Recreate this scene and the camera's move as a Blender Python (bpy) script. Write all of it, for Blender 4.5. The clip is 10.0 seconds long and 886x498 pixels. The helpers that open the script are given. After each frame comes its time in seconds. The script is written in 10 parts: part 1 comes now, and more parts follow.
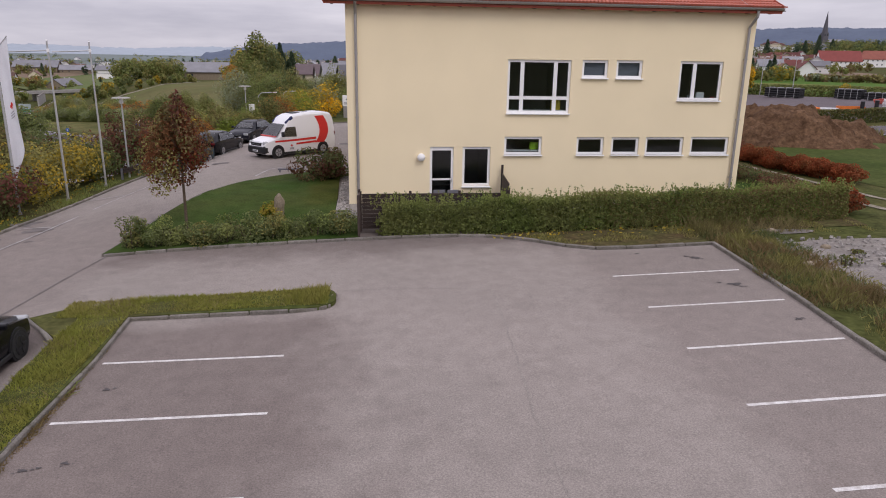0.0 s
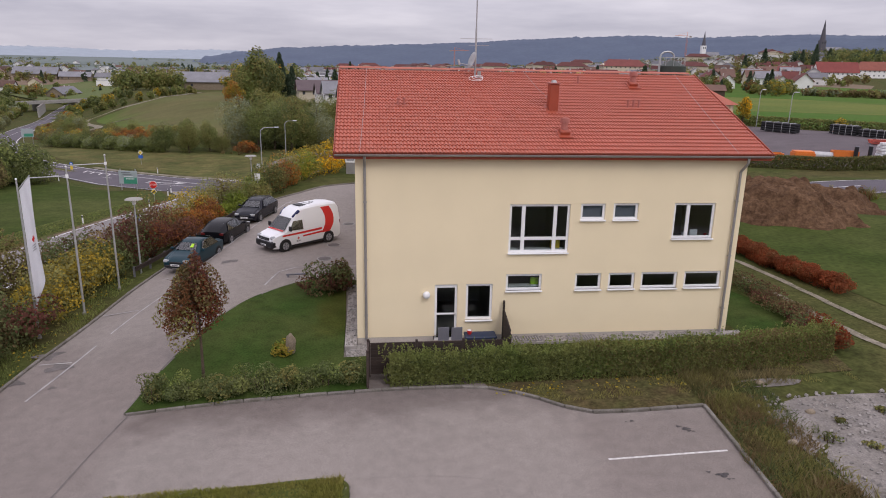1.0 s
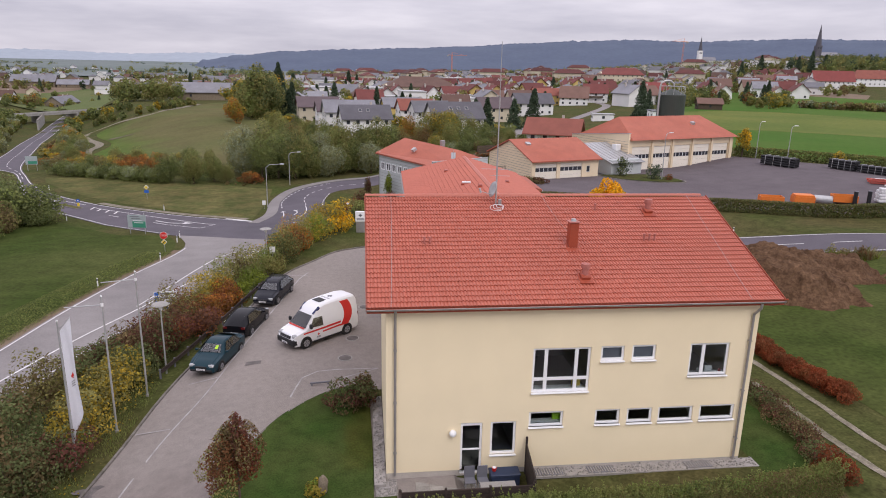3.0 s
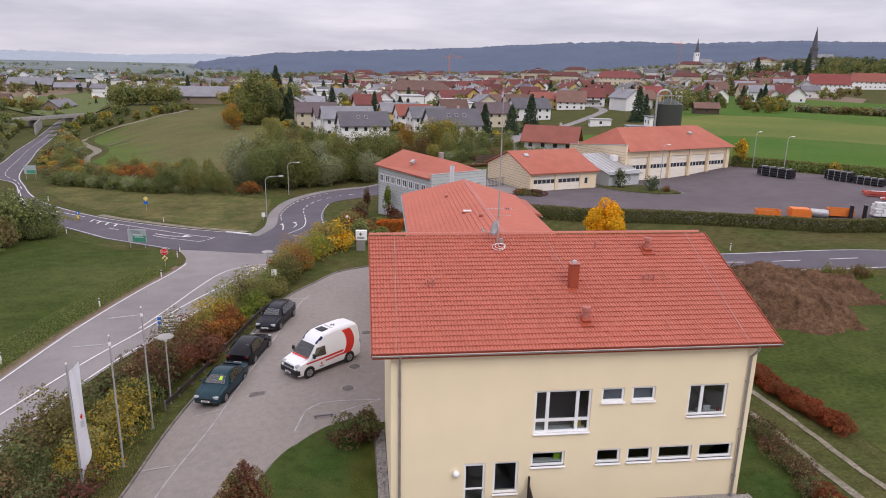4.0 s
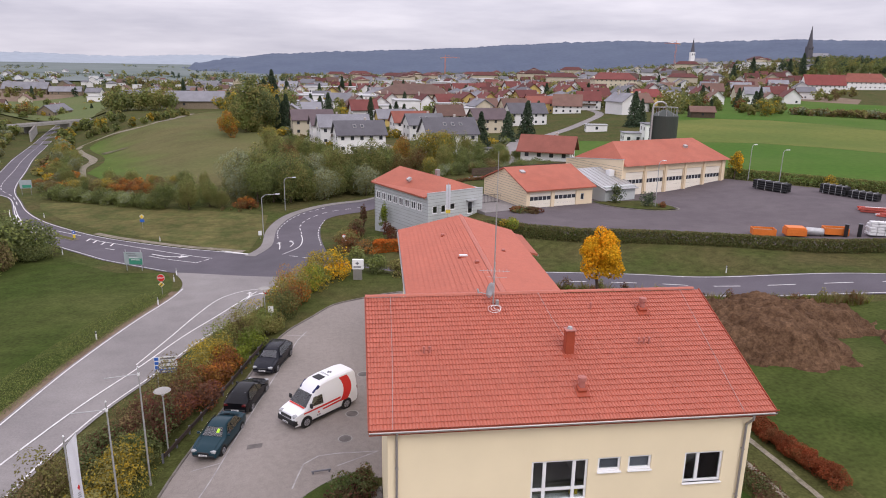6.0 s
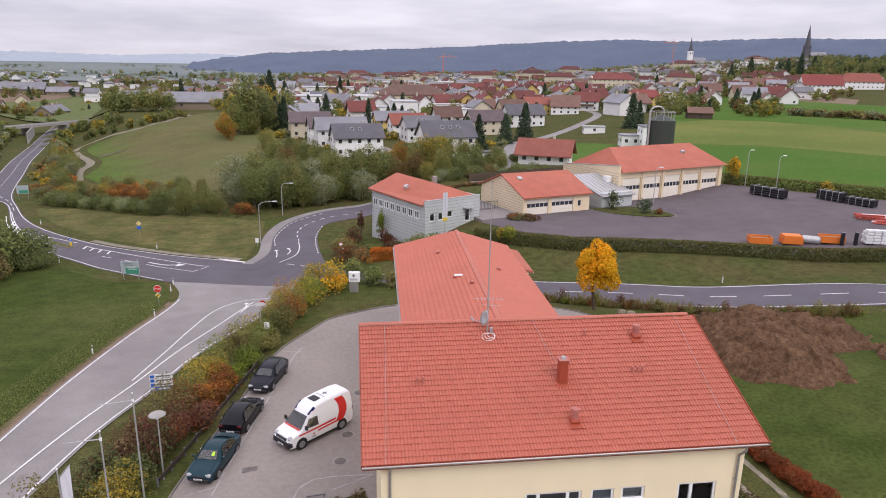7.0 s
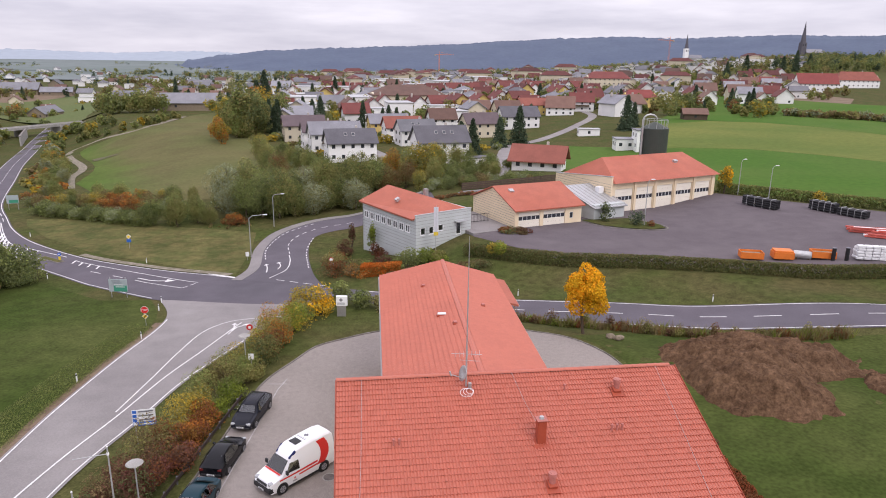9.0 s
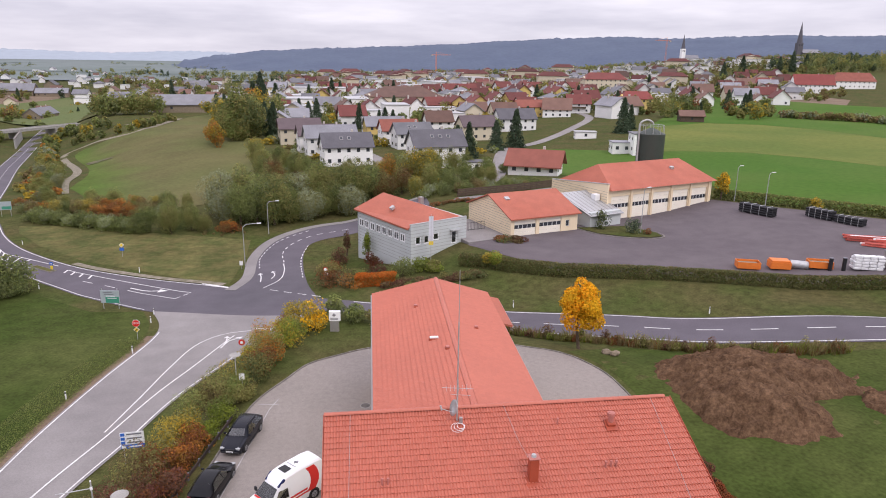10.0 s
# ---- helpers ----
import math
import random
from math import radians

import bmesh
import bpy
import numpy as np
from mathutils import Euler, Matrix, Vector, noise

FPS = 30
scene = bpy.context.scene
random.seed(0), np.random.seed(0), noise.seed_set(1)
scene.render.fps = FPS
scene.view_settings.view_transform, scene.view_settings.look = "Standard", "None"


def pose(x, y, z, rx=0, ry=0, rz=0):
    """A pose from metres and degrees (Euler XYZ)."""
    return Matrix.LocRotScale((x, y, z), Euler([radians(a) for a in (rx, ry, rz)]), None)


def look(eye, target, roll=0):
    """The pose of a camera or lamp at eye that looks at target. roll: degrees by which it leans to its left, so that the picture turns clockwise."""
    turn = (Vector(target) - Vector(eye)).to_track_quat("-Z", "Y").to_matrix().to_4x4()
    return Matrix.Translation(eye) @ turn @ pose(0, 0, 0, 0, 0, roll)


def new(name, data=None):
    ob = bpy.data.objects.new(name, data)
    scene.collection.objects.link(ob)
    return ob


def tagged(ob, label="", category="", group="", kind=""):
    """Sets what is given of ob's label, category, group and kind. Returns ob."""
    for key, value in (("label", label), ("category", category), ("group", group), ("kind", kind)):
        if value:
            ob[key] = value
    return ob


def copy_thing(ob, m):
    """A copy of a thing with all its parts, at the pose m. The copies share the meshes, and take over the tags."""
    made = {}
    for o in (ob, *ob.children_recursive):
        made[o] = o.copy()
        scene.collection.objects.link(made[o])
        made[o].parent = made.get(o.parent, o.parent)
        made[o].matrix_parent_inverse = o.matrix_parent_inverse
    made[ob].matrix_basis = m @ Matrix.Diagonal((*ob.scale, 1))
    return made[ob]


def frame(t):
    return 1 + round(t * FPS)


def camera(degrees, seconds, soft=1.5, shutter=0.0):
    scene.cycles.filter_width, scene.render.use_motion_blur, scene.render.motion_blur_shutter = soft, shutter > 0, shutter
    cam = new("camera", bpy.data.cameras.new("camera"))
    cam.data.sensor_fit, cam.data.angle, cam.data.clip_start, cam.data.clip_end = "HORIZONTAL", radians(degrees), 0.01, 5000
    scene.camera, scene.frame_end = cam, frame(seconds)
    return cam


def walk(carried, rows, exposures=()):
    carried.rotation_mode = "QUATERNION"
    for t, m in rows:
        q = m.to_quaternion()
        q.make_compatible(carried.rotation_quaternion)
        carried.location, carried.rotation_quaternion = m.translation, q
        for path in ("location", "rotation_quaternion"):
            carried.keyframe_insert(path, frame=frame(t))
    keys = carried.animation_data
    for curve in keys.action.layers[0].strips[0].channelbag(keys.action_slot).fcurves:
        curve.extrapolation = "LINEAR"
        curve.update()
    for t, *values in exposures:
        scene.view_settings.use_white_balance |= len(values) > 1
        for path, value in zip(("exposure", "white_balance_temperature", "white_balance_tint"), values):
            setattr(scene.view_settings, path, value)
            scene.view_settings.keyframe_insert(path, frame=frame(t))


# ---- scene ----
cam = camera(67.0, 10.0, soft=1.0)
PATH = [
    (0, (0.792, -26.740, 5.700), (1.009, -24.826, 5.164), 0.85),
    (0.5, (0.760, -26.633, 8.377), (0.978, -24.717, 7.844), 0.89),
    (1, (0.475, -26.410, 11.283), (0.698, -24.494, 10.755), 1.15),
    (1.5, (0.058, -26.141, 13.703), (0.287, -24.225, 13.175), 1.2),
    (2, (-0.297, -25.926, 15.254), (-0.067, -24.01, 14.727), 1.3),
    (2.5, (-0.567, -25.811, 16.329), (-0.338, -23.895, 15.804), 1.2),
    (4, (-1.129, -25.743, 19.303), (-0.889, -23.827, 18.783), 1.2),
    (4.5, (-1.135, -25.552, 20.148), (-0.893, -23.637, 19.626), 1.1),
    (5, (-1.134, -25.342, 20.914), (-0.889, -23.427, 20.393), 1.1),
    (5.5, (-1.094, -25.162, 21.646), (-0.848, -23.247, 21.125), 1.0),
    (7, (-0.783, -24.696, 23.848), (-0.53, -22.783, 23.322), 0.9),
    (7.5, (-0.514, -24.388, 24.476), (-0.26, -22.476, 23.948), 0.9),
    (8, (-0.214, -24.065, 25.138), (0.041, -22.154, 24.605), 0.8),
    (8.5, (0.044, -23.846, 25.792), (0.303, -21.935, 25.258), 0.8),
    (9, (0.295, -23.591, 26.509), (0.557, -21.682, 25.974), 0.8),
    (9.5, (0.545, -23.127, 27.243), (0.81, -21.219, 26.706), 0.7),
    (10, (0.769, -22.521, 27.829), (1.039, -20.613, 27.293), 0.8),
]
walk(cam, [(t, look(eye, target, roll)) for t, eye, target, roll in PATH],
     exposures=((0, 0.1, 6500, 14), (1, 0.08, 6500, 14), (2.5, 0.2, 6500, 14), (5, 0.3, 6500, 14), (7.5, 0.44, 6500, 14), (10, 0.52, 6500, 14)))

# ---- light ----
SUN_EL, SUN_AZ = radians(48), radians(200)
world = bpy.data.worlds.new("world")
scene.world = world
world.use_nodes = True
wn, wl = world.node_tree.nodes, world.node_tree.links
wn.clear()
w_out = wn.new("ShaderNodeOutputWorld")
w_sky = wn.new("ShaderNodeTexSky")
w_sky.sky_type, w_sky.sun_disc = "NISHITA", False
w_sky.sun_elevation, w_sky.sun_rotation = SUN_EL, SUN_AZ
w_bg = wn.new("ShaderNodeBackground")
w_bg.inputs["Strength"].default_value = 0.06
wl.new(w_sky.outputs[0], w_bg.inputs["Color"])
# the overcast layer: stratus, brighter overhead than at the horizon
w_co = wn.new("ShaderNodeTexCoord")
w_sep = wn.new("ShaderNodeSeparateXYZ")
wl.new(w_co.outputs["Generated"], w_sep.inputs[0])
w_map = wn.new("ShaderNodeMapping")
w_map.inputs["Scale"].default_value = (1.3, 1.3, 9.0)
wl.new(w_co.outputs["Generated"], w_map.inputs[0])
w_no = wn.new("ShaderNodeTexNoise")
w_no.inputs["Scale"].default_value, w_no.inputs["Detail"].default_value, w_no.inputs["Roughness"].default_value = 2.6, 6, 0.55
wl.new(w_map.outputs[0], w_no.inputs["Vector"])
w_cr = wn.new("ShaderNodeValToRGB")
w_cr.color_ramp.elements[0].position, w_cr.color_ramp.elements[0].color = 0.32, (0.47, 0.465, 0.55, 1)
w_cr.color_ramp.elements[1].position, w_cr.color_ramp.elements[1].color = 0.68, (0.74, 0.72, 0.79, 1)
wl.new(w_no.outputs[0], w_cr.inputs[0])
w_mr = wn.new("ShaderNodeMapRange")
w_mr.inputs["From Min"].default_value, w_mr.inputs["From Max"].default_value = 0.0, 0.8
w_mr.inputs["To Min"].default_value, w_mr.inputs["To Max"].default_value = 0.86, 1.85
wl.new(w_sep.outputs["Z"], w_mr.inputs["Value"])
w_cl = wn.new("ShaderNodeBackground")
wl.new(w_cr.outputs[0], w_cl.inputs["Color"])
wl.new(w_mr.outputs[0], w_cl.inputs["Strength"])
w_mix = wn.new("ShaderNodeMixShader")
w_mix.inputs[0].default_value = 0.94
wl.new(w_bg.outputs[0], w_mix.inputs[1])
wl.new(w_cl.outputs[0], w_mix.inputs[2])
wl.new(w_mix.outputs[0], w_out.inputs["Surface"])

sun = new("sun", bpy.data.lights.new("sun", "SUN"))
sun.data.energy, sun.data.angle, sun.data.color = 0.9, radians(25), (1.0, 0.96, 0.9)
sun.rotation_euler = (radians(90) - SUN_EL, 0, radians(25))

# ---- materials ----
def mat(name, col, rough=0.8, var=0.15, scale=0.6, fine=12.0, bump=0.1, metal=0.0, island=0.0, obrand=0.0, col2=None, spec=0.4, glow=0.0, leafy=0.0, stretch=None, mid=None):
    """A surface with wide stains, fine grain and relief; col2 is mixed in by the wide noise."""
    m = bpy.data.materials.new(name)
    m.use_nodes = True
    n, l = m.node_tree.nodes, m.node_tree.links
    b = n["Principled BSDF"]
    b.inputs["Roughness"].default_value, b.inputs["Metallic"].default_value = rough, metal
    b.inputs["Specular IOR Level"].default_value = spec
    geo = n.new("ShaderNodeNewGeometry")
    vec = geo.outputs["Position"]
    if stretch:
        mp = n.new("ShaderNodeMapping")
        mp.inputs["Scale"].default_value = stretch
        l.new(vec, mp.inputs[0])
        vec = mp.outputs[0]
    big, small = n.new("ShaderNodeTexNoise"), n.new("ShaderNodeTexNoise")
    big.inputs["Scale"].default_value, small.inputs["Scale"].default_value = scale, fine
    big.inputs["Detail"].default_value, small.inputs["Detail"].default_value = 5, 3
    l.new(vec, big.inputs["Vector"]), l.new(vec, small.inputs["Vector"])
    ramp = n.new("ShaderNodeMapRange")
    ramp.inputs["From Min"].default_value, ramp.inputs["From Max"].default_value = 0.35, 0.65
    l.new(big.outputs[0], ramp.inputs["Value"])
    c1 = n.new("ShaderNodeMix")
    c1.data_type = "RGBA"
    other = col2 or tuple(c * (1 - var) for c in col)
    c1.inputs["A"].default_value, c1.inputs["B"].default_value = (*col, 1), (*other, 1)
    l.new(ramp.outputs[0], c1.inputs["Factor"])
    hsv = n.new("ShaderNodeHueSaturation")
    l.new(c1.outputs["Result"], hsv.inputs["Color"])
    val = n.new("ShaderNodeMapRange")
    val.inputs["From Min"].default_value, val.inputs["From Max"].default_value = 0.25, 0.75
    val.inputs["To Min"].default_value, val.inputs["To Max"].default_value = 1 - var, 1 + var
    l.new(small.outputs[0], val.inputs["Value"])
    last = val.outputs[0]
    for source, amount in ((geo.outputs["Random Per Island"], island), (None, obrand)):
        if amount:
            if source is None:
                source = n.new("ShaderNodeObjectInfo").outputs["Random"]
            r = n.new("ShaderNodeMapRange")
            r.inputs["To Min"].default_value, r.inputs["To Max"].default_value = 1 - amount, 1 + amount
            l.new(source, r.inputs["Value"])
            mul = n.new("ShaderNodeMath")
            mul.operation = "MULTIPLY"
            l.new(last, mul.inputs[0]), l.new(r.outputs[0], mul.inputs[1])
            last = mul.outputs[0]
    for octave in (mid if mid and isinstance(mid[0], tuple) else (mid,) if mid else ()):
        tex, r, mul = n.new("ShaderNodeTexNoise"), n.new("ShaderNodeMapRange"), n.new("ShaderNodeMath")
        tex.inputs["Scale"].default_value, tex.inputs["Detail"].default_value = octave[0], 6
        l.new(vec, tex.inputs["Vector"]), l.new(tex.outputs[0], r.inputs["Value"])
        r.inputs["From Min"].default_value, r.inputs["From Max"].default_value = 0.3, 0.7
        r.inputs["To Min"].default_value, r.inputs["To Max"].default_value = 1 - octave[1], 1 + octave[1]
        mul.operation = "MULTIPLY"
        l.new(last, mul.inputs[0]), l.new(r.outputs[0], mul.inputs[1])
        last = mul.outputs[0]
    l.new(last, hsv.inputs["Value"])
    l.new(hsv.outputs[0], b.inputs["Base Color"])
    if glow:
        l.new(hsv.outputs[0], b.inputs["Emission Color"])
        b.inputs["Emission Strength"].default_value = glow
    if bump:
        bp = n.new("ShaderNodeBump")
        bp.inputs["Strength"].default_value, bp.inputs["Distance"].default_value = min(1, bump), 0.03
        l.new(small.outputs[0], bp.inputs["Height"])
        l.new(bp.outputs[0], b.inputs["Normal"])
    if leafy:
        tr, mx = n.new("ShaderNodeBsdfTranslucent"), n.new("ShaderNodeMixShader")
        l.new(hsv.outputs[0], tr.inputs["Color"])
        mx.inputs[0].default_value = leafy
        out = n["Material Output"]
        l.new(b.outputs[0], mx.inputs[1]), l.new(tr.outputs[0], mx.inputs[2]), l.new(mx.outputs[0], out.inputs["Surface"])
    return m


def graded(m, col, runs):
    """Mixes col into a surface where all the runs hold: each is (direction, from, to), softened by noise."""
    n, l = m.node_tree.nodes, m.node_tree.links
    b = n["Principled BSDF"]
    old = b.inputs["Base Color"].links[0].from_socket
    geo, tex = n.new("ShaderNodeNewGeometry"), n.new("ShaderNodeTexNoise")
    tex.inputs["Scale"].default_value, tex.inputs["Detail"].default_value = runs[0][3], 5
    l.new(geo.outputs["Position"], tex.inputs["Vector"])
    last = None
    for d, lo, hi, _ in runs:
        dot, add, mr = n.new("ShaderNodeVectorMath"), n.new("ShaderNodeMath"), n.new("ShaderNodeMapRange")
        dot.operation, add.operation, mr.interpolation_type = "DOT_PRODUCT", "MULTIPLY_ADD", "SMOOTHSTEP"
        l.new(geo.outputs["Position"], dot.inputs[0])
        dot.inputs[1].default_value = (*d, 0)
        l.new(tex.outputs[0], add.inputs[0])
        add.inputs[1].default_value = abs(hi - lo) * 1.6
        l.new(dot.outputs["Value"], add.inputs[2])
        w = abs(hi - lo) * 0.8
        mr.inputs["From Min"].default_value, mr.inputs["From Max"].default_value = lo + w, hi + w
        l.new(add.outputs[0], mr.inputs["Value"])
        if last:
            mul = n.new("ShaderNodeMath")
            mul.operation = "MULTIPLY"
            l.new(last, mul.inputs[0]), l.new(mr.outputs[0], mul.inputs[1])
            last = mul.outputs[0]
        else:
            last = mr.outputs[0]
    mx, hv = n.new("ShaderNodeMix"), n.new("ShaderNodeMix")
    mx.data_type = hv.data_type = "RGBA"
    hv.blend_type = "MULTIPLY"
    l.new(last, mx.inputs["Factor"]), l.new(old, mx.inputs["A"])
    hv.inputs["Factor"].default_value = 1.0
    l.new(old, hv.inputs["A"])
    hv.inputs["B"].default_value = (*col, 1)
    l.new(hv.outputs["Result"], mx.inputs["B"])
    l.new(mx.outputs["Result"], b.inputs["Base Color"])


def glass_mat(name, tint=(0.75, 0.8, 0.82), rough=0.02, ior=1.5):
    m = bpy.data.materials.new(name)
    m.use_nodes = True
    n, l = m.node_tree.nodes, m.node_tree.links
    n.clear()
    out, gl, tr, mx, fr = (n.new(k) for k in ("ShaderNodeOutputMaterial", "ShaderNodeBsdfGlossy", "ShaderNodeBsdfTransparent", "ShaderNodeMixShader", "ShaderNodeFresnel"))
    gl.inputs["Roughness"].default_value = rough
    tr.inputs["Color"].default_value = (*tint, 1)
    fr.inputs["IOR"].default_value = ior
    l.new(fr.outputs[0], mx.inputs[0]), l.new(tr.outputs[0], mx.inputs[1]), l.new(gl.outputs[0], mx.inputs[2]), l.new(mx.outputs[0], out.inputs["Surface"])
    return m


M = dict(
    grass=mat("rough_grass", (0.058, 0.072, 0.02), 0.97, 0.34, 0.12, 6, 0.6, col2=(0.084, 0.075, 0.03), spec=0.05, mid=((0.9, 0.25), (4, 0.15))),
    lawn=mat("mown_lawn", (0.036, 0.066, 0.014), 0.97, 0.3, 0.35, 14, 0.5, col2=(0.055, 0.072, 0.02), spec=0.05, mid=(1.5, 0.18)),
    meadow=mat("green_meadow", (0.042, 0.062, 0.013), 0.97, 0.3, 0.06, 3, 0.5, col2=(0.07, 0.082, 0.024), spec=0.05, mid=(0.5, 0.18)),
    dry=mat("dry_verge_grass", (0.128, 0.112, 0.045), 0.97, 0.3, 0.3, 7, 0.5, col2=(0.08, 0.088, 0.03), spec=0.05, mid=((0.9, 0.2), (0.12, 0.15))),
    # green paled to carry distance haze in the base colour
    field_pale=mat("hazy_meadow", (0.105, 0.135, 0.052), 0.97, 0.14, 0.02, 0.7, 0.2, col2=(0.125, 0.14, 0.06), spec=0.05),
    field_green=mat("winter_crop_field", (0.06, 0.125, 0.02), 0.97, 0.14, 0.02, 0.7, 0.2, col2=(0.085, 0.135, 0.03), spec=0.05),
    field_yellow=mat("yellowish_crop_field", (0.15, 0.165, 0.045), 0.97, 0.14, 0.02, 0.5, 0.2, col2=(0.105, 0.14, 0.035), spec=0.05),
    field_brown=mat("sprouting_field", (0.128, 0.113, 0.05), 0.97, 0.16, 0.02, 0.8, 0.3, col2=(0.105, 0.112, 0.042), spec=0.05, mid=(0.08, 0.12)),
    soil=mat("bare_field_soil", (0.15, 0.1, 0.065), 0.95, 0.3, 0.1, 3, 0.5, col2=(0.19, 0.14, 0.09)),
    mound=mat("dug_earth", (0.075, 0.043, 0.025), 0.98, 0.35, 0.9, 6, 0.5, col2=(0.135, 0.08, 0.047), spec=0.05, mid=((2.5, 0.25),)),
    # haze is put into this greyed colour, with a faint glow
    far_field=mat("hazed_far_fields", (0.135, 0.16, 0.15), 1.0, 0.1, 0.003, 0.03, 0.0, col2=(0.165, 0.185, 0.185), spec=0.0, glow=0.18),
    asphalt=mat("worn_asphalt", (0.272, 0.238, 0.216), 0.9, 0.22, 0.12, 46, 0.2, col2=(0.243, 0.214, 0.194), spec=0.2, mid=((2.6, 0.08), (34, 0.2))),
    road=mat("dark_road_asphalt", (0.115, 0.1, 0.117), 0.85, 0.14, 0.05, 25, 0.3, col2=(0.096, 0.087, 0.1), spec=0.25, mid=(0.3, 0.1)),
    pale_road=mat("pale_road_asphalt", (0.258, 0.238, 0.23), 0.88, 0.14, 0.08, 25, 0.3, col2=(0.215, 0.197, 0.192), spec=0.25, mid=((0.4, 0.08), (6, 0.08))),
    yard=mat("yard_asphalt", (0.104, 0.086, 0.093), 0.88, 0.15, 0.08, 20, 0.3, col2=(0.125, 0.105, 0.111), spec=0.25, mid=(0.4, 0.1)),
    crack=mat("asphalt_seam", (0.17, 0.15, 0.142), 0.9, 0.35, 2, 30, 0.3),
    stain=mat("oil_stain", (0.085, 0.075, 0.075), 0.7, 0.35, 1.5, 14, 0.2),
    kerb=mat("granite_kerb", (0.2, 0.182, 0.165), 0.9, 0.3, 2.5, 25, 0.5, obrand=0.15, col2=(0.135, 0.122, 0.1)),
    paint=mat("road_paint", (0.72, 0.71, 0.7), 0.8, 0.12, 2, 30, 0.3, col2=(0.6, 0.58, 0.57)),
    seam=mat("soft_asphalt_seam", (0.215, 0.19, 0.172), 0.9, 0.4, 5, 40, 0.3, col2=(0.26, 0.23, 0.208)),
    bay_paint=mat("worn_bay_paint", (0.66, 0.645, 0.63), 0.85, 0.2, 7, 45, 0.2, col2=(0.47, 0.44, 0.42)),
    litter=mat("leaf_litter", (0.085, 0.062, 0.032), 0.97, 0.4, 0.8, 9, 0.6, col2=(0.075, 0.072, 0.028), spec=0.05, mid=((3, 0.3),)),
    gravel=mat("pale_gravel", (0.235, 0.212, 0.195), 0.95, 0.3, 0.7, 14, 0.8, col2=(0.18, 0.16, 0.14), mid=(1.2, 0.2)),
    pebble=mat("pebbles", (0.31, 0.287, 0.265), 0.9, 0.2, 3, 40, 0.5, island=0.25),
    path=mat("trodden_track", (0.26, 0.225, 0.175), 0.95, 0.35, 0.8, 10, 0.6, col2=(0.15, 0.135, 0.085), mid=((3, 0.25),)),
    stucco=mat("cream_stucco", (0.89, 0.765, 0.525), 0.92, 0.035, 0.35, 60, 0.3, spec=0.2, mid=(0.5, 0.02)),
    stucco_pale=mat("pale_plinth", (0.52, 0.47, 0.42), 0.92, 0.12, 1.2, 30, 0.3),
    white=mat("white_frame", (0.86, 0.86, 0.86), 0.4, 0.03, 2, 40, 0.02),
    tile=mat("red_roof_tile", (0.47, 0.133, 0.084), 0.5, 0.06, 0.25, 9, 0.12, island=0.035, obrand=0.035, spec=0.5),
    red_metal=mat("red_sheet_metal", (0.36, 0.07, 0.035), 0.45, 0.1, 2, 20, 0.05),
    pink_pipe=mat("faded_red_vent", (0.44, 0.16, 0.13), 0.6, 0.12, 3, 20, 0.1),
    zinc=mat("zinc", (0.42, 0.4, 0.39), 0.45, 0.12, 3, 30, 0.05, metal=0.6),
    galv=mat("galvanised_steel", (0.5, 0.5, 0.5), 0.45, 0.12, 2, 20, 0.05, metal=0.5),
    fence=mat("dark_stained_wood", (0.055, 0.038, 0.032), 0.75, 0.25, 2, 25, 0.3, obrand=0.2, stretch=(1, 1, 6)),
    concrete=mat("concrete", (0.36, 0.345, 0.32), 0.9, 0.18, 0.8, 20, 0.4),
    slab=mat("paving_slab", (0.33, 0.31, 0.28), 0.9, 0.2, 1.5, 25, 0.4, obrand=0.15),
    dark=mat("dark_interior", (0.05, 0.048, 0.05), 0.8, 0.2, 1, 8, 0.05),
    interior=mat("room_plaster", (0.35, 0.33, 0.3), 0.9, 0.08, 0.5, 10, 0.05),
    black=mat("black_plastic", (0.018, 0.018, 0.02), 0.5, 0.15, 3, 30, 0.05),
    rubber=mat("rubber", (0.02, 0.02, 0.02), 0.85, 0.2, 5, 40, 0.1),
    rim=mat("alloy_rim", (0.42, 0.42, 0.44), 0.35, 0.08, 5, 40, 0.02, metal=0.8),
    car_black=mat("black_car_paint", (0.007, 0.007, 0.009), 0.2, 0.05, 1, 30, 0.0, spec=0.22),
    car_grey=mat("graphite_car_paint", (0.011, 0.012, 0.018), 0.25, 0.05, 1, 30, 0.0, spec=0.22),
    car_teal=mat("teal_car_paint", (0.011, 0.038, 0.052), 0.28, 0.06, 1, 30, 0.0, spec=0.22),
    van_white=mat("white_van_paint", (0.8, 0.8, 0.82), 0.3, 0.02, 1, 30, 0.0, spec=0.5),
    van_red=mat("signal_red", (0.62, 0.025, 0.02), 0.35, 0.05, 1, 30, 0.0),
    van_blue=mat("blue_lamp", (0.012, 0.02, 0.1), 0.2, 0.05, 1, 30, 0.0),
    lamp=mat("headlamp", (0.38, 0.39, 0.4), 0.15, 0.05, 5, 30, 0.0),
    tail=mat("tail_lamp", (0.12, 0.012, 0.012), 0.2, 0.05, 5, 30, 0.0),
    plate=mat("number_plate", (0.75, 0.75, 0.75), 0.5, 0.03, 5, 30, 0.0),
    bar=mat("grey_lettering", (0.16, 0.16, 0.18), 0.6, 0.05, 5, 30, 0.0),
    sign_face=mat("weathered_sign_face", (0.36, 0.41, 0.42), 0.5, 0.08, 2, 30, 0.0),
    sign_green=mat("green_sign", (0.05, 0.26, 0.17), 0.5, 0.05, 2, 30, 0.0),
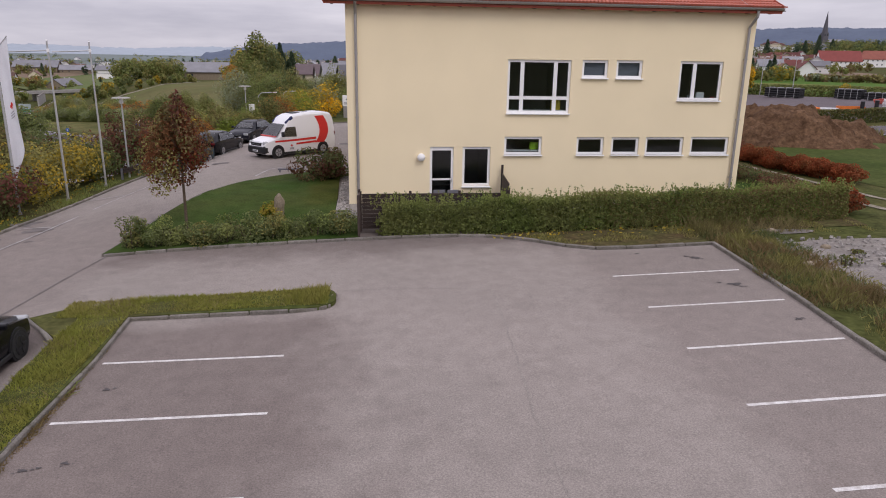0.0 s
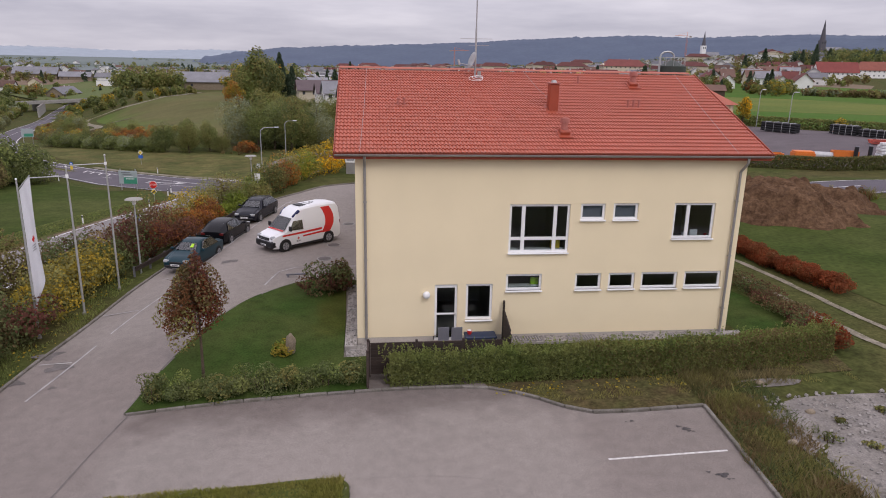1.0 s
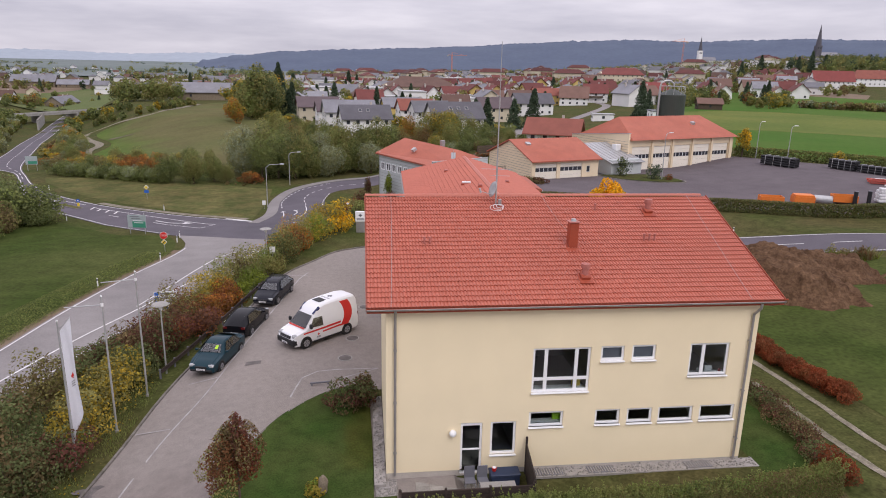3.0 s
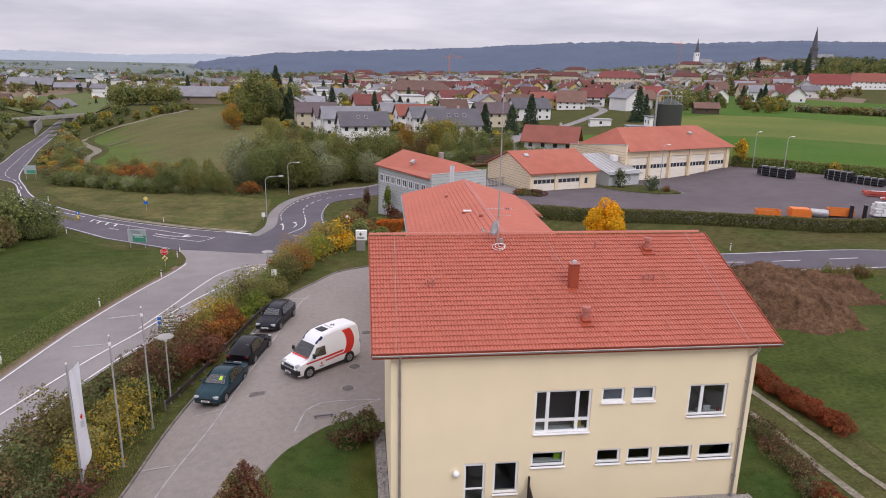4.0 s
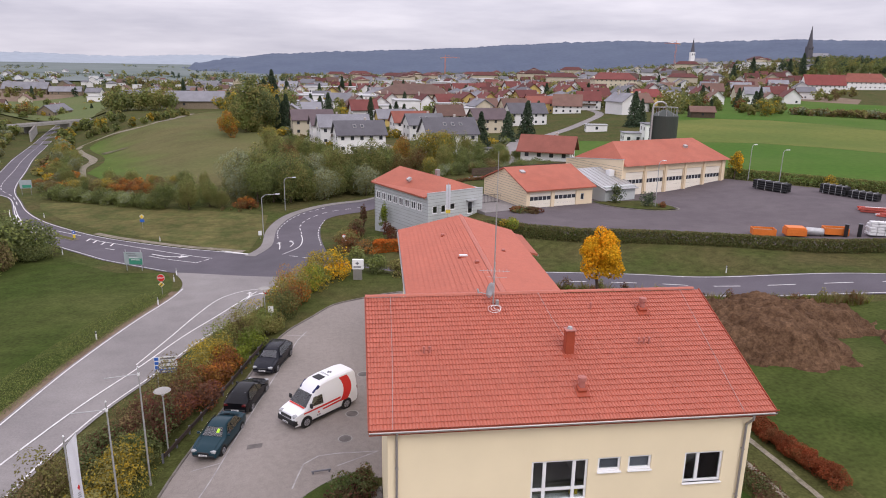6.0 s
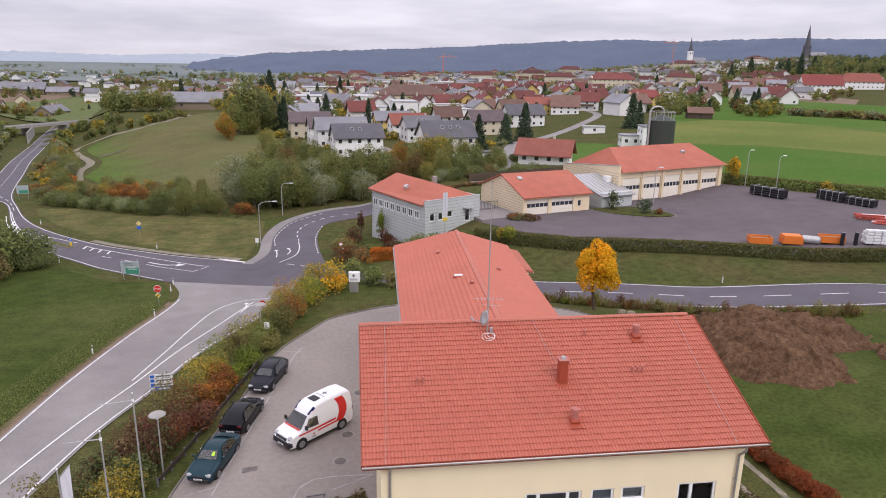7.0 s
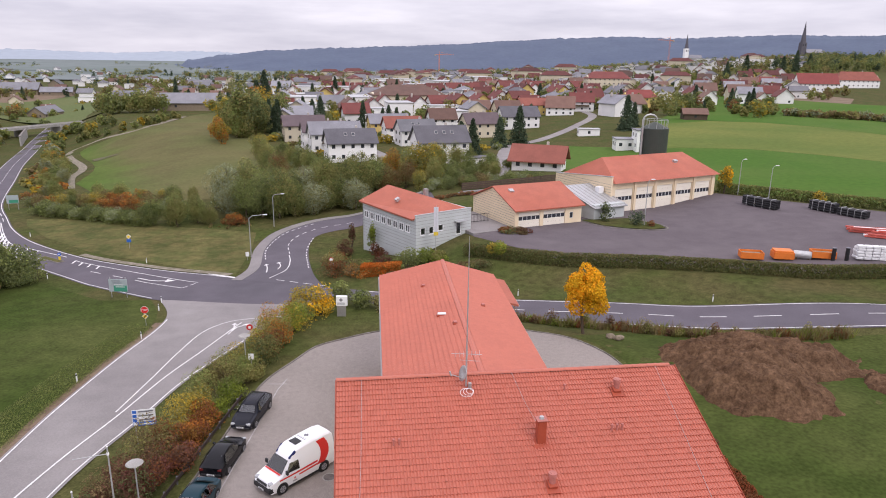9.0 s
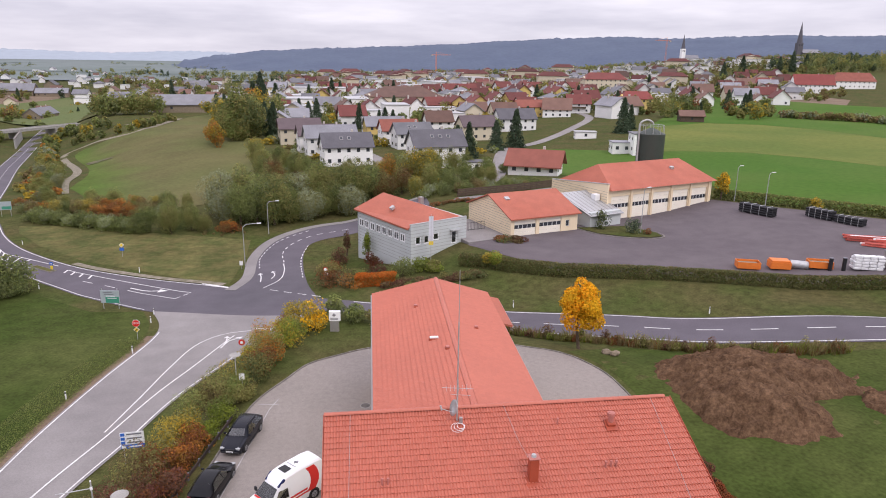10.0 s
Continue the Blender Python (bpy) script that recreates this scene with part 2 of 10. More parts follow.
    sign_yellow=mat("yellow_sign", (0.75, 0.55, 0.05), 0.5, 0.05, 2, 30, 0.0),
    sign_blue=mat("blue_sign", (0.03, 0.13, 0.5), 0.5, 0.05, 2, 30, 0.0),
    cloth=mat("white_flag_cloth", (0.78, 0.78, 0.82), 0.8, 0.05, 1, 20, 0.1, leafy=0.35),
    bark=mat("bark", (0.11, 0.08, 0.055), 0.95, 0.3, 3, 25, 0.6),
    siding=mat("grey_blue_siding", (0.52, 0.545, 0.54), 0.7, 0.06, 0.4, 15, 0.05),
    cream=mat("cream_panel", (0.8, 0.66, 0.46), 0.75, 0.05, 0.4, 15, 0.05),
    gate=mat("cream_sectional_gate", (0.84, 0.78, 0.67), 0.6, 0.05, 0.5, 15, 0.05),
    roof_orange=mat("orange_red_roof", (0.4, 0.12, 0.075), 0.7, 0.1, 0.12, 4, 0.1, col2=(0.36, 0.1, 0.06), mid=(0.5, 0.08)),
    roof_red=mat("red_house_roof", (0.14, 0.04, 0.034), 0.8, 0.18, 0.2, 3, 0.2, obrand=0.35, island=0.3),
    roof_grey=mat("grey_house_roof", (0.2, 0.198, 0.215), 0.75, 0.18, 0.2, 3, 0.2, obrand=0.35, island=0.3),
    roof_slate=mat("slate_house_roof", (0.11, 0.105, 0.118), 0.7, 0.18, 0.3, 4, 0.2),
    roof_brown=mat("brown_house_roof", (0.15, 0.085, 0.065), 0.8, 0.18, 0.2, 3, 0.2, obrand=0.3, island=0.3),
    house_white=mat("white_render", (0.8, 0.79, 0.77), 0.9, 0.06, 0.2, 5, 0.05, obrand=0.1),
    house_cream=mat("cream_render", (0.6, 0.53, 0.4), 0.9, 0.06, 0.2, 5, 0.05, obrand=0.1),
    house_yellow=mat("yellow_render", (0.62, 0.46, 0.16), 0.9, 0.06, 0.2, 5, 0.05),
    pane_far=mat("dark_window", (0.05, 0.055, 0.065), 0.15, 0.2, 1, 8, 0.0, spec=0.6),
    roof_plum=mat("purple_brown_roof", (0.125, 0.092, 0.098), 0.8, 0.15, 0.3, 4, 0.2),
    roof_bright=mat("bright_red_roof", (0.22, 0.046, 0.038), 0.7, 0.15, 0.3, 4, 0.2),
    timber=mat("weathered_timber", (0.1, 0.07, 0.05), 0.9, 0.2, 1, 8, 0.2),
    roof_mid=mat("weathered_red_roof", (0.26, 0.085, 0.06), 0.8, 0.15, 0.3, 4, 0.2),
    beam_red=mat("faded_red_steel", (0.5, 0.1, 0.075), 0.5, 0.2, 1, 10, 0.05, obrand=0.3),
    joint=mat("dark_panel_joint", (0.2, 0.19, 0.17), 0.8, 0.1, 1, 10, 0.05),
    silo=mat("dark_silo_cladding", (0.045, 0.055, 0.045), 0.5, 0.12, 0.6, 6, 0.05),
    orange=mat("orange_steel", (0.72, 0.19, 0.03), 0.5, 0.1, 1, 10, 0.05),
    stone=mat("sandstone", (0.26, 0.21, 0.15), 0.95, 0.25, 2, 20, 0.6),
    blue_box=mat("navy_lid", (0.03, 0.045, 0.09), 0.5, 0.1, 2, 20, 0.05),
    hivis=mat("hi_vis_yellow", (0.45, 0.75, 0.05), 0.7, 0.1, 3, 20, 0.1),
    # ridge and hills: bluish haze painted into the colour, plus a glow
    ridge_forest=mat("hazed_far_forest", (0.05, 0.064, 0.1), 1.0, 0.1, 0.01, 0.09, 0.0, col2=(0.058, 0.074, 0.11), glow=0.55),
    far_hill=mat("hazed_far_hills", (0.2, 0.225, 0.265), 1.0, 0.06, 0.004, 0.03, 0.0, glow=0.62),
    car_lining=mat("cabin_lining", (0.075, 0.082, 0.08), 0.7, 0.2, 2, 10, 0.0),
    shade=mat("window_blind", (0.3, 0.3, 0.35), 0.8, 0.06, 1, 10, 0.05),
    rut=mat("faint_wheel_rut", (0.115, 0.095, 0.045), 0.95, 0.3, 0.2, 2, 0.3, col2=(0.085, 0.09, 0.034)),
    church=mat("dark_church_stone", (0.11, 0.105, 0.12), 0.9, 0.1, 0.2, 2, 0.1),
)
LIFT = dict(green=1.8, dark=1.75, olive=1.55, brown=1.32, conifer=1.7, yellow=1.0, gold=1.0, orange=1.5, red=0.85, rust=1.3, maroon=1.3, hedge=1.75, lime=1.45, straw=1.0, silver=1.35, turf=1.6, flame=1.1, barberry=1.08)
LEAF = {k: mat("leaves_" + k, tuple(LIFT.get(k, 1.35) * q for q in c), 0.75, 0.25, 0.7, 5, 0.0, island=0.24, obrand=0.15, col2=tuple(LIFT.get(k, 1.35) * q for q in c2), leafy=0.42, spec=0.04) for k, c, c2 in (
    ("green", (0.105, 0.13, 0.038), (0.135, 0.145, 0.05)),
    ("hedge", (0.115, 0.15, 0.042), (0.15, 0.16, 0.055)),
    ("dark", (0.078, 0.096, 0.038), (0.1, 0.11, 0.046)),
    ("olive", (0.15, 0.145, 0.05), (0.185, 0.165, 0.06)),
    ("silver", (0.24, 0.26, 0.17), (0.16, 0.18, 0.1)),
    ("yellow", (0.5, 0.34, 0.045), (0.32, 0.27, 0.055)),
    ("gold", (0.86, 0.5, 0.025), (0.74, 0.45, 0.03)),
    ("amber", (0.72, 0.36, 0.02), (0.8, 0.46, 0.03)),
    ("orange", (0.34, 0.12, 0.025), (0.2, 0.12, 0.035)),
    ("red", (0.22, 0.062, 0.034), (0.14, 0.078, 0.036)),
    ("maroon", (0.13, 0.05, 0.04), (0.11, 0.068, 0.04)),
    ("flame", (0.6, 0.17, 0.03), (0.45, 0.14, 0.03)),
    ("rust", (0.21, 0.08, 0.034), (0.15, 0.072, 0.034)),
    ("brown", (0.17, 0.12, 0.06), (0.13, 0.105, 0.05)),
    ("barberry", (0.27, 0.07, 0.03), (0.2, 0.066, 0.03)),
    ("lime", (0.17, 0.2, 0.03), (0.12, 0.16, 0.03)),
    ("conifer", (0.04, 0.058, 0.036), (0.05, 0.068, 0.04)),
    ("straw", (0.3, 0.24, 0.12), (0.19, 0.17, 0.07)),
    ("turf", (0.135, 0.145, 0.03), (0.17, 0.155, 0.045)),
)}
graded(M["asphalt"], (0.84, 0.82, 0.82), (((1, 0), 6.0, 7.9, 0.7), ((0, -1), 6.0, 7.4, 0.7)))
graded(M["asphalt"], (0.66, 0.63, 0.63), (((-1, 0), -1.6, 1.6, 0.7), ((1, 0), -6.6, -5.6, 0.7), ((0, -1), 10.6, 11.6, 0.7)))
graded(M["asphalt"], (0.69, 0.66, 0.66), (((0, 1), -6.9, -4.6, 0.8), ((1, 0), -8.5, -6.5, 0.8), ((0, -1), 2.0, 3.0, 0.8)))
# drive gets darker towards its near left end
graded(M["asphalt"], (0.82, 0.8, 0.8), (((-1, 0), 6.5, 8.5, 0.5), ((0, -1), -3.0, 1.0, 0.5)))
graded(M["asphalt"], (0.5, 0.47, 0.47), (((-1, 0), 6.3, 6.8, 0.7), ((0, -1), 10.1, 10.9, 0.7)))
graded(M["lawn"], (1.25, 0.95, 0.85), (((1, 0), -2.2, -1.3, 0.9), ((0, 1), 0.4, 1.6, 0.9), ((-1, 0), -2, -1, 0.9)))
graded(M["field_brown"], (0.72, 1.1, 0.58), (((-0.93, -0.37), -20, 4, 0.03),))
GLASS = glass_mat("window_glass")
CARGLASS = glass_mat("car_glass", (0.75, 0.8, 0.79), 0.03, 2.1)


# ---- makers ----
def thing(name, label, category, loc=(0, 0, 0), rz=0.0, group="", kind=""):
    e = new(name)
    e.matrix_world = pose(*loc, 0, 0, rz)
    return tagged(e, label, category, group, kind)


def part(name, bm, material, parent=None, label="", smooth=False):
    """Links a bmesh as one mesh object under its thing."""
    me = bpy.data.meshes.new(name)
    if isinstance(bm, tuple):
        me.from_pydata(bm[0], [], bm[1])
    else:
        bm.to_mesh(me)
        bm.free()
    me.materials.append(material)
    if smooth:
        me.polygons.foreach_set("use_smooth", [True] * len(me.polygons))
    ob = new(name, me)
    ob.parent = parent
    if label:
        ob["label"] = label
    return ob


def box(bm, c, s, rz=0.0, rx=0.0, ry=0.0, bevel=0.0):
    m = pose(*c, rx, ry, rz) @ Matrix.Diagonal((*s, 1))
    r = bmesh.ops.create_cube(bm, size=1, matrix=m)
    if bevel:
        es = list({e for v in r["verts"] for e in v.link_edges})
        bmesh.ops.bevel(bm, geom=es, offset=bevel, segments=1, affect="EDGES")
    return bm


def boxes(*specs, bevel=0.0):
    bm = bmesh.new()
    for s in specs:
        box(bm, *s, bevel=bevel)
    return bm


def rod(bm, a, b, r0, r1=None, n=8):
    a, b = Vector(a), Vector(b)
    d = b - a
    m = Matrix.Translation((a + b) / 2) @ d.to_track_quat("Z", "Y").to_matrix().to_4x4()
    bmesh.ops.create_cone(bm, cap_ends=True, segments=n, radius1=r0, radius2=r0 if r1 is None else r1, depth=d.length, matrix=m)
    return bm


def rods(*specs):
    bm = bmesh.new()
    for s in specs:
        rod(bm, *s)
    return bm


def smoothed(pts, per=6):
    """A Catmull-Rom line through the points."""
    p = [Vector(q) for q in pts]
    p = [p[0] * 2 - p[1]] + p + [p[-1] * 2 - p[-2]]
    out = []
    for i in range(1, len(p) - 2):
        a, b, c, d = p[i - 1:i + 3]
        for k in range(per):
            t = k / per
            out.append(0.5 * (2 * b + (c - a) * t + (2 * a - 5 * b + 4 * c - d) * t * t + (3 * b - a - 3 * c + d) * t ** 3))
    out.append(p[-2])
    return out


def even(pts, n):
    """n points at even distances along a line."""
    pts = [Vector(q) for q in pts]
    d = [0.0]
    for a, b in zip(pts, pts[1:]):
        d.append(d[-1] + (b - a).length)
    out, j = [], 0
    for i in range(n):
        s = d[-1] * i / (n - 1)
        while j < len(d) - 2 and d[j + 1] < s:
            j += 1
        f = (s - d[j]) / max(1e-9, d[j + 1] - d[j])
        out.append(pts[j].lerp(pts[j + 1], f))
    return out


def length(pts):
    return sum((Vector(b) - Vector(a)).length for a, b in zip(pts, pts[1:]))


# ---- the lie of the land ----
def ss(a, b, x):
    t = min(1, max(0, (x - a) / (b - a)))
    return t * t * (3 - 2 * t)


def lerp(a, b, t):
    return a + (b - a) * t


def H(x, y):
    """Height of the ground: a level site, banks down to two roads, a levelled yard, a field hill and a far plain."""
    site = lerp(-0.9 * ss(-7, -13, x), max(-0.9, min(0.06, 0.02 + 0.0345 * (x - 11.5))), ss(3.5, -3.5, y))
    left = max(-7.6, min(0.2, -1.2 - 0.078 * y))
    edge = -12.6 + 0.27 * max(0, y - 10)
    z = lerp(site, left, ss(edge - 1.5, edge - 9, x))
    n = (y - (72 - 0.62 * x)) / 1.177
    road = lerp(-7.2, -2.7, ss(-25, 38, x)) if x < 38 else lerp(-2.7, 0, ss(38, 66, x))
    k = 1 if x > -12 else ss(-30, -12, x)
    z = lerp(z, road, ss(-21, -4, n) * k)
    yard = lerp(-7.4, -1.3, ss(-2, 24, x)) + 1.5 * ss(60, 80, x)
    yard = lerp(yard, -6.3, ss(125, 215, y) * (1 - 0.6 * ss(60, 160, x)))
    z = lerp(z, yard, ss(4, 17, n))
    z -= 2.6 * ss(35, 140, -x) * ss(40, 110, y)
    if x < -25 and y > 105:
        q = y - 157
        u = x + 92 + 0.405 * q - 0.00014 * q * q
        low, field = -8 - 13 * ss(100, 380, y), -6.3 - 2.2 * ss(250, 480, y)
        side = lerp(low, field, ss(lerp(14, 4, ss(280, 420, y)), lerp(75, 45, ss(280, 420, y)), u)) if u > 0 else lerp(low, -7.5, ss(-6, -110, u))
        z = lerp(z, side, ss(-25, -62, x) * ss(105, 165, y) * (1 - ss(560, 760, y)))
    d = math.hypot(x, y)
    if d > 420:
        z += 44 * ss(420, 1700, d) * ss(0.1, 0.75, x / max(1, y)) + 26 * ss(1200, 3200, d)
    return z

# ---- ground ----
def axis(lo, hi, steps):
    """Coordinates from lo to hi; steps holds (up to, step)."""
    out, x = [lo], lo
    for top, st in steps:
        while x < min(top, hi) - 1e-6:
            x += st
            out.append(min(x, hi))
    return out


gx = axis(-3800, 3800, ((-1000, 200), (-300, 50), (-130, 10), (-46, 2.5), (62, 1.0), (140, 2.5), (300, 10), (1000, 50), (3800, 200)))
gy = axis(-800, 4400, ((-200, 100), (-60, 20), (-26, 4), (112, 1.0), (330, 2.5), (700, 12), (1500, 50), (4400, 150)))
nx = len(gx)
gv = [(x, y, H(x, y)) for y in gy for x in gx]
gf = [(j * nx + i, j * nx + i + 1, (j + 1) * nx + i + 1, (j + 1) * nx + i) for j in range(len(gy) - 1) for i in range(nx - 1)]
ground = part("ground", (gv, gf), M["grass"], smooth=True)
tagged(ground, "rough grass ground falling from the site towards the roads", "ground", kind="structure")


def drape(name, outline, material, dz, step=1.5, label="", category="ground", skirt=0.0, parent=None, jitter=0.0):
    """A sheet laid over the ground inside an outline, dz above it."""
    bm = bmesh.new()
    vs = [bm.verts.new((p[0], p[1], 0)) for p in outline]
    f = bm.faces.new(vs)
    if f.normal.z < 0 or sum(a.co.x * b.co.y - b.co.x * a.co.y for a, b in zip(vs, vs[1:] + vs[:1])) < 0:
        f.normal_flip()
    bmesh.ops.triangulate(bm, faces=bm.faces[:])
    for ax in (0, 1):
        lo, hi = min(p[ax] for p in outline), max(p[ax] for p in outline)
        k = math.floor(lo / step) + 1
        while k * step < hi:
            co, no = [0, 0, 0], [0, 0, 0]
            co[ax], no[ax] = k * step, 1
            bmesh.ops.bisect_plane(bm, geom=bm.verts[:] + bm.edges[:] + bm.faces[:], plane_co=co, plane_no=no, dist=1e-5)
            k += 1
    for v in bm.verts:
        v.co.z = H(v.co.x, v.co.y) + dz
        if jitter and not v.is_boundary:
            v.co.z += jitter * noise.noise(v.co * 0.9)
    if skirt:
        e = [e for e in bm.edges if e.is_boundary]
        r = bmesh.ops.extrude_edge_only(bm, edges=e)
        for v in r["geom"]:
            if isinstance(v, bmesh.types.BMVert):
                v.co.z -= skirt
    for f in bm.faces:
        if f.normal.z < -0.2:
            f.normal_flip()
    ob = part(name, bm, material, parent, smooth=not skirt)
    return tagged(ob, label, category, kind="structure") if not parent else ob


def ribbon(name, left, right, material, dz, cell=1.5, cols=6, label="", category="road", parent=None):
    """A sheet between two edge lines, laid over the ground."""
    n = max(2, int(max(length(left), length(right)) / cell) + 1)
    a, b = even(left, n), even(right, n)
    v, f = [], []
    for p, q in zip(a, b):
        for c in range(cols + 1):
            r = p.lerp(q, c / cols)
            v.append((r.x, r.y, H(r.x, r.y) + dz))
    w = cols + 1
    for i in range(n - 1):
        for c in range(cols):
            k = i * w + c
            f.append((k, k + 1, k + w + 1, k + w))
    ob = part(name, (v, f), material, parent, smooth=True)
    me = ob.data
    if me.polygons[0].normal.z < 0:
        me.flip_normals()
    return tagged(ob, label, category, kind="structure") if not parent else ob


def offset(line, d):
    """The line moved d metres to its left."""
    out = []
    for i, p in enumerate(line):
        a, b = Vector(line[max(0, i - 1)]), Vector(line[min(len(line) - 1, i + 1)])
        t = (b - a).to_2d().normalized()
        out.append(Vector((p[0] - t.y * d, p[1] + t.x * d)))
    return out


def stripe(line, width=0.14, dz=0.085, name="road_marking", material=None, label="white painted road marking", cell=1.2):
    return ribbon(name, offset(line, width / 2), offset(line, -width / 2), material or M["paint"], dz, cell, 1, label, "marking")


def dashes(line, on, off, width=0.14, dz=0.085):
    n = max(2, int(length(line) / 0.5))
    p = even(line, n)
    s, k = length(line) / (n - 1), 0.0
    i = 0
    while i < n - 1:
        j = min(n - 1, i + max(1, round(on / s)))
        stripe(p[i:j + 1], width, dz)
        i = j + max(1, round(off / s))


V2 = lambda pts: [Vector(p) for p in pts]
# main road
main_s = smoothed([(-290, 700), (-250, 600), (-213, 487), (-197, 434), (-171, 351), (-146, 281), (-116, 207), (-96, 157), (-82, 140), (-70.5, 117.7), (-58.8, 98.5), (-45.3, 85.3), (-33.6, 75.5), (-26, 70.5), (-15, 68.5), (-4, 64.5), (9, 56.5), (24, 48.4), (45, 42), (60, 36.5), (90, 27), (160, 9)])
main_n = smoothed([(-280, 700), (-241, 600), (-204.8, 487), (-189, 434), (-162.4, 351), (-137.5, 281), (-107.8, 207), (-88, 157), (-76.2, 134), (-69, 121.4), (-60.2, 110), (-47.1, 97.8), (-34.6, 90.3), (-22.5, 84.8), (-14, 79), (-3, 72), (10.5, 63.6), (24, 56.6), (45, 50), (62, 44), (90, 35), (160, 17)])
ribbon("road", main_s, main_n, M["road"], 0.05, 1.5, 10, "dark asphalt main road curving past a junction")
# side road
minor_w = smoothed([(-27.5, -60), (-27.3, 0), (-27, 25.7), (-26.7, 34.8), (-25.7, 46.5), (-24.3, 57.5), (-24.6, 64), (-27.5, 71.4)])
minor_e = smoothed([(-21, -60), (-21.5, 0), (-20.7, 19.5), (-18.3, 31.1), (-16.6, 39.5), (-13.7, 48), (-10.2, 57.5), (-5.5, 66.2)])
ribbon("road", minor_w, minor_e, M["pale_road"], 0.075, 1.2, 8, "pale asphalt side road ending at a stop line")
# spur to the depot
spur_w = smoothed([(-17.5, 80.5), (-15.6, 87), (-16.2, 100), (-14.1, 112), (-7.9, 121.5), (1, 126.5), (10, 128.6), (18, 129.4)])
spur_e = smoothed([(-4.4, 72.8), (-6.6, 82), (-8.2, 99), (-7.3, 108.5), (-2.8, 113.5), (5, 116.6), (12, 118.2), (18, 118.8)])
ribbon("road", spur_w, spur_e, M["road"], 0.07, 1.2, 8, "dark asphalt access road to the depot")
ribbon("pavement", offset(spur_w, 1.9), offset(spur_w, 0.0), M["pale_road"], 0.1, 1.2, 2, "pale footway beside the access road", "pavement")
n_edge = even(main_n, 240)
foot = [p for p in n_edge if -50 < p.x < -18]
ribbon("pavement", offset(foot, 1.5), offset(foot, 0.25), M["path"], 0.09, 1.2, 2, "pale gravelly footway along the main road", "pavement")

# road paint
stripe(offset([p for p in n_edge if p.x < -20], -0.35), 0.16)
stripe(offset([p for p in n_edge if p.x > -1], -0.35), 0.16)
s_edge = even(main_s, 240)
stripe(offset([p for p in s_edge if p.x < -29], 0.35), 0.16)
stripe(offset([p for p in s_edge if p.x > -3], 0.35), 0.16)
mid = [a.lerp(b, 0.5) for a, b in zip(even(main_s, 240), even(main_n, 240))]
dashes([p for p in mid if p.x > 2], 3.0, 3.0, 0.16)
dashes([p for p in mid if p.x < -75], 4.0, 3.0, 0.16)
turn_a = smoothed([(-48, 96), (-46, 94.3), (-40, 90.4), (-34.6, 87.1), (-29, 83.8), (-24.3, 81)], 5)
turn_b = smoothed([(-34.5, 83.5), (-30, 80.5), (-26, 77.9)], 5)
stripe(turn_a, 0.16)
stripe(turn_b, 0.16)
dashes(V2([(-26, 77.9), (-24.3, 81)]), 0.9, 0.5, 0.16)
dashes(V2([(-43.1, 89), (-35.5, 84.2)]), 2.5, 2.6, 0.16)
hatch_a = smoothed([(-76, 130), (-70, 118.4), (-64.7, 109.9), (-59, 105.2), (-50.5, 98.6)], 5)
hatch_b = smoothed([(-75, 125.5), (-70.3, 116), (-66, 109.3), (-61, 103.2), (-52.3, 96.3)], 5)
stripe(hatch_a, 0.16)
stripe(hatch_b, 0.16)
for a, b in list(zip(even(hatch_a, 15), even(hatch_b, 15)))[4:12]:
    stripe([a, b + Vector((1.0, -1.2))], 0.4, 0.09)
for a, b in list(zip(even(turn_a, 14), even(offset(turn_a, -1.5), 14)))[0:4]:
    stripe([a, b + Vector((1.0, -0.6))], 0.3, 0.09)
stripe(V2([(-23.5, 85.6), (-17.8, 81.6)]), 0.5)
stripe(smoothed([(-13.2, 80.2), (-10.9, 84), (-10.8, 90), (-11.4, 95)]), 0.16)
dashes(smoothed([(-11.4, 96), (-12.2, 103), (-10.6, 110), (-6.5, 116), (1, 120.5)]), 1.6, 1.6, 0.16)
dashes(smoothed([(-15.2, 92), (-15.9, 100), (-13.7, 111.5), (-8, 120)]), 1.2, 1.0, 0.18)
dashes(smoothed([(-7.3, 84), (-8.5, 98), (-7.7, 108)]), 1.2, 1.0, 0.18)
dashes(V2([(-12, 79), (-4, 73.2)]), 1.5, 1.2, 0.14)


def arrow(pts, head, w=0.28, dz=0.11):
    stripe(smoothed(pts, 4), w, dz, label="white painted turn arrow on the road")
    (ax, ay), (bx, by) = pts[-2], pts[-1]
    d = Vector((bx - ax, by - ay)).normalized()
    nrm = Vector((-d.y, d.x))
    c = Vector((bx, by))
    drape("road_marking", [c + nrm * head * 0.5, c + d * head, c - nrm * head * 0.5], M["paint"], dz + 0.01, 2, "white painted arrow head on the road", "marking")


arrow([(-34.4, 84.6), (-31.7, 82.9), (-29.6, 82.7)], 1.5)
arrow([(-14.0, 83.4), (-14.2, 86), (-14.5, 87.6)], 0.9, 0.18)
arrow([(-12.4, 84.6), (-12.0, 86.6), (-12.5, 88.4)], 0.9, 0.18)
arrow([(-15.0, 54.0), (-14.5, 56.6), (-13.6, 57.6)], 0.9, 0.2, dz=0.13)
arrow([(-14.9, 54.6), (-14.7, 56.4), (-14.9, 57.8)], 0.8, 0.18, dz=0.13)
stripe(smoothed([(-26, 0), (-23.9, 15), (-22.4, 24.3), (-20.6, 32.2), (-18.9, 40.9), (-16.8, 48.7), (-14.2, 58.9)]), 0.16, 0.11)
